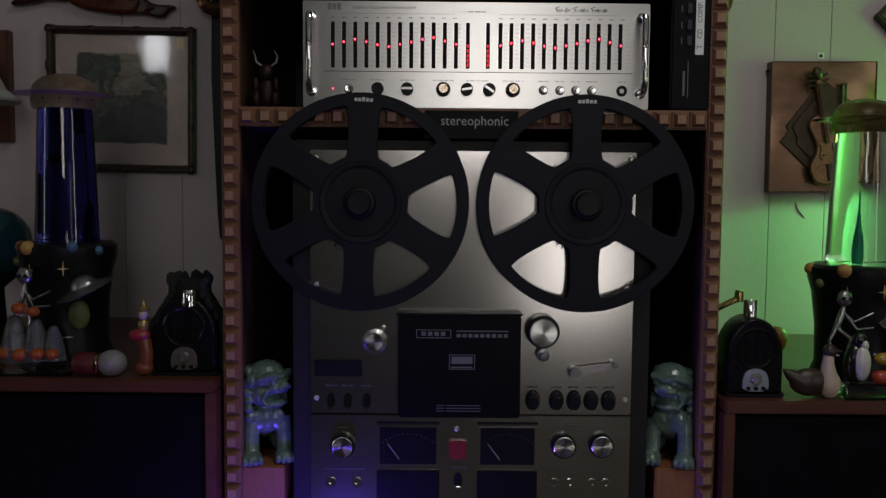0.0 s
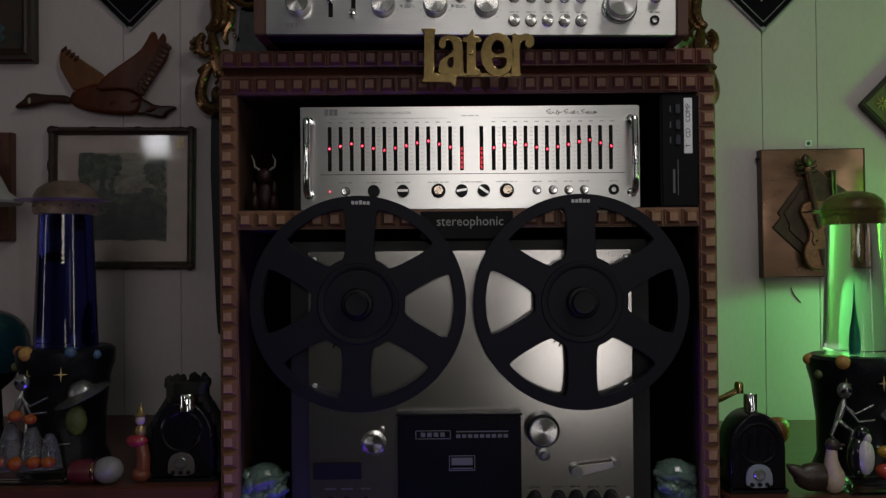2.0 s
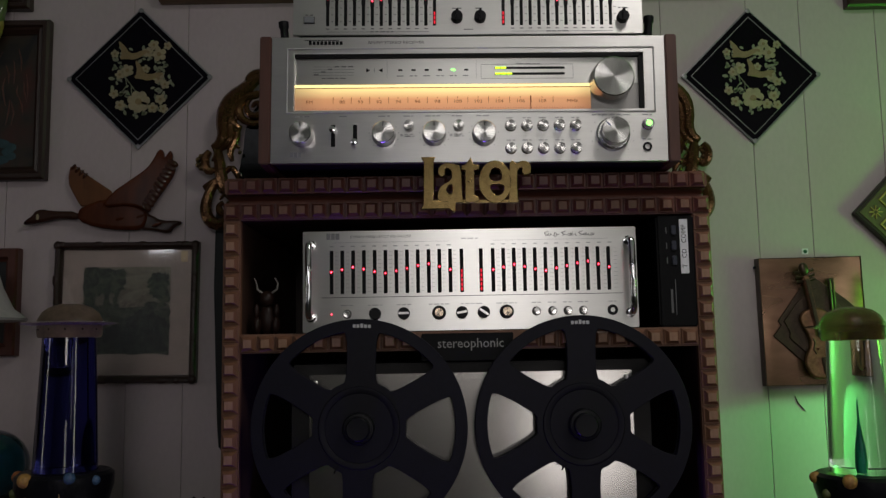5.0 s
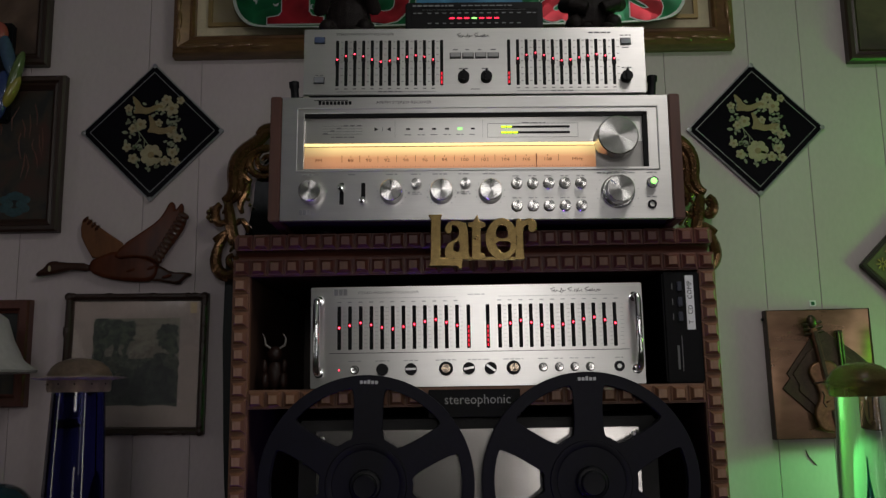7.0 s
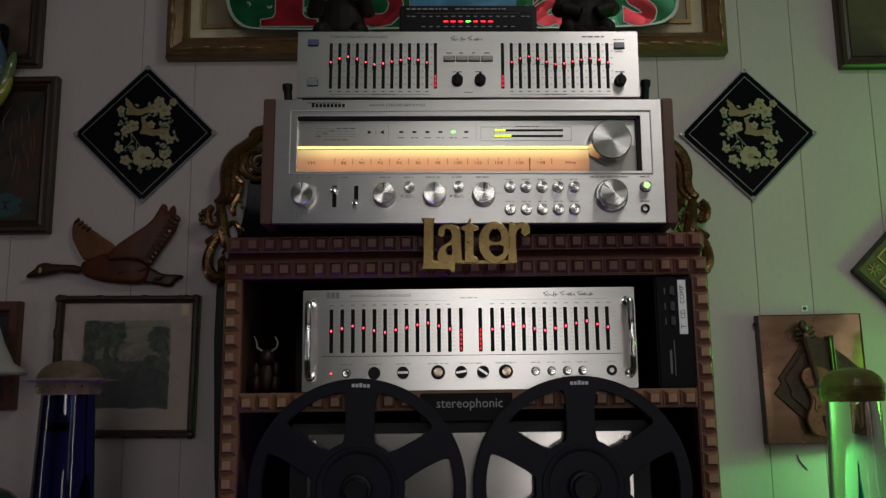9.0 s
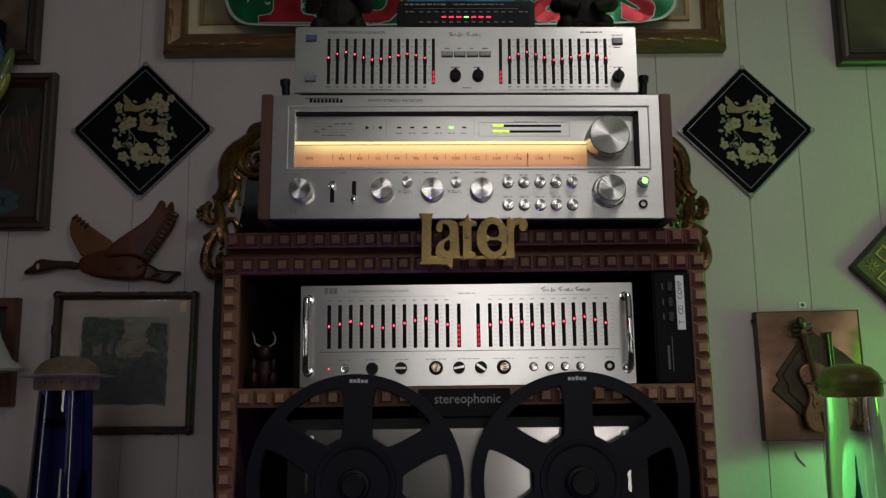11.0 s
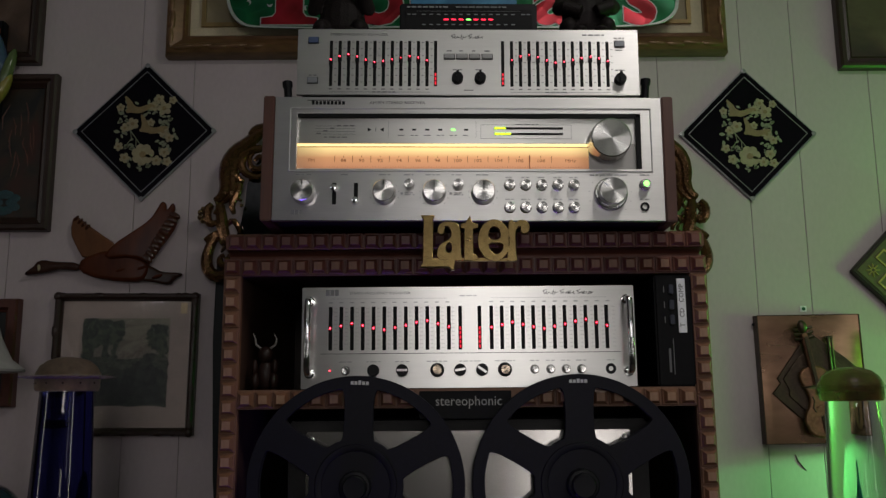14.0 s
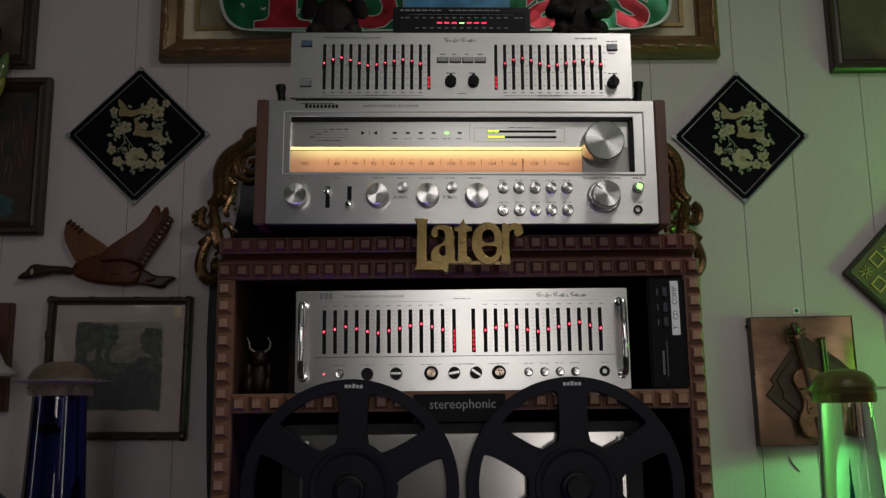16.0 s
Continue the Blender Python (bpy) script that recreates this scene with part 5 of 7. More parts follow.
# ---- festive sign, monkeys, blue canvas ----
def holiday_sign():
    s = thing("holiday_sign", "green foil sign with red lettering, reading Holidays", "sign", pose(0.0385, 1.492, 1.9830, 0, 0.3, 0))
    foil, red, white = foil_material("green_foil", (0.006, 0.095, 0.036)), foil_material("red_foil", (0.28, 0.010, 0.020)), stuff("silver_edge", (0.42, 0.44, 0.43), 0.35, 0.3)
    w, h = 0.4365, 0.30
    base = smooth_line([(-w + 0.01, 0.03), (-w + 0.035, 0.004), (-w + 0.07, 0), (-0.2, -0.002), (0, 0.002), (0.2, -0.002), (w - 0.06, 0.002), (w - 0.02, 0.015), (w, 0.05), (w, h), (-w, h), (-w, 0.08)], 2)
    part("board", plate("board", [base], 0.004, foil, 0.0005), None, s)
    part("edge", plate("edge", [base, [(x * 0.987, 0.003 + z * 0.985) for x, z in base]], 0.005, white), None, s)
    for ch, x, sz in (("o", -0.1410, 0.17), ("l", -0.068, 0.17), ("i", -0.022, 0.17), ("d", 0.058, 0.17), ("a", 0.1900, 0.17), ("y", 0.2750, 0.17), ("s", 0.3560, 0.17)):
        for fat, mm, y in ((0.0042, white, -0.0055), (0.0022, red, -0.0068)):
            cu = bpy.data.curves.new("letter", "FONT")
            cu.body, cu.size, cu.extrude, cu.offset, cu.align_x, cu.resolution_u = ch, sz, 0.0007, fat + 0.003, "CENTER", 3
            part("letter" if mm is red else "letter_edge", baked(cu, mm, "letter"), None, s, at=(x, y, 0.010))
    def leg(grow):
        a, b = 0.053 + grow, 0.0255 + grow
        return [(-a, 0.0060 - grow), (-a, 0.0180 + grow), (-b - 0.006, 0.0215 + grow), (-b, 0.0300), (-b, 0.20), (b, 0.20), (b, 0.0300), (b + 0.006, 0.0215 + grow), (a, 0.0180 + grow), (a, 0.0060 - grow)]

    for x in (-0.3110, -0.1950):
        part("letter_edge", plate("letter_edge", [leg(0.0022)], 0.0014, white), None, s, at=(x, -0.0048, 0))
        part("letter", plate("letter", [leg(0.0)], 0.0014, red), None, s, at=(x, -0.0060, 0))
    r = random.Random(3)
    for i in range(14):
        x, z = r.uniform(-0.40, 0.40), r.uniform(0.006, 0.06)
        part("crescent", plate("crescent", [smooth_line([(0.005 * math.cos(a), 0.005 * math.sin(a)) for a in [radians(20 * q) for q in range(13)]] + [(-0.0015, 0.0), (0.0028, 0.0028)], 1)], 0.0006, white), None, s, at=pose(x, -0.0046, z, 0, r.uniform(0, 360), 0))


def foil_material(name, colour):
    m, n, l, p = nodes_of(name)
    tc, vo, cr, bp = n.new("ShaderNodeTexCoord"), n.new("ShaderNodeTexVoronoi"), n.new("ShaderNodeMapRange"), n.new("ShaderNodeBump")
    vo.inputs["Scale"].default_value = 28
    l.new(tc.outputs["Object"], vo.inputs[0]), l.new(vo.outputs["Distance"], cr.inputs[0])
    cr.inputs[3].default_value, cr.inputs[4].default_value = 0.6, 1.6
    sc = n.new("ShaderNodeVectorMath")
    sc.operation = "SCALE"
    sc.inputs[0].default_value = colour
    l.new(cr.outputs[0], sc.inputs["Scale"]), l.new(sc.outputs[0], p.inputs["Base Color"])
    bp.inputs["Strength"].default_value, bp.inputs["Distance"].default_value = 0.6, 0.004
    l.new(vo.outputs["Distance"], bp.inputs["Height"]), l.new(bp.outputs[0], p.inputs["Normal"])
    p.inputs["Metallic"].default_value, p.inputs["Roughness"].default_value = 0.55, 0.3
    return m


holiday_sign()
FUR = stuff("dark_brown_resin", (0.010, 0.007, 0.007), 0.6, 0, 0.5, 70, 0.9, spec=0.15)


def monkey(x, s):
    bm = bmesh.new()
    blob((0, 0, 0.038), (0.032, 0.026, 0.042), bm)
    blob((0, -0.003, 0.100), (0.025, 0.024, 0.026), bm)
    blob((0, -0.020, 0.094), (0.014, 0.011, 0.013), bm)
    for k in (-1, 1):
        blob((k * 0.026, -0.014, 0.016), (0.013, 0.022, 0.016), bm)
        blob((k * 0.014, -0.034, 0.006), (0.010, 0.013, 0.006), bm)
        blob((k * 0.026, 0.0, 0.104), (0.007, 0.005, 0.009), bm)
        tube([(k * 0.028, -0.004, 0.066), (k * 0.037, -0.012, 0.048), (k * 0.030, -0.026, 0.070 if s > 0 else 0.044), (k * 0.010, -0.030, 0.090 if s > 0 else 0.036)], [0.011, 0.0105, 0.0095, 0.009], 10, bm)
    fused("monkey_figurine", bm, FUR, "seated dark brown resin monkey on the equaliser", "figurine", pose(x, 1.075, 1.7690), 0.0016, "monkey figurines")


monkey(-0.1230, 1)
monkey(0.2130, -1)
bc = thing("blue_canvas", "small unframed blue painting behind the meter", "picture", pose(0.0480, 1.235, 1.7690, -4, 0.4, 0))
part("canvas", box(-0.0830, 0.0870, 0, 0.010, 0, 0.16, 0.001), painting("blue_paint", (0.02, 0.13, 0.26), (0.05, 0.22, 0.40), (0.09, 0.30, 0.48), 10), bc)
part("dark_shape", plate("dark_shape", [smooth_line([(0.03, 0.05), (0.085, 0.05), (0.09, 0.10), (0.07, 0.115), (0.045, 0.10)], 2)], 0.0008, stuff("slate_paint", (0.03, 0.035, 0.05), 0.6)), None, bc, at=(0, 0, 0))


# ---- flower panels ----
CREAM = stuff("cream_inlay", (0.33, 0.285, 0.175), 0.5, 0, 0.25, 80, 0.3)
TANINK = stuff("tan_inlay", (0.24, 0.175, 0.080), 0.5, 0, 0.25, 80, 0.3)
LEAF = stuff("leaf_inlay", (0.22, 0.235, 0.155), 0.5, 0, 0.3, 80, 0.3)
LACQUER = stuff("black_lacquer_glass", (0.004, 0.003, 0.006), 0.06, 0, 0.2, 12, 0.0, spec=0.14)
MIRROREDGE = stuff("bevelled_mirror_edge", (0.26, 0.26, 0.27), 0.38, 0.6, 0.2, 30, 0.05)


def flower_panel(x, z, half, seed):
    p = thing("flower_panel", "diamond-hung black glass panel with cream flowers", "wall panel", pose(x, WALL, z, 0, 45, 0), "flower panels")
    a = half / math.sqrt(2)
    part("glass", box(-a, a, -0.006, -0.001, -a, a, 0.001), MIRROREDGE, p, "mirrored edge")
    part("black_field", box(-a + 0.003, a - 0.003, -0.0072, -0.0058, -a + 0.003, a - 0.003), LACQUER, p)
    ln = bmesh.new()
    b = a - 0.0125
    for u in (-1, 1):
        box(-b, b, -0.0078, -0.0070, u * b - 0.0006, u * b + 0.0006, 0, ln)
        box(u * b - 0.0006, u * b + 0.0006, -0.0078, -0.0070, -b, b, 0, ln)
    part("silver_line", ln, MIRROREDGE, p, smooth=0)
    clip = mesh_of(lathe([(0.0048, 0), (0.0046, -0.0012), (0.002, -0.0016), (0, -0.0016)], "y", 16), "corner_clip", MIRROREDGE)
    for u, v in ((-1, -1), (-1, 1), (1, -1), (1, 1)):
        part("corner_clip", clip, None, p, at=(u * (a - 0.0035), -0.006, v * (a - 0.0035)))
    un = Matrix.Rotation(radians(-45), 4, "Y")
    k = half / 0.135
    r = random.Random(11)
    petal = smooth_line([(0, 0), (0.45, 0.42), (1, 0.30), (1, -0.30), (0.45, -0.42)], 2)
    leafs = smooth_line([(0, 0), (0.5, 0.28), (1, 0), (0.5, -0.28)], 1)

    def put(name, outline, mm, px, pz, size, turn, y):
        me = plate(name, [[(u * size * k, v * size * k) for u, v in outline]], 0.0008, mm)
        me.transform(Matrix.Rotation(radians(turn), 4, "Y"))
        me.transform(Matrix.Translation((px * k, y, pz * k)))
        me.transform(un)
        part(name, me, None, p)

    def bloom(px, pz, size, n=5):
        st = r.uniform(0, 72)
        for i in range(n):
            put("petal", petal, CREAM, px, pz, size, st + 360 / n * i, -0.0082 - 0.0003 * (i % 2))
        put("flower_heart", disc(0, 0, 0.3, 10), TANINK, px, pz, size, 0, -0.0092)

    for px, pz, size in ((0.026, 0.062, 0.010), (0.036, 0.044, 0.014), (0.016, 0.048, 0.010), (-0.022, 0.014, 0.012), (-0.036, 0.006, 0.009), (0.000, -0.046, 0.021), (0.040, -0.042, 0.010), (0.036, -0.002, 0.011), (0.048, -0.014, 0.009), (0.026, -0.058, 0.010), (0.046, -0.060, 0.009), (-0.046, -0.030, 0.009), (-0.034, -0.052, 0.010), (0.012, 0.016, 0.008), (-0.046, 0.046, 0.008), (0.052, 0.060, 0.008)):
        bloom(px, pz, size, 5 if size < 0.02 else 7)
    for i in range(96):
        a2 = r.uniform(0, 360)
        ex, ez = 0.050 * math.cos(radians(a2)) + 0.002, 0.062 * math.sin(radians(a2)) - 0.002
        put("leaf", leafs, LEAF, ex * r.uniform(0.55, 1.15), ez * r.uniform(0.55, 1.15), r.uniform(0.009, 0.015), r.uniform(0, 360), -0.0080)
    for px, pz, tn in ((-0.014, 0.042, 10), (0.014, 0.002, 18)):
        put("tan_spray", smooth_line([(-0.038, 0.030), (-0.020, 0.020), (-0.008, 0.006), (0.006, 0.006), (0.020, 0.016), (0.036, 0.018), (0.022, 0.002), (0.006, -0.009), (-0.010, -0.009), (-0.026, -0.013), (-0.022, 0.002)], 1), TANINK, px, pz, 0.85, tn, -0.0086)
    for q in range(3):
        pts = [(-0.034 + 0.012 * math.sin(t * 1.7 + q) + 0.01 * q, -0.030 + t * 0.022) for t in (0, 0.7, 1.4, 2.1)]
        me = mesh_of(tube([un @ Vector((u * k, -0.008, v * k)) for u, v in pts], 0.0008, 5), "stem", LEAF)
        part("stem", me, None, p)


flower_panel(-0.5545, 1.7990, 0.1375, 1)
flower_panel(0.6035, 1.7850, 0.1320, 2)


# ---- gold tile ----
def gold_tile():
    g = thing("gold_tile", "diamond-hung green and gold patterned tile", "wall tile", pose(0.9065, WALL, 1.5170, 0, 45, 0))
    a = 0.093
    part("backing", box(-a, a, -0.016, -0.001, -a, a, 0.002), stuff("tile_edge", (0.025, 0.022, 0.012), 0.5), g)
    part("field", box(-a + 0.006, a - 0.006, -0.018, -0.015, -a + 0.006, a - 0.006, 0.001), stuff("olive_field", (0.11, 0.11, 0.045), 0.45, 0.3, 0.3, 60), g)
    gold = stuff("tile_gold", (0.42, 0.36, 0.10), 0.35, 0.6, 0.3, 60)
    n = 5
    for i in range(n):
        for j in range(n):
            cx, cz = (i - 2) * 0.033, (j - 2) * 0.033
            if (i + j) % 2:
                part("raised_square", moulding(0.024, 0.024, [(0, 0.017), (0, 0.0205), (0.003, 0.0205), (0.003, 0.017)]), gold, g, at=(cx, 0, cz))
            for q in range(8 if (i + j) % 2 == 0 else 0):
                me = mesh_of(box(0.003, 0.0125, -0.0205, -0.017, -0.0011, 0.0011, 0.0004, seg=1), "ray", gold)
                part("ray", me, None, g, at=pose(cx, 0, cz, 0, 45 * q, 0))


gold_tile()


# ---- copper violin plaque ----
def violin_plaque():
    v = thing("violin_plaque", "copper relief plaque of a violin on sheet music", "wall plaque", pose(0.6850, WALL, 1.3195, 0, -0.5, 0))
    cop = stuff("brushed_copper", (0.34, 0.20, 0.13), 0.28, 1.0, 0.35, 9, 0.10, (0.4, 1, 1))
    dark = stuff("patinated_copper", (0.060, 0.040, 0.026), 0.38, 0.6, 0.5, 40, 0.5)
    body = stuff("violin_copper", (0.22, 0.115, 0.065), 0.34, 0.75, 0.45, 30, 0.5)
    part("backing", box(-0.0945, 0.0945, -0.019, -0.001, -0.1160, 0.1160, 0.001), dark, v, "dark backing board")
    # hammered sheet, gently pillowed
    bm, n = bmesh.new(), 22
    grid = []
    for a in range(n + 1):
        for b in range(n + 1):
            u, w = 2 * a / n - 1, 2 * b / n - 1
            lift = 0.0045 * (1 - u ** 4) * (1 - w ** 4) + 0.0007 * math.sin(3.1 * u + 1.3 * w) + 0.0005 * math.sin(4.3 * w - 1.7 * u + 1)
            grid.append(bm.verts.new((0.0938 * u, -0.0200 - max(0.0, lift), 0.1153 * w)))
    for a in range(n):
        for b in range(n):
            q = a * (n + 1) + b
            bm.faces.new((grid[q], grid[q + n + 1], grid[q + n + 2], grid[q + 1]))
    part("sheet", bm, cop, v, smooth=60)
    part("border", moulding(0.1886, 0.2316, [(0, 0.001), (0, 0.0216), (0.0014, 0.0216), (0.0014, 0.001)]), dark, v)
    part("music_sheet", plate("music_sheet", [[(-0.025, 0.057), (-0.068, 0.001), (-0.063, -0.008), (-0.078, -0.026), (-0.036, -0.066), (-0.023, -0.076), (0.055, -0.046), (0.084, 0.014), (0.058, 0.038), (0.000, 0.081), (-0.011, 0.076)]], 0.004, dark, 0.0015), None, v, at=(0, -0.0235, 0))
    part("music_sheet", plate("music_sheet_upper", [[(-0.030, 0.036), (-0.058, 0.000), (-0.048, -0.020), (-0.050, -0.030), (-0.020, -0.060), (0.040, -0.030), (0.052, 0.020), (0.004, 0.060)]], 0.003, dark, 0.001), None, v, at=(0, -0.0275, 0))
    half = [(0.0, 0.058), (0.014, 0.058), (0.025, 0.049), (0.0265, 0.036), (0.021, 0.020), (0.0175, 0.004), (0.020, -0.010), (0.031, -0.022), (0.0355, -0.040), (0.029, -0.060), (0.014, -0.068), (0, -0.069)]
    out = smooth_line(half + [(-x, z) for x, z in half[::-1]], 2)
    vb = part("violin", plate("violin", [out], 0.010, body, 0.0040), None, v, "raised violin body", at=pose(0.0005, -0.029, -0.036, 0, -9.0, 0))
    part("neck", box(-0.0050, 0.0050, -0.014, -0.002, 0.020, 0.118, 0.0015), body, vb)
    part("fingerboard", box(-0.0034, 0.0034, -0.0160, -0.0135, 0.006, 0.112, 0.0008), dark, vb)
    part("tailpiece", box(-0.0055, 0.0055, -0.0135, -0.009, -0.060, -0.030, 0.0015), dark, vb)
    part("bridge", box(-0.0085, 0.0085, -0.0150, -0.009, -0.016, -0.012, 0.0008), body, vb)
    part("scroll", blob((0, -0.009, 0.130), (0.0090, 0.007, 0.0125), seg=12), dark, vb)
    for s in (-1, 1):
        for q in range(3):
            part("peg", tube([(0, -0.009, 0.108 + q * 0.0085), (s * 0.017, -0.009, 0.110 + q * 0.0085)], [0.0016, 0.0030], 8), dark, vb)
        part("sound_hole", tube([(s * 0.012, -0.0102, 0.006), (s * 0.0100, -0.0106, -0.002), (s * 0.0150, -0.0106, -0.014), (s * 0.0120, -0.0102, -0.022)], 0.0012, 6), dark, vb)
    part("bow", tube([(0.0275, -0.033, 0.0730), (0.0290, -0.034, 0.0), (0.040, -0.033, -0.06)], [0.0028, 0.0022, 0.0018], 8), dark, v)
    part("bow", tube([(0.0335, -0.033, 0.0715), (0.0355, -0.033, 0.0)], [0.0022, 0.0016], 8), dark, v)
    part("bow_tip", box(0.0240, 0.0360, -0.036, -0.029, 0.0705, 0.0760, 0.0015), dark, v)
    t = thing("price_tag", "tiny white and green sticker pinned on the wall", "sticker", pose(0.6855, WALL - 0.0005, 1.4480))
    part("paper", box(-0.006, 0.006, -0.0012, 0, -0.0055, 0.0055, 0.0003), PALE_PAPER, t)
    part("green_mark", plate("green_mark", [disc(0, 0, 0.0036, 10)], 0.0005, stuff("sticker_green", (0.01, 0.10, 0.05), 0.6)), None, t, at=(0, -0.0012, 0))
    whole("nail", lathe([(0, -0.008), (0.0028, -0.008), (0.0028, -0.006), (0.001, -0.006), (0.001, 0.001)], "y", 12), BLACK, "small dark nail in the wall panelling", "nail", pose(0.5880, WALL, 1.4190))
    whole("wall_scratch", tube([(-0.008, -0.0006, 0.016), (-0.004, -0.0008, 0.004), (0.006, -0.0008, -0.008), (0.010, -0.0006, -0.012)], [0.0006, 0.0012, 0.001, 0.0005], 6), DARKFRAME, "thin dark curl stuck on the wall panel", "mark", pose(0.6580, WALL, 1.1680))


violin_plaque()


# ---- carved flying goose ----
def goose_plaque():
    k = 0.000565
    brown, deep = stuff("glossy_goose_wood", (0.080, 0.022, 0.010), 0.18, 0, 0.45, 22, 0.30, (1, 1, 0.4), grain=2.0, spec=0.08), stuff("glossy_goose_dark", (0.040, 0.016, 0.010), 0.26, 0, 0.3, 26, 0.30, grain=2.0, spec=0.28)
    pale = stuff("matt_goose_wood", (0.14, 0.055, 0.022), 0.5, 0, 0.35, 16, 0.3, (1, 1, 0.3), spec=0.25)

    shine = stuff("goose_lacquer", (0.055, 0.017, 0.009), 0.13, 0, 0.3, 40, 0.3, spec=0.6)

    def piece(pts, thick, mm, y, rounds=1):
        me = plate("piece", [[((x - 340) * k, (850 - z) * k) for x, z in smooth_line(pts, rounds)]], thick, mm, thick * 0.34)
        me.transform(Matrix.Translation((0, y, 0)))
        return me

    bits = [
        piece([(230, 735), (220, 800), (245, 850), (272, 892), (360, 865), (372, 838), (330, 810), (275, 772)], 0.010, pale, -0.004),
        piece([(262, 900), (275, 886), (350, 858), (440, 880), (485, 895), (492, 930), (475, 966), (400, 966), (320, 955), (262, 932)], 0.020, brown, -0.002),
        piece([(340, 895), (372, 845), (430, 805), (488, 765), (508, 735), (525, 700), (541, 706), (543, 735), (562, 703), (571, 718), (568, 745), (583, 742), (577, 785), (548, 830), (520, 870), (490, 908), (440, 884)], 0.014, brown, -0.014, 1),
        piece([(462, 905), (500, 915), (530, 935), (592, 936), (600, 945), (572, 958), (560, 980), (500, 966), (462, 964)], 0.014, deep, -0.004),
        piece([(80, 942), (90, 926), (112, 912), (120, 897), (142, 890), (172, 897), (262, 900), (264, 930), (200, 922), (152, 934), (110, 940)], 0.016, deep, -0.003),
    ]
    g = thing("goose_plaque", "glossy carved wooden flying goose hung on the wall", "wall ornament", pose(-0.6140, WALL, 1.5725))
    for me, word in zip(bits, ("wing", "body", "wing", "tail", "neck")):
        part(word, me, None, g, "dark neck and head" if word == "neck" else "")
    part("cheek_mark", blob(((132 - 340) * k, -0.019, (850 - 918) * k), (0.003, 0.001, 0.006), seg=8), CREAM, g, "pale cheek mark")
    for i in range(11):
        x, z = 571 - i * 8.2, 750 + i * 14.2
        part("feather", blob(((x - 340) * k, -0.0250, (850 - z) * k), (0.0120, 0.0052, 0.0066), seg=14, turn=Matrix.Rotation(radians(26 + 2 * i), 4, "Y")), shine, g, "glossy carved feather tip")
    for i in range(4):
        x, z = 236 + i * 13, 752 + i * 10
        part("feather", blob(((x - 336) * k, -0.0135, (850 - z) * k), (0.0030, 0.0036, 0.0070), seg=10, turn=Matrix.Rotation(radians(38), 4, "Y")), shine, g, "glossy carved feather tip")
    for x, z in ((402, 928), (470, 922), (520, 950)):
        part("feather", blob(((x - 340) * k, -0.020, (850 - z) * k), (0.0100, 0.0040, 0.0034), seg=12, turn=Matrix.Rotation(radians(-18), 4, "Y")), brown, g)


goose_plaque()


# ---- gilt mirror behind the receiver ----
def spiral(cx, cz, r0, r1, a0, turns, n=22):
    return [(cx + (r0 + (r1 - r0) * i / n) * math.cos(radians(a0) + 2 * math.pi * turns * i / n), cz + (r0 + (r1 - r0) * i / n) * math.sin(radians(a0) + 2 * math.pi * turns * i / n)) for i in range(n + 1)]


# Paler, smoother gilt: the glints on beads and leaf tips put into colour.
GILT_TIP = stuff("glint_gilt_tip", (0.30, 0.20, 0.11), 0.10, 0.9, 0.4, 60, 0.1)


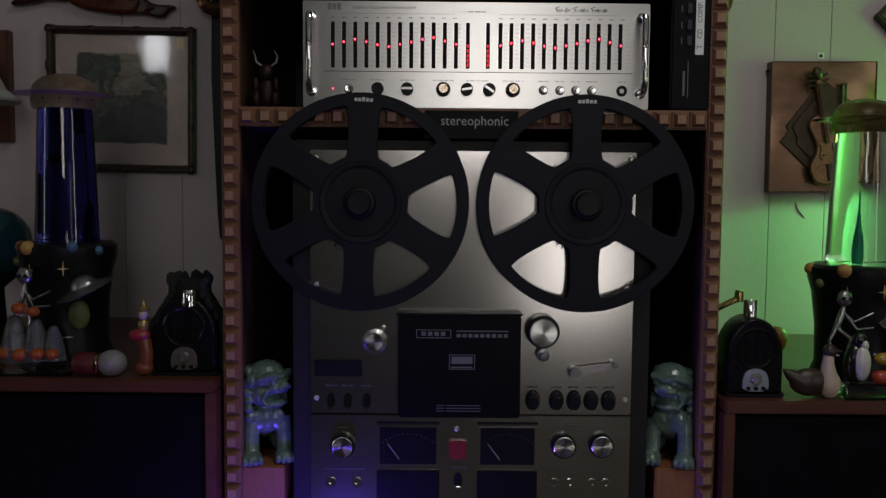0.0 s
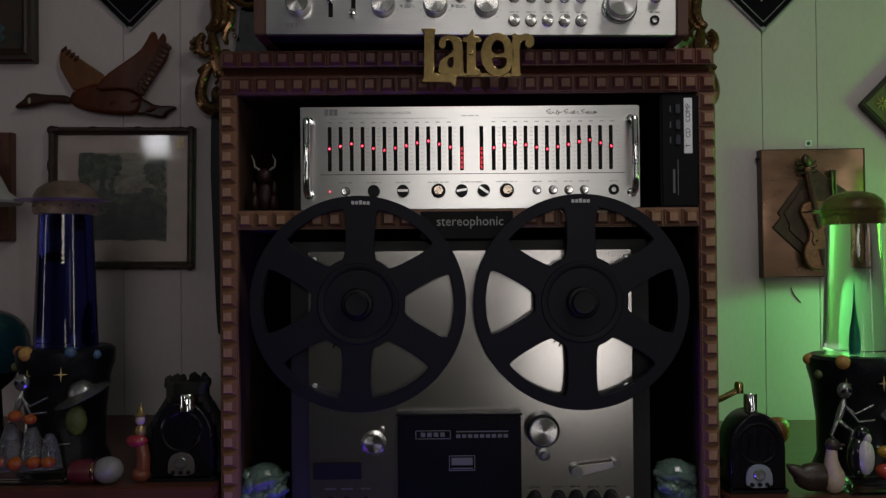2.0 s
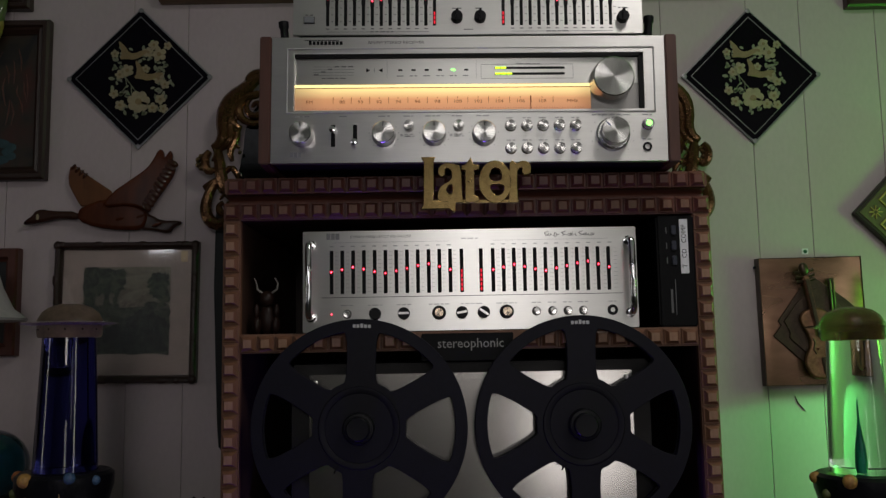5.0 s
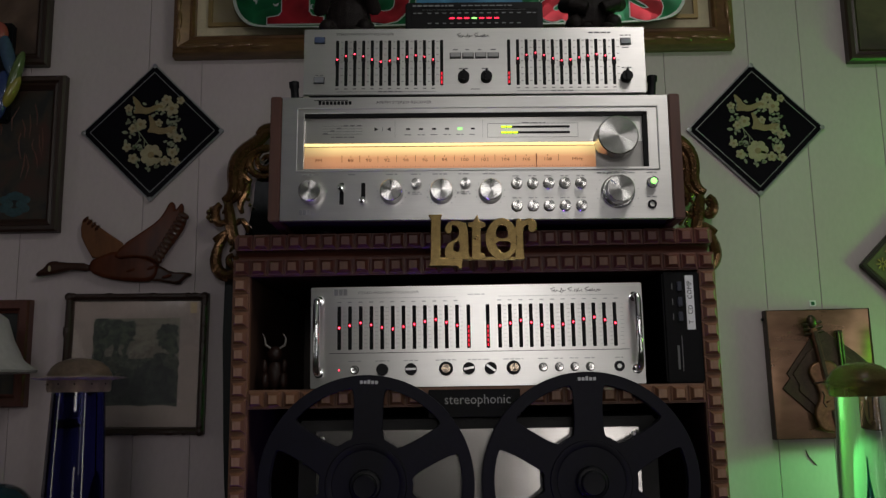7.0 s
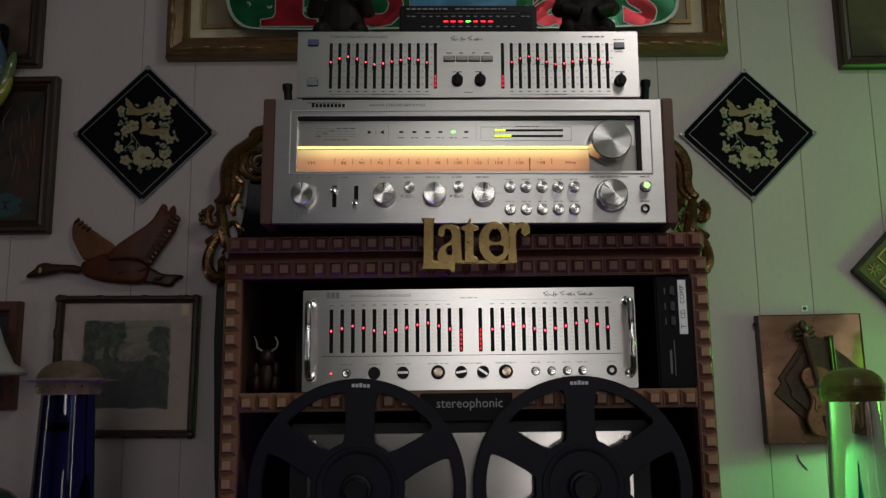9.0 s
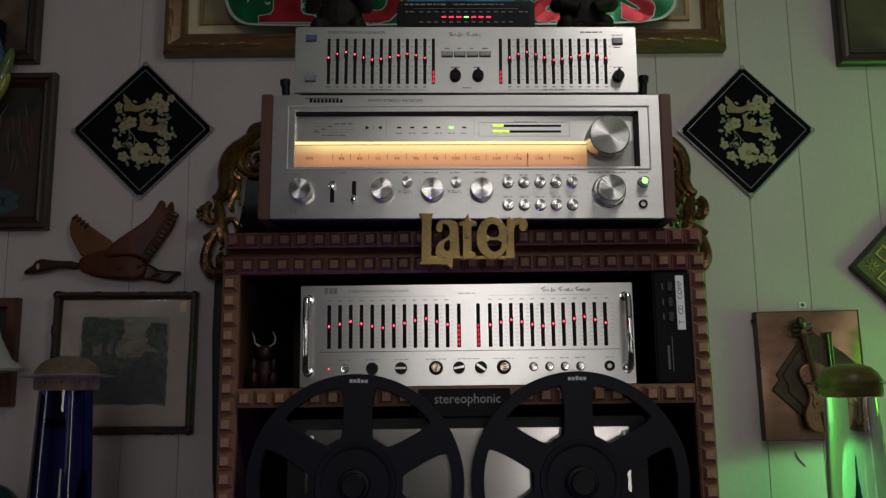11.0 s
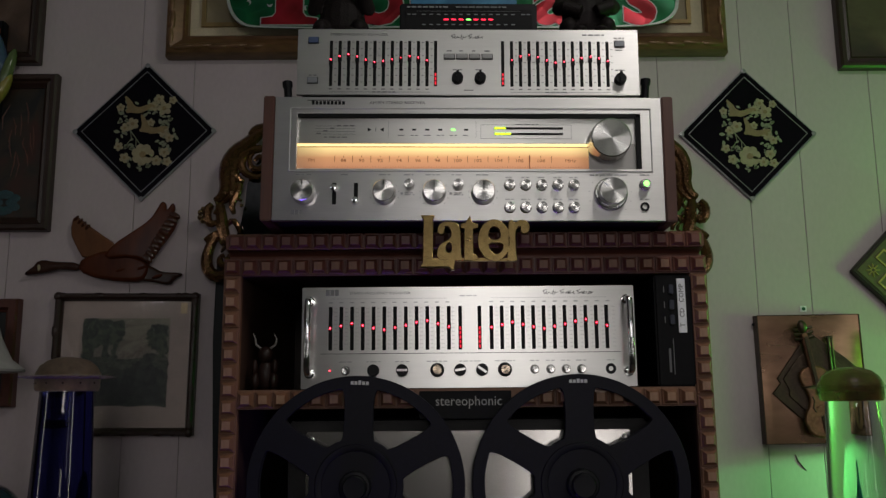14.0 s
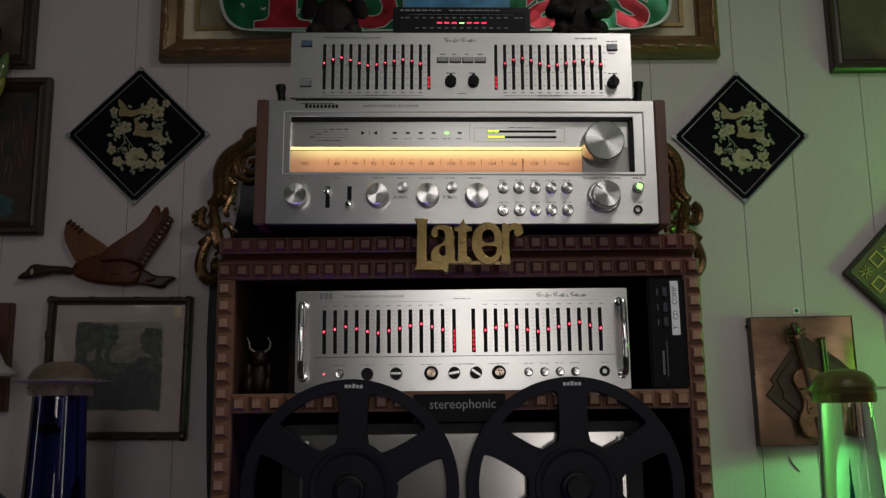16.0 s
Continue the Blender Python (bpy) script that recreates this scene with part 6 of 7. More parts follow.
def gilt_mirror():
    m = thing("gilt_mirror", "scroll-framed gilt mirror leaning on the wall", "mirror", pose(0.0310, 1.525, 1.5070))
    glass = smooth_line([(-0.375, 0.01), (-0.405, 0.06), (-0.385, 0.13), (-0.380, 0.20), (-0.335, 0.262), (-0.2, 0.30), (0.2, 0.30), (0.335, 0.262), (0.38, 0.20), (0.385, 0.13), (0.405, 0.06), (0.375, 0.01)], 1)
    part("glass", plate("glass", [glass], 0.004, stuff("mirror_glass", (0.16, 0.16, 0.18), 0.05, 1, 0.3, 12, 0.0)), None, m, "mirror glass")
    for s in (-1, 1):
        def strip(pts, rad, name="scroll"):
            pts = smooth_line(pts, 1, False)
            n = len(pts)
            rr = [1.28 * rad * (0.55 + 0.6 * math.sin(math.pi * min(1, (i + 1) / n))) for i in range(n)]
            part(name, tube([(s * x * (1.011 if s < 0 else 0.965), -0.012 - 0.4 * q, z) for (x, z), q in zip(pts, rr)], rr, 9), GOLD, m)
        strip([(-0.3500, 0.284), (-0.3690, 0.279), (-0.3940, 0.256), (-0.4150, 0.242), (-0.4300, 0.221), (-0.4340, 0.196), (-0.4320, 0.172), (-0.4400, 0.154), (-0.4530, 0.147)], 0.0095)
        strip([(-0.3670, 0.246), (-0.3930, 0.243), (-0.4120, 0.230), (-0.4210, 0.211), (-0.4220, 0.190), (-0.4190, 0.169), (-0.4270, 0.153), (-0.4430, 0.143)], 0.0070)
        strip([(-0.3300, 0.286), (-0.3620, 0.287), (-0.3780, 0.283), (-0.3870, 0.272), (-0.3820, 0.261)], 0.0070)
        strip([(-0.3580, 0.250), (-0.3830, 0.247), (-0.4000, 0.235), (-0.4060, 0.217), (-0.3980, 0.200), (-0.3780, 0.191), (-0.3590, 0.197)], 0.0055)
        strip([(-0.4190, 0.215), (-0.4200, 0.199), (-0.4110, 0.187), (-0.3990, 0.183)], 0.0060)
        strip([(-0.325, 0.285), (-0.30, 0.296), (-0.2, 0.312), (-0.08, 0.318), (0.0, 0.322)], 0.013)
        strip([(-0.4590, 0.141), (-0.4680, 0.130), (-0.4670, 0.112), (-0.4590, 0.102), (-0.4490, 0.108)], 0.0060)
        strip([(-0.4440, 0.142), (-0.4390, 0.115), (-0.4360, 0.091), (-0.4270, 0.067), (-0.4110, 0.048)], 0.0080)
        strip([(-0.4690, 0.072), (-0.4510, 0.083), (-0.4400, 0.091)], 0.0050)
        strip([(-0.4430, 0.088), (-0.4580, 0.066), (-0.4650, 0.042), (-0.4640, 0.024), (-0.4550, 0.010), (-0.4400, 0.004), (-0.4250, 0.011), (-0.4170, 0.030), (-0.4210, 0.047)], 0.0080)
        strip(spiral(-0.4300, 0.034, 0.012, 0.004, 100, 1.0), 0.0050)
        strip([(-0.4200, 0.059), (-0.4100, 0.067), (-0.4070, 0.080)], 0.0050)
        strip([(-0.4300, 0.100), (-0.4180, 0.112), (-0.4080, 0.100), (-0.4040, 0.086)], 0.0040)
        strip([(-0.4120, 0.050), (-0.4000, 0.020), (-0.3950, -0.05)], 0.0090)
        strip(spiral(-0.372, 0.222, 0.020, 0.006, 120, 1.15), 0.0045)
        strip([(-0.4060, 0.180), (-0.4100, 0.160), (-0.4220, 0.140), (-0.4160, 0.122)], 0.0050)
        for q in range(10):
            part("bead", blob((s * (-0.392 - 0.0022 * q + 0.0003 * q * q), -0.017, 0.232 - 0.0105 * q), (0.0038, 0.004, 0.0038), seg=8), GILT_TIP, m)
        for q in range(12):
            t = q / 11
            ox, oz = -0.352 - 0.074 * t ** 0.85, 0.288 - 0.072 * t ** 1.5
            part("acanthus_leaf", blob((s * ox * (1.011 if s < 0 else 0.965), -0.016 - 0.004 * (q % 2), oz), (0.0030, 0.004, 0.0075), seg=8, turn=Matrix.Rotation(radians(s * (60 - 60 * t + (18 if q % 2 else -18))), 4, "Y")), GILT_TIP, m)
        for q in range(8):
            part("acanthus_leaf", blob((s * (-0.432 + 0.0022 * q - 0.004 * math.sin(q * 1.3)), -0.018, 0.140 - 0.012 * q), (0.0035, 0.005, 0.0085), seg=8, turn=Matrix.Rotation(radians(s * (35 if q % 2 else -30)), 4, "Y")), GILT_TIP, m)
        r = random.Random(9)
        for q in range(7):
            a = 2 * math.pi * q / 7
            part("rosette", blob((s * (-0.457 + 0.008 * math.cos(a)), -0.014, 0.121 + 0.011 * math.sin(a)), (0.0055, 0.006, 0.0055), seg=8), GILT_TIP, m)
    part("bottom_rail", box(-0.40, 0.40, -0.020, 0, -0.055, 0.012, 0.006), GOLD, m)


gilt_mirror()


# ---- long dark board hanging behind the cabinet ----
def hanging_board():
    b = thing("hanging_board", "long dark round-ended board hanging behind the cabinet", "board", pose(-0.330, WALL, 1.10))
    edge = [(-0.076, 0.440), (-0.078, 0.300), (-0.073, 0.150), (-0.069, 0.050), (-0.066, 0.012), (-0.056, 0.000), (0.030, 0.000), (0.040, 0.012), (0.043, 0.050), (0.047, 0.150), (0.052, 0.300), (0.050, 0.440)]
    part("plank", plate("plank", [edge], 0.012, stuff("dark_board", (0.016, 0.018, 0.020), 0.45, 0, 0.35, 14, 0.2, (1, 1, 0.2), spec=0.25), 0.003), None, b)


hanging_board()


# ---- space lamps on the consoles ----
SILVER = stuff("silver_resin", (0.34, 0.34, 0.35), 0.24, 0.85, 0.35, 90, 0.4)
SPACE = stuff("black_space_resin", (0.006, 0.006, 0.009), 0.35, 0, 0.5, 40, 0.5, spec=0.2)
CAPMAT = stuff("smoky_beige_plastic", (0.50, 0.40, 0.31), 0.30, 0, 0.45, 24, 0.25)
CAPMAT.node_tree.nodes["Principled BSDF"].inputs["Transmission Weight"].default_value = 0.88
CAPMAT.node_tree.nodes["Principled BSDF"].inputs["IOR"].default_value = 1.18
OLIVE_CAP = stuff("olive_plastic", (0.22, 0.16, 0.08), 0.26, 0, 0.45, 24, 0.25)
OLIVE_CAP.node_tree.nodes["Principled BSDF"].inputs["Transmission Weight"].default_value = 0.80
OLIVE_CAP.node_tree.nodes["Principled BSDF"].inputs["IOR"].default_value = 1.18
RIM = stuff("brim_plastic", (0.50, 0.43, 0.34), 0.25, 0, 0.3, 24, 0.1)
RIM.node_tree.nodes["Principled BSDF"].inputs["Transmission Weight"].default_value = 0.55
RIM.node_tree.nodes["Principled BSDF"].inputs["IOR"].default_value = 1.15
STAR = stuff("gold_star", (0.45, 0.34, 0.14), 0.4, 0.4, 0.2, 60)


def grey_visitor(bm, x, y, z, k, s, slot=0):
    """A thin-limbed little space figure, about 7 cm high at k = 1."""
    q = lambda a, b, c: (x + s * a * k, y + b * k, z + c * k)
    blob(q(0, -0.004, 0.062), (0.0085 * k, 0.007 * k, 0.0095 * k), bm, slot, 12)
    tube([q(0, -0.003, 0.054), q(-0.002, -0.003, 0.044), q(-0.008, -0.003, 0.028)], [0.0018 * k, 0.0044 * k, 0.0034 * k], 8, bm, slot)
    tube([q(-0.002, -0.004, 0.047), q(0.010, -0.007, 0.036), q(0.030, -0.008, 0.046)], [0.0019 * k, 0.0016 * k, 0.0014 * k], 7, bm, slot)
    tube([q(0.000, -0.004, 0.046), q(0.012, -0.010, 0.028), q(0.030, -0.010, 0.030)], [0.0019 * k, 0.0016 * k, 0.0014 * k], 7, bm, slot)
    tube([q(-0.008, -0.003, 0.029), q(-0.016, -0.006, 0.014), q(-0.012, -0.006, 0.000), q(-0.006, -0.009, -0.002)], [0.0028 * k, 0.0021 * k, 0.0016 * k, 0.0016 * k], 7, bm, slot)
    tube([q(-0.008, -0.003, 0.029), q(0.006, -0.008, 0.018), q(0.004, -0.006, 0.002), q(0.010, -0.009, 0.000)], [0.0028 * k, 0.0021 * k, 0.0016 * k, 0.0016 * k], 7, bm, slot)


def space_lamp(x, y, z, liquid, label, cap, brim_mat, yaw, fx, lift):
    slim = Matrix.Translation((0, 0, lift)) @ Matrix.Diagonal((0.94, 0.94, 0.955, 1))
    l = thing("space_lamp", label, "lamp", pose(x, y, z), "space lamps")
    part("base", lathe([(0, 0), (0.062, 0), (0.060, 0.012), (0.053, 0.030), (0.054, 0.080), (0.060, 0.130), (0.066, 0.150), (0.066, 0.166), (0.060, 0.1705), (0, 0.1705)], "z", 40, m=slim), SPACE, l, "black space-scene base")
    part("glass", lathe([(0, 0.1712), (0.0436, 0.1712), (0.0404, 0.26), (0.0363, 0.3545), (0, 0.3545)], "z", 64, m=slim), liquid, l, "tapering liquid-filled glass")
    c = part("cap", lathe([(0, 0.355), (0.0420, 0.355), (0.0440, 0.360), (0.0440, 0.3715), (0.0455, 0.3745), (0.0440, 0.3800), (0.0385, 0.3900), (0.029, 0.3975), (0.015, 0.4020), (0, 0.4030)], "z", 48, m=slim), cap, l, "smoky saucer-shaped cap")
    part("brim", lathe([(0.0456, 0.3715), (0.056, 0.3728), (0.0685, 0.3745), (0.056, 0.3766), (0.0456, 0.3775)], "z", 48, m=slim), brim_mat, c, "thin see-through brim")
    for i in range(12):
        a = 2 * math.pi * (i + 0.5) / 12
        part("rivet", blob(slim @ Vector((0.0442 * math.cos(a), 0.0442 * math.sin(a), 0.366)), (0.0013, 0.0013, 0.0013), seg=8), BLACK, c)
    cols = [stuff("planet_ochre", (0.40, 0.22, 0.06), 0.5, 0, 0.5, 50, 0.4), stuff("planet_blue", (0.05, 0.10, 0.20), 0.5, 0, 0.5, 50, 0.4), stuff("planet_rust", (0.28, 0.10, 0.03), 0.5, 0, 0.5, 50, 0.4), stuff("planet_olive", (0.10, 0.12, 0.04), 0.5, 0, 0.5, 50, 0.4)]
    if lift < 0:
        part("wax", lathe([(0, 0.172), (0.0055, 0.172), (0.0066, 0.186), (0.0056, 0.205), (0.0030, 0.226), (0.0013, 0.246), (0.0008, 0.268), (0, 0.276)], "z", 20, m=slim @ Matrix.Translation((-0.006, -0.012, 0))), stuff("teal_wax", (0.02, 0.30, 0.23), 0.3, 0, 0.3, 60, 0.1), l, "dark teal wax rising in a thin tip")
    for i, (a, zz, r) in enumerate(((-118, 0.160, 0.0105), (-62, 0.162, 0.0085), (-30, 0.156, 0.007), (-150, 0.140, 0.007), (-175, 0.158, 0.009))):
        t = radians(a + yaw)
        part("planet", blob((0.0605 * math.cos(t), 0.0605 * math.sin(t), zz * 0.955 + lift + 0.005), (0.9 * r, 0.9 * r, 0.9 * r), seg=14), cols[(0, 1, 1, 3, 2)[i] if lift == 0 else i % 4], l)
    for a, zz, r in ((-115, 0.136, 0.0065), (-72, 0.138, 0.0085), (-40, 0.120, 0.005)):
        t = radians(a + yaw)
        me = plate("star", [[(r * (1 if q % 2 == 0 else 0.16) * math.cos(math.pi * q / 4), r * (1.2 if q % 4 == 2 else 1) * (1 if q % 2 == 0 else 0.16) * math.sin(math.pi * q / 4)) for q in range(8)]], 0.0015, STAR)
        part("star", me, None, l, at=pose(0.0595 * math.cos(t), 0.0595 * math.sin(t) - 0.002, zz * 0.955 + lift, 0, 0, a + yaw + 90))
    sa = part("saucer", lathe([(0, -0.004), (0.012, -0.003), (0.034, 0.0), (0.037, 0.0015), (0.026, 0.004), (0.017, 0.008), (0.0145, 0.014), (0.009, 0.019), (0, 0.0205)], "z", 28), SILVER, l, "silver flying saucer", at=pose(0.046, -0.056, 0.104, 12, -22, 0) if yaw == 0 else pose(0.040, -0.060, 0.100, 12, -30, 20))
    bm = bmesh.new()
    grey_visitor(bm, fx, -0.062, 0.052, 1.15, 1)
    for k in (-1, 1):
        blob((fx + k * 0.0042, -0.0735, 0.124), (0.0034, 0.0022, 0.0024), bm, 1, 8, Matrix.Rotation(radians(k * 30), 4, "Y"))
    part("space_figure", bm, [SILVER, SPACE], l, "thin silver space figure", smooth=60)
    part("comet", tube([(-0.004, -0.059, 0.050), (0.012, -0.062, 0.043), (0.030, -0.058, 0.044)], [0.0028, 0.0022, 0.0008], 8), SILVER, l)
    part("green_rock", blob((0.034, -0.050, 0.072), (0.014, 0.010, 0.020), seg=12), cols[3], l)
    return l


BLUE_LIQUID = clear("blue_liquid_glass", (0.035, 0.04, 0.24), 0.0, 1.45)
CLEAR_LIQUID = clear("clear_liquid_glass", (0.62, 0.74, 0.67), 0.0, 1.48)
SMOKED_BRIM = clear("smoked_brim_plastic", (0.62, 0.55, 0.47), 0.10, 1.12)
space_lamp(-0.4965, 1.137, 0.966, BLUE_LIQUID, "space-themed lamp with dark blue liquid column", CAPMAT, RIM, 0, -0.027, 0.0)
space_lamp(0.5690, 1.143, 0.945, CLEAR_LIQUID, "space-themed lamp with clear liquid column and teal wax", OLIVE_CAP, SMOKED_BRIM, -12, -0.047, -0.001)


# ---- cathedral radios ----


def cathedral(x, y, z, w, h, badge, label, knit):
    r = thing("cathedral_radio", label, "radio", pose(x, y, z), "cathedral radios")
    arch = [(-w, 0), (-w, h * 0.55)] + [(w * math.cos(radians(180 - 15 * i)), h * 0.55 + h * 0.45 * math.sin(radians(180 - 15 * i))) for i in range(1, 12)] + [(w, h * 0.55), (w, 0)]
    body = plate("body", [arch], 0.050, GLOSS, 0.003)
    part("body", body, None, r, at=(0, 0.025, 0))
    part("foot", box(-w - 0.003, w + 0.003, -0.027, 0.027, 0, 0.007, 0.002), BLACK, r)
    part("cap_tube", lathe([(0, 0.006), (0.0105, 0.006), (0.0105, 0.026), (0.0098, 0.027), (0, 0.027)], "z", 24), CHROME, r, "chrome tube on top", at=(0.006, -0.020, h - 0.018)) if knit else part("cap_tube", lathe([(0, h - 0.004), (0.0085, h - 0.004), (0.0085, h + 0.020), (0.0078, h + 0.021), (0, h + 0.021)], "z", 24), CHROME, r, "chrome tube on top")
    bm = plate("badge", [smooth_line([(-0.0165, 0.008), (0.0165, 0.008), (0.0165, 0.024), (0.012, 0.034), (0, 0.038), (-0.012, 0.034), (-0.0165, 0.024)], 1)], 0.003, badge, 0.0005)
    b = part("badge", bm, None, r, "arched metal dial plate", at=(0, -0.025, 0))
    part("dial", lathe([(0, -0.003), (0.006, -0.003), (0.0075, -0.001), (0.0075, 0.001)], "y", 20), SILVER, b, at=(0, -0.003, 0.0245))
    for q in (-1, 0, 1):
        part("knob", lathe([(0, -0.003), (0.0024, -0.003), (0.0026, 0.001)], "y", 14), BLACK, b, at=(q * 0.0095, -0.003, 0.0125))
    for q in (-1, 0, 1):
        part("grille_bar", tube([(q * 0.012, -0.0245, 0.045), (q * 0.012, -0.0245, h * 0.86 - abs(q) * 0.012)], 0.0014, 8), GLOSS, r)
    part("grille_ring", lathe([(0.022, 0.0), (0.0245, -0.0012), (0.027, 0.0)], "y", 28), GLOSS, r, at=(0, -0.025, h * 0.62))
    if knit:
        km = bmesh.new()
        rr = random.Random(2)
        for i in range(760):
            a, t = rr.uniform(-0.15 * math.pi, 1.15 * math.pi), rr.random()
            wide = 0.049 if t < 0.45 else (0.049 - 0.078 * (t - 0.45) if t < 0.80 else (0.0217 if t < 0.93 else 0.0245))
            u, v, q = wide * math.cos(a), 0.004 + 0.032 * math.sin(a), 0.008 + t * (h + 0.016)
            bmesh.ops.create_icosphere(km, subdivisions=1, radius=1, matrix=Matrix.Translation((u, v, q)) @ Matrix.Diagonal((0.0046, 0.0046, 0.0060, 1)))
        lathe([(0, 0.008), (0.049, 0.008), (0.045, h * 0.65), (0.034, h * 0.86), (0.021, h + 0.002), (0.021, h + 0.018), (0, h + 0.020)], "z", 24, km, Matrix.Translation((0, 0.014, 0)) @ Matrix.Diagonal((1, 0.5, 1, 1)))
        part("knitted_cover", km, stuff("black_wool", (0.010, 0.009, 0.009), 0.95, 0, 0.4, 90, 0.8), r, "fuzzy black knitted cover")
    return r


cathedral(0.4005, 1.075, 0.945, 0.0345, 0.1000, stuff("blue_grey_plate", (0.30, 0.33, 0.42), 0.4, 0.5), "small black cathedral radio with silver dial plate", False)
cathedral(-0.3180, 1.080, 0.966, 0.0385, 0.1000, stuff("dull_plate", (0.12, 0.10, 0.10), 0.4, 0.4), "black cathedral radio under a fuzzy black cover", True)
arm = thing("brass_ornament", "small brass swing-armed ornament behind the radio", "ornament", pose(0.411, 1.185, 0.945))
part("rod", tube([(-0.045, 0, 0.070), (-0.020, 0, 0.092), (0.008, 0, 0.106), (0.016, 0, 0.110)], [0.004, 0.0042, 0.0045, 0.006], 10), BRASS, arm)
part("stand", lathe([(0, 0), (0.022, 0), (0.020, 0.006), (0.004, 0.010), (0.004, 0.080), (0, 0.080)], "z", 20), BLACK, arm, at=(-0.035, 0, 0))
part("nib", lathe([(0, 0.104), (0.0062, 0.104), (0.0066, 0.116), (0.0050, 0.120), (0, 0.120)], "z", 16), BRASS, arm, at=(0.014, 0, 0))

# ---- glass ornaments and little figures ----
CRYSTAL = clear("crystal_glass", (0.93, 0.96, 0.95), 0.02, 1.5)


def ghost_ornament():
    o = thing("glass_ornament", "clear glass ghosts and orange pumpkins on glass base", "ornament", pose(-0.5060, 1.052, 0.966))
    part("glass_base", box(-0.052, 0.052, -0.013, 0.013, 0, 0.020, 0.006), CRYSTAL, o, "clear glass block")
    orange = stuff("orange_glass", (0.26, 0.060, 0.012), 0.2, 0, 0.3, 60, 0.2)
    ghost = stuff("milky_glass", (0.40, 0.40, 0.46), 0.08, 0, 0.5, 60, 0.3)
    ghost.node_tree.nodes["Principled BSDF"].inputs["Transmission Weight"].default_value = 0.85
    for x, h, w in ((-0.022, 0.075, 0.018), (0.004, 0.070, 0.017), (0.026, 0.062, 0.015)):
        part("ghost", lathe([(0, 0.020), (w, 0.020), (w * 0.9, h * 0.5), (w * 0.62, h * 0.82), (w * 0.3, h), (0, h * 1.02)], "z", 20), ghost, o, at=(x, 0, 0))
    for x, z, r in ((-0.030, 0.030, 0.010), (-0.012, 0.028, 0.011), (0.010, 0.029, 0.010), (0.028, 0.029, 0.009), (-0.012, 0.086, 0.009), (0.006, 0.082, 0.008)):
        pm = blob((0, 0, 0), (1, 1, 0.8), seg=28)
        for vert in pm.verts:
            a = math.atan2(vert.co.y, vert.co.x)
            vert.co = Vector((x, -0.010, z)) + vert.co * r * (0.92 + 0.08 * abs(math.cos(3.5 * a)))
        part("pumpkin", pm, orange, o, "orange glass pumpkin", smooth=60)


ghost_ornament()


def penguin_ornament():
    o = thing("penguin_ornament", "black and white penguin on a clear glass block", "ornament", pose(0.5390, 1.050, 0.945))
    part("glass_block", box(-0.032, 0.046, -0.015, 0.015, 0, 0.019, 0.004), CRYSTAL, o, "clear glass block")
    bm = bmesh.new()
    blob((-0.012, 0.003, 0.044), (0.014, 0.013, 0.026), bm, 0)
    blob((-0.008, 0.002, 0.074), (0.009, 0.009, 0.010), bm, 0, 12)
    blob((-0.007, -0.006, 0.045), (0.0105, 0.008, 0.022), bm, 1)
    blob((-0.004, -0.004, 0.068), (0.005, 0.006, 0.007), bm, 1, 10)
    part("penguin", bm, [stuff("penguin_black", (0.010, 0.010, 0.012), 0.18, coat=0.4), stuff("penguin_white", (0.55, 0.52, 0.50), 0.25, coat=0.4)], o, smooth=60)
    pb = bmesh.new()
    blob((0.020, 0, 0.027), (0.012, 0.010, 0.009), pb)
    blob((0.034, 0.002, 0.029), (0.010, 0.009, 0.010), pb)
    part("red_lump", pb, stuff("red_glass", (0.35, 0.05, 0.03), 0.2), o, smooth=60)
    part("gold_lump", blob((0.024, 0.002, 0.050), (0.013, 0.009, 0.008), seg=14), stuff("amber_glass", (0.35, 0.20, 0.04), 0.2), o)


penguin_ornament()


def goose_figurine():
    bm = bmesh.new()
    blob((-0.008, 0, 0.020), (0.026, 0.013, 0.018), bm, 0)
    tube([(-0.020, 0, 0.022), (-0.034, 0, 0.030), (-0.042, 0, 0.036)], [0.012, 0.007, 0.001], 10, bm, 0)
    blob((0.016, -0.003, 0.018), (0.014, 0.012, 0.018), bm, 1)
    tube([(0.015, -0.003, 0.024), (0.013, -0.003, 0.042), (0.014, -0.003, 0.056)], [0.012, 0.008, 0.006], 12, bm, 1)
    blob((0.015, -0.003, 0.060), (0.009, 0.008, 0.009), bm, 0, 12)
    tube([(0.020, -0.003, 0.060), (0.030, -0.004, 0.060)], [0.004, 0.001], 8, bm, 0)
    whole("goose_figurine", bm, [stuff("goose_brown", (0.035, 0.022, 0.018), 0.4, 0, 0.4, 60, 0.3), stuff("goose_cream", (0.48, 0.38, 0.30), 0.4, 0, 0.15, 60, 0.2)], "brown and cream ceramic goose on the console", "figurine", pose(0.4780, 1.052, 0.945), smooth=60)


goose_figurine()
whole("orange_globe", lathe([(0, 0), (0.010, 0), (0.006, 0.012), (0.004, 0.020), (0.009, 0.026), (0.015, 0.034), (0.0175, 0.044), (0.015, 0.055), (0.009, 0.061), (0, 0.063)], "z", 24), stuff("orange_ceramic", (0.22, 0.075, 0.02), 0.45, 0, 0.4, 40, 0.2), "dull orange globe on a foot behind the lamp", "ornament", pose(0.4950, 1.225, 0.945))


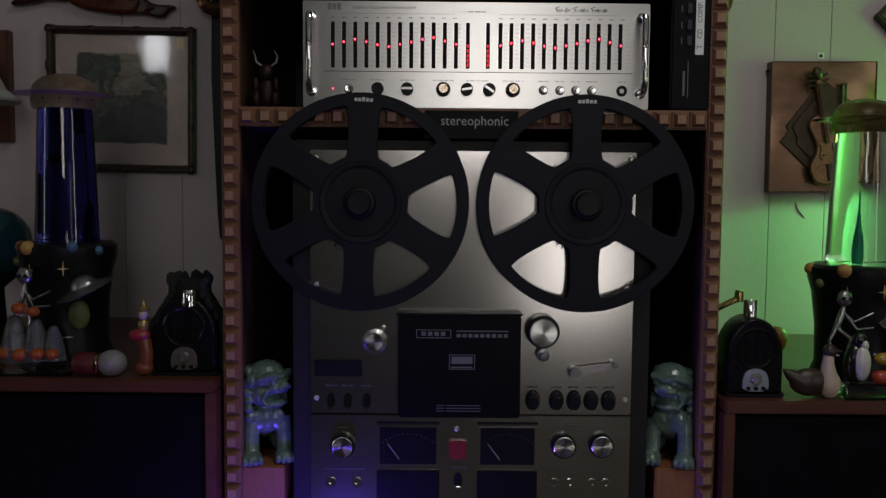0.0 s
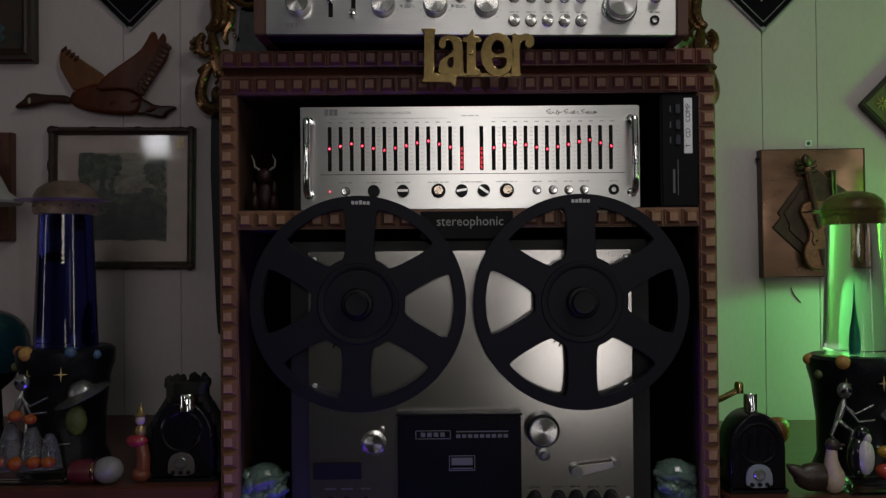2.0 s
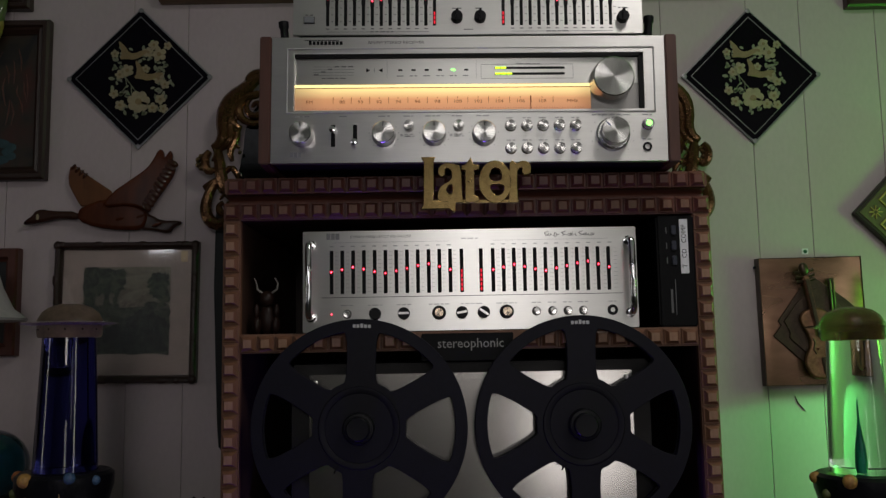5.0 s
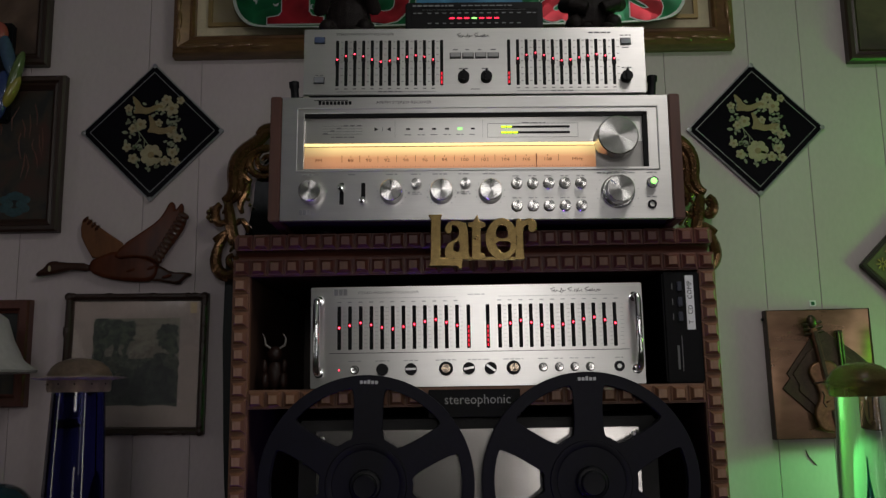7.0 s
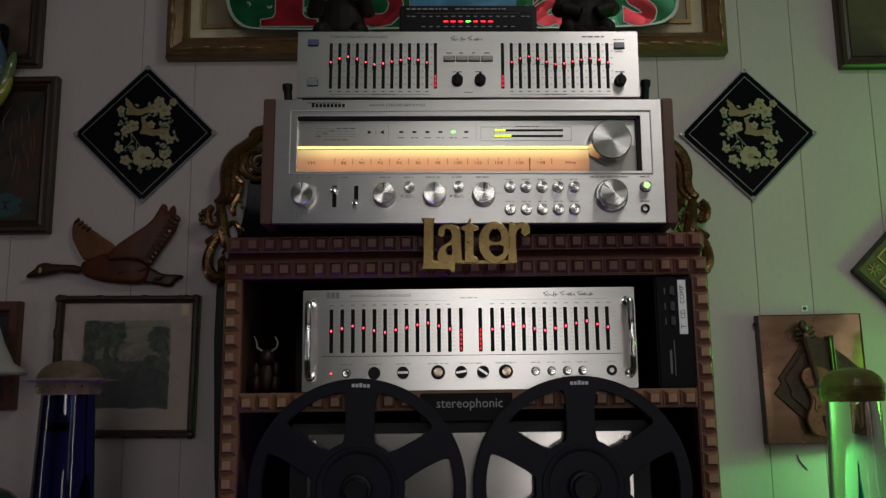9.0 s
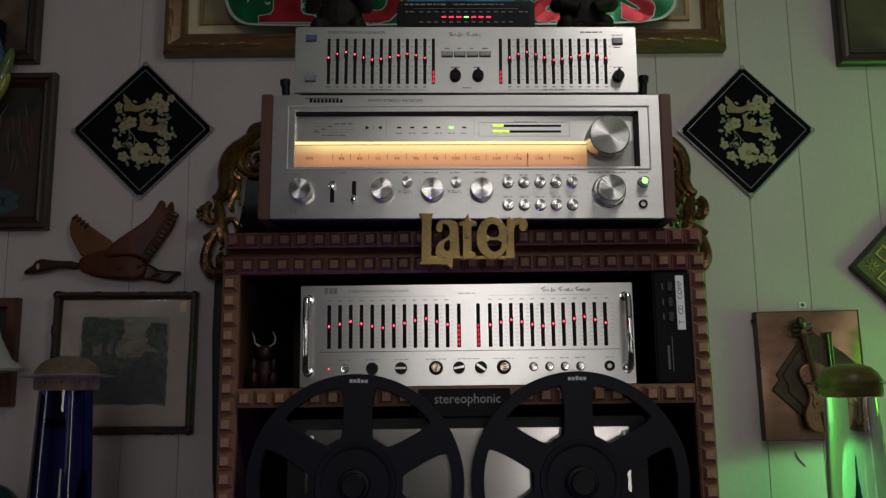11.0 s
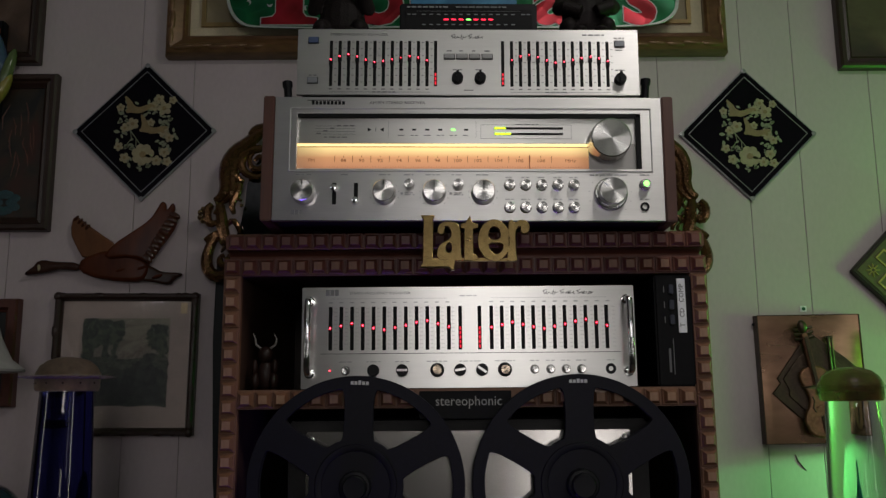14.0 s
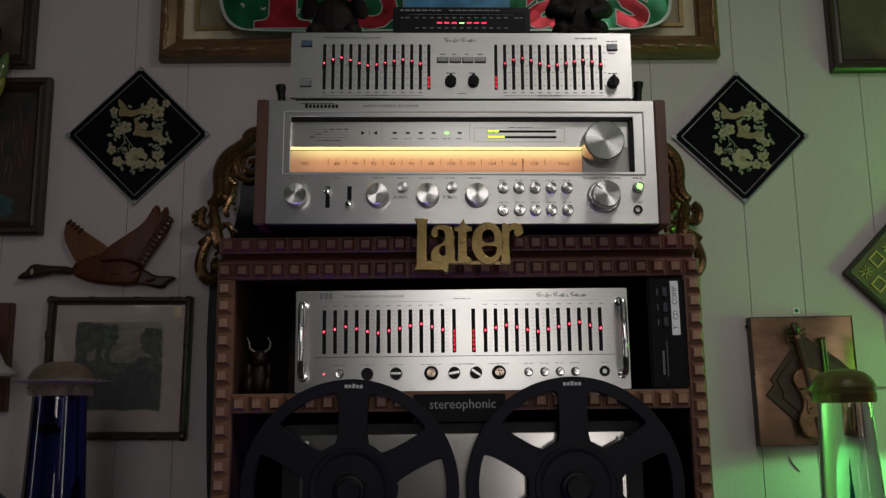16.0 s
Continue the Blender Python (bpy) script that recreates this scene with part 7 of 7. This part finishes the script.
def clown():
    bm = bmesh.new()
    blob((0, 0, 0.010), (0.012, 0.011, 0.010), bm, 0)
    tube([(0.002, 0, 0.012), (0.004, -0.001, 0.030), (0.001, 0, 0.046)], [0.009, 0.008, 0.008], 12, bm, 0)
    blob((-0.004, -0.003, 0.052), (0.014, 0.009, 0.008), bm, 1, 12)
    blob((0, -0.001, 0.064), (0.007, 0.007, 0.009), bm, 2, 12)
    blob((0, -0.002, 0.078), (0.006, 0.006, 0.007), bm, 3, 12)
    lathe([(0, 0.100), (0.002, 0.094), (0.005, 0.086), (0.009, 0.084), (0.007, 0.082), (0, 0.082)], "z", 14, bm, slot=2)
    whole("clown_figurine", bm, [stuff("clown_orange", (0.16, 0.045, 0.025), 0.3, coat=0.3), stuff("clown_red", (0.25, 0.02, 0.03), 0.3, coat=0.3), stuff("clown_gold", (0.40, 0.28, 0.12), 0.25, 0.6), stuff("clown_pale", (0.45, 0.36, 0.34), 0.35)], "slim red and gold glazed figurine with pointed hat", "figurine", pose(-0.3690, 1.056, 0.966), smooth=60)


clown()
ball = thing("painted_ball", "red white and blue painted wooden ball", "ornament", pose(-0.4180, 1.052, 0.966))
part("white_ball", blob((0.010, 0, 0.0165), (0.0185, 0.017, 0.0165), seg=24), stuff("ivory_paint", (0.20, 0.19, 0.21), 0.45, 0, 0.2, 40, 0.2), ball)
part("red_barrel", lathe([(0, -0.036), (0.012, -0.036), (0.0145, -0.030), (0.0150, -0.012), (0.013, -0.004), (0, -0.004)], "z", 24, m=Matrix.Translation((0.0, 0, 0.015)) @ Matrix.Rotation(radians(90), 4, "Y")), stuff("dark_red_paint", (0.09, 0.012, 0.02), 0.4, 0, 0.2, 40), ball)
part("gold_band", lathe([(0.0152, -0.002), (0.0158, 0.0), (0.0152, 0.002)], "z", 24, m=Matrix.Translation((-0.006, 0, 0.0155)) @ Matrix.Rotation(radians(90), 4, "Y")), BRASS, ball)

# ---- guardian lions on wooden blocks ----
CELADON = stuff("celadon_glaze", (0.105, 0.16, 0.14), 0.20, 0, 0.45, 45, 0.35, coat=0.35)


def lion(x, y, z, s, turn, yaw):
    bm = bmesh.new()
    blob((0, 0.010, 0.052), (0.025, 0.028, 0.028), bm)
    blob((0, -0.012, 0.056), (0.023, 0.016, 0.022), bm)
    for k in (-1, 1):
        tube([(k * 0.018, -0.014, 0.056), (k * 0.021, -0.020, 0.034), (k * 0.021, -0.024, 0.010)], [0.0125, 0.0105, 0.0105], 12, bm)
        blob((k * 0.021, -0.030, 0.009), (0.0135, 0.015, 0.009), bm)
        for q in (-1.5, -0.5, 0.5, 1.5):
            blob((k * 0.021 + q * 0.0068, -0.0425 + abs(q) * 0.002, 0.006), (0.0038, 0.005, 0.0062), bm, 0, 10)
        blob((k * 0.020, 0.028, 0.022), (0.014, 0.020, 0.022), bm)
        # collar folds hanging over the chest
        blob((k * 0.011, -0.024, 0.056), (0.0115, 0.005, 0.014), bm, 0, 12, Matrix.Rotation(radians(k * 14), 4, "Y"))
    trunk, bm = bm, bmesh.new()
    # broad head with heavy brow, blunt muzzle and open jaw
    blob((0, 0.0, 0.012), (0.0245, 0.0235, 0.0185), bm)
    blob((0, 0.002, -0.008), (0.0235, 0.0205, 0.018), bm)
    blob((0, -0.0195, 0.001), (0.0155, 0.0125, 0.0085), bm)
    blob((0, -0.0300, 0.004), (0.0075, 0.0045, 0.0048), bm, 0, 12)
    blob((0, -0.0150, -0.0185), (0.0150, 0.0130, 0.0055), bm)
    tube([(-0.023, -0.006, 0.010), (-0.014, -0.023, 0.0165), (0, -0.0245, 0.0125), (0.014, -0.023, 0.0165), (0.023, -0.006, 0.010)], [0.0032, 0.0046, 0.0036, 0.0046, 0.0032], 10, bm)
    for k in (-1, 1):
        blob((k * 0.0105, -0.0225, 0.0095), (0.0052, 0.0045, 0.0040), bm, 0, 12)
        blob((k * 0.0068, -0.0310, 0.0015), (0.0034, 0.003, 0.003), bm, 0, 8)
        tube([(k * 0.016, -0.018, -0.001), (k * 0.019, -0.012, -0.012), (k * 0.0150, -0.019, -0.021)], [0.0026, 0.0030, 0.0024], 8, bm)
        blob((k * 0.0235, 0.004, 0.008), (0.0045, 0.008, 0.0085), bm, 0, 12)
        for q in range(5):
            blob((k * (0.0225 + 0.001 * (q % 2)), 0.010 - 0.001 * q, 0.004 - 0.0095 * q), (0.0058, 0.0068, 0.0056), bm, 0, 10)
    for q in range(9):
        a = radians(20 + 17.5 * q)
        blob((0.021 * math.cos(a), 0.004 + 0.017 * math.sin(a), 0.018), (0.0060, 0.0060, 0.0058), bm, 0, 10)
        blob((0.022 * math.cos(a), 0.004 + 0.018 * math.sin(a), 0.004), (0.0062, 0.0062, 0.0060), bm, 0, 10)
    bmesh.ops.transform(bm, matrix=Matrix.Translation((0, -0.012, 0.098)) @ Matrix.Rotation(radians(yaw), 4, "Z") @ Matrix.Diagonal((1.06, 1.06, 1.12, 1)), verts=bm.verts)
    head = bpy.data.meshes.new("head")
    bm.to_mesh(head)
    bm.free()
    trunk.from_mesh(head)
    bpy.data.meshes.remove(head)
    fused("guardian_lion", trunk, CELADON, "celadon-green glazed guardian lion statue on wooden block", "statue", pose(x, y, z, 0, 0, turn), 0.0011, "guardian lions")
    b = thing("wooden_block", "orange-brown wooden block under the guardian lion", "block", pose(x + s, y - 0.004, 0.7785), "lion blocks")
    part("body", box(-0.0335, 0.0335, -0.038, 0.036, 0, 0.0690, 0.002), stuff("block_wood", (0.24, 0.095, 0.040), 0.5, 0, 0.3, 20, 0.3, (1, 1, 0.3)), b)


lion(-0.2265, 1.106, 0.8478, -0.002, 18, 38)
lion(0.3110, 1.106, 0.8478, 0.004, -20, -14)

# ---- things at the far left ----
g = thing("teal_globe", "dark teal glass globe on a black stand", "globe", pose(-0.6800, 1.300, 0.966))
part("globe", blob((0, 0, 0.150), (0.054, 0.054, 0.054), seg=32), stuff("teal_glass", (0.010, 0.06, 0.085), 0.12, 0, 0.3, 10, 0.0, coat=0.5), g)
part("stand", lathe([(0, 0), (0.045, 0), (0.042, 0.012), (0.015, 0.022), (0.012, 0.080), (0.030, 0.096), (0.034, 0.106), (0, 0.108)], "z", 28), BLACK, g)
sl = thing("shaded_lamp", "table lamp with frosted white glass shade", "lamp", pose(-0.7850, 1.400, 0.966))
part("shade", lathe([(0.030, 0.475), (0.044, 0.465), (0.055, 0.430), (0.072, 0.395), (0.094, 0.378), (0.092, 0.374), (0.069, 0.390), (0.052, 0.428), (0.040, 0.462), (0.030, 0.472)], "z", 40), stuff("frosted_glass", (0.42, 0.41, 0.40), 0.45, 0, 0.15, 14, 0.2), sl, "frosted glass shade")
part("stem", lathe([(0, 0), (0.055, 0), (0.050, 0.014), (0.014, 0.030), (0.010, 0.20), (0.013, 0.36), (0.010, 0.47), (0, 0.47)], "z", 24), BRASS, sl)
hg = thing("hanging_glass", "blue green and yellow glass wall ornament", "ornament", pose(-0.8600, WALL - 0.03, 1.9200))
for i, (x, z, w, h, t, col) in enumerate(((0.028, 0.030, 0.014, 0.055, 18, (0.05, 0.09, 0.15)), (0.046, -0.010, 0.011, 0.050, -14, (0.10, 0.14, 0.05)), (0.040, -0.045, 0.010, 0.036, -24, (0.28, 0.24, 0.05)), (0.020, -0.050, 0.016, 0.050, -4, (0.03, 0.05, 0.16)), (0.010, 0.075, 0.016, 0.024, 10, (0.35, 0.08, 0.06)))):
    part("glass_piece", blob((x, 0, z), (w, 0.012, h), seg=16, turn=Matrix.Rotation(radians(-t), 4, "Y")), stuff("ornament_glass", col, 0.15, 0, 0.2, 20, 0.0, coat=0.4), hg)
part("backing", box(-0.05, 0.03, 0.006, 0.028, -0.10, 0.10, 0.004), BLACK, hg)

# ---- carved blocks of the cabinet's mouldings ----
STILE_BLOCK = dentil_mesh("block", [CARVED, CARVED_LIT])
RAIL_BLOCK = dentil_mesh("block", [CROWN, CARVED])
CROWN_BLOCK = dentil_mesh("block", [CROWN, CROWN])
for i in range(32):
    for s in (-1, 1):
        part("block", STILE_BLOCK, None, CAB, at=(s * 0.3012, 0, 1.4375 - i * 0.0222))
for i in range(28):
    x = -CABW + 0.0112 + i * (2 * CABW - 0.0224) / 27
    part("block", RAIL_BLOCK, None, CAB, at=(x, 0, 1.4605))
    part("block", CROWN_BLOCK, None, CAB, at=(x * 0.985, -0.004, 1.4925))
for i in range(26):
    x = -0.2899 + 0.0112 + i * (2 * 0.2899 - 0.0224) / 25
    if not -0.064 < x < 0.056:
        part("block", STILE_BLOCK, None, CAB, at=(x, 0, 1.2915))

whole("red_triangle", plate("red_triangle", [[(-0.010, 0), (0.012, 0), (-0.004, 0.016)]], 0.003, stuff("red_plastic", (0.35, 0.03, 0.02), 0.3), 0.0005), None, "small red plastic triangle on the cabinet top", "ornament", pose(-0.2080, 1.150, 1.5028))
whole("white_ring", lathe([(0.010, -0.003), (0.014, -0.004), (0.017, 0.0), (0.014, 0.004), (0.010, 0.003), (0.010, -0.003)], "y", 28), stuff("white_enamel", (0.42, 0.42, 0.46), 0.35), "small white ring propped on the cabinet top", "ring", pose(-0.2420, 1.300, 1.5200))
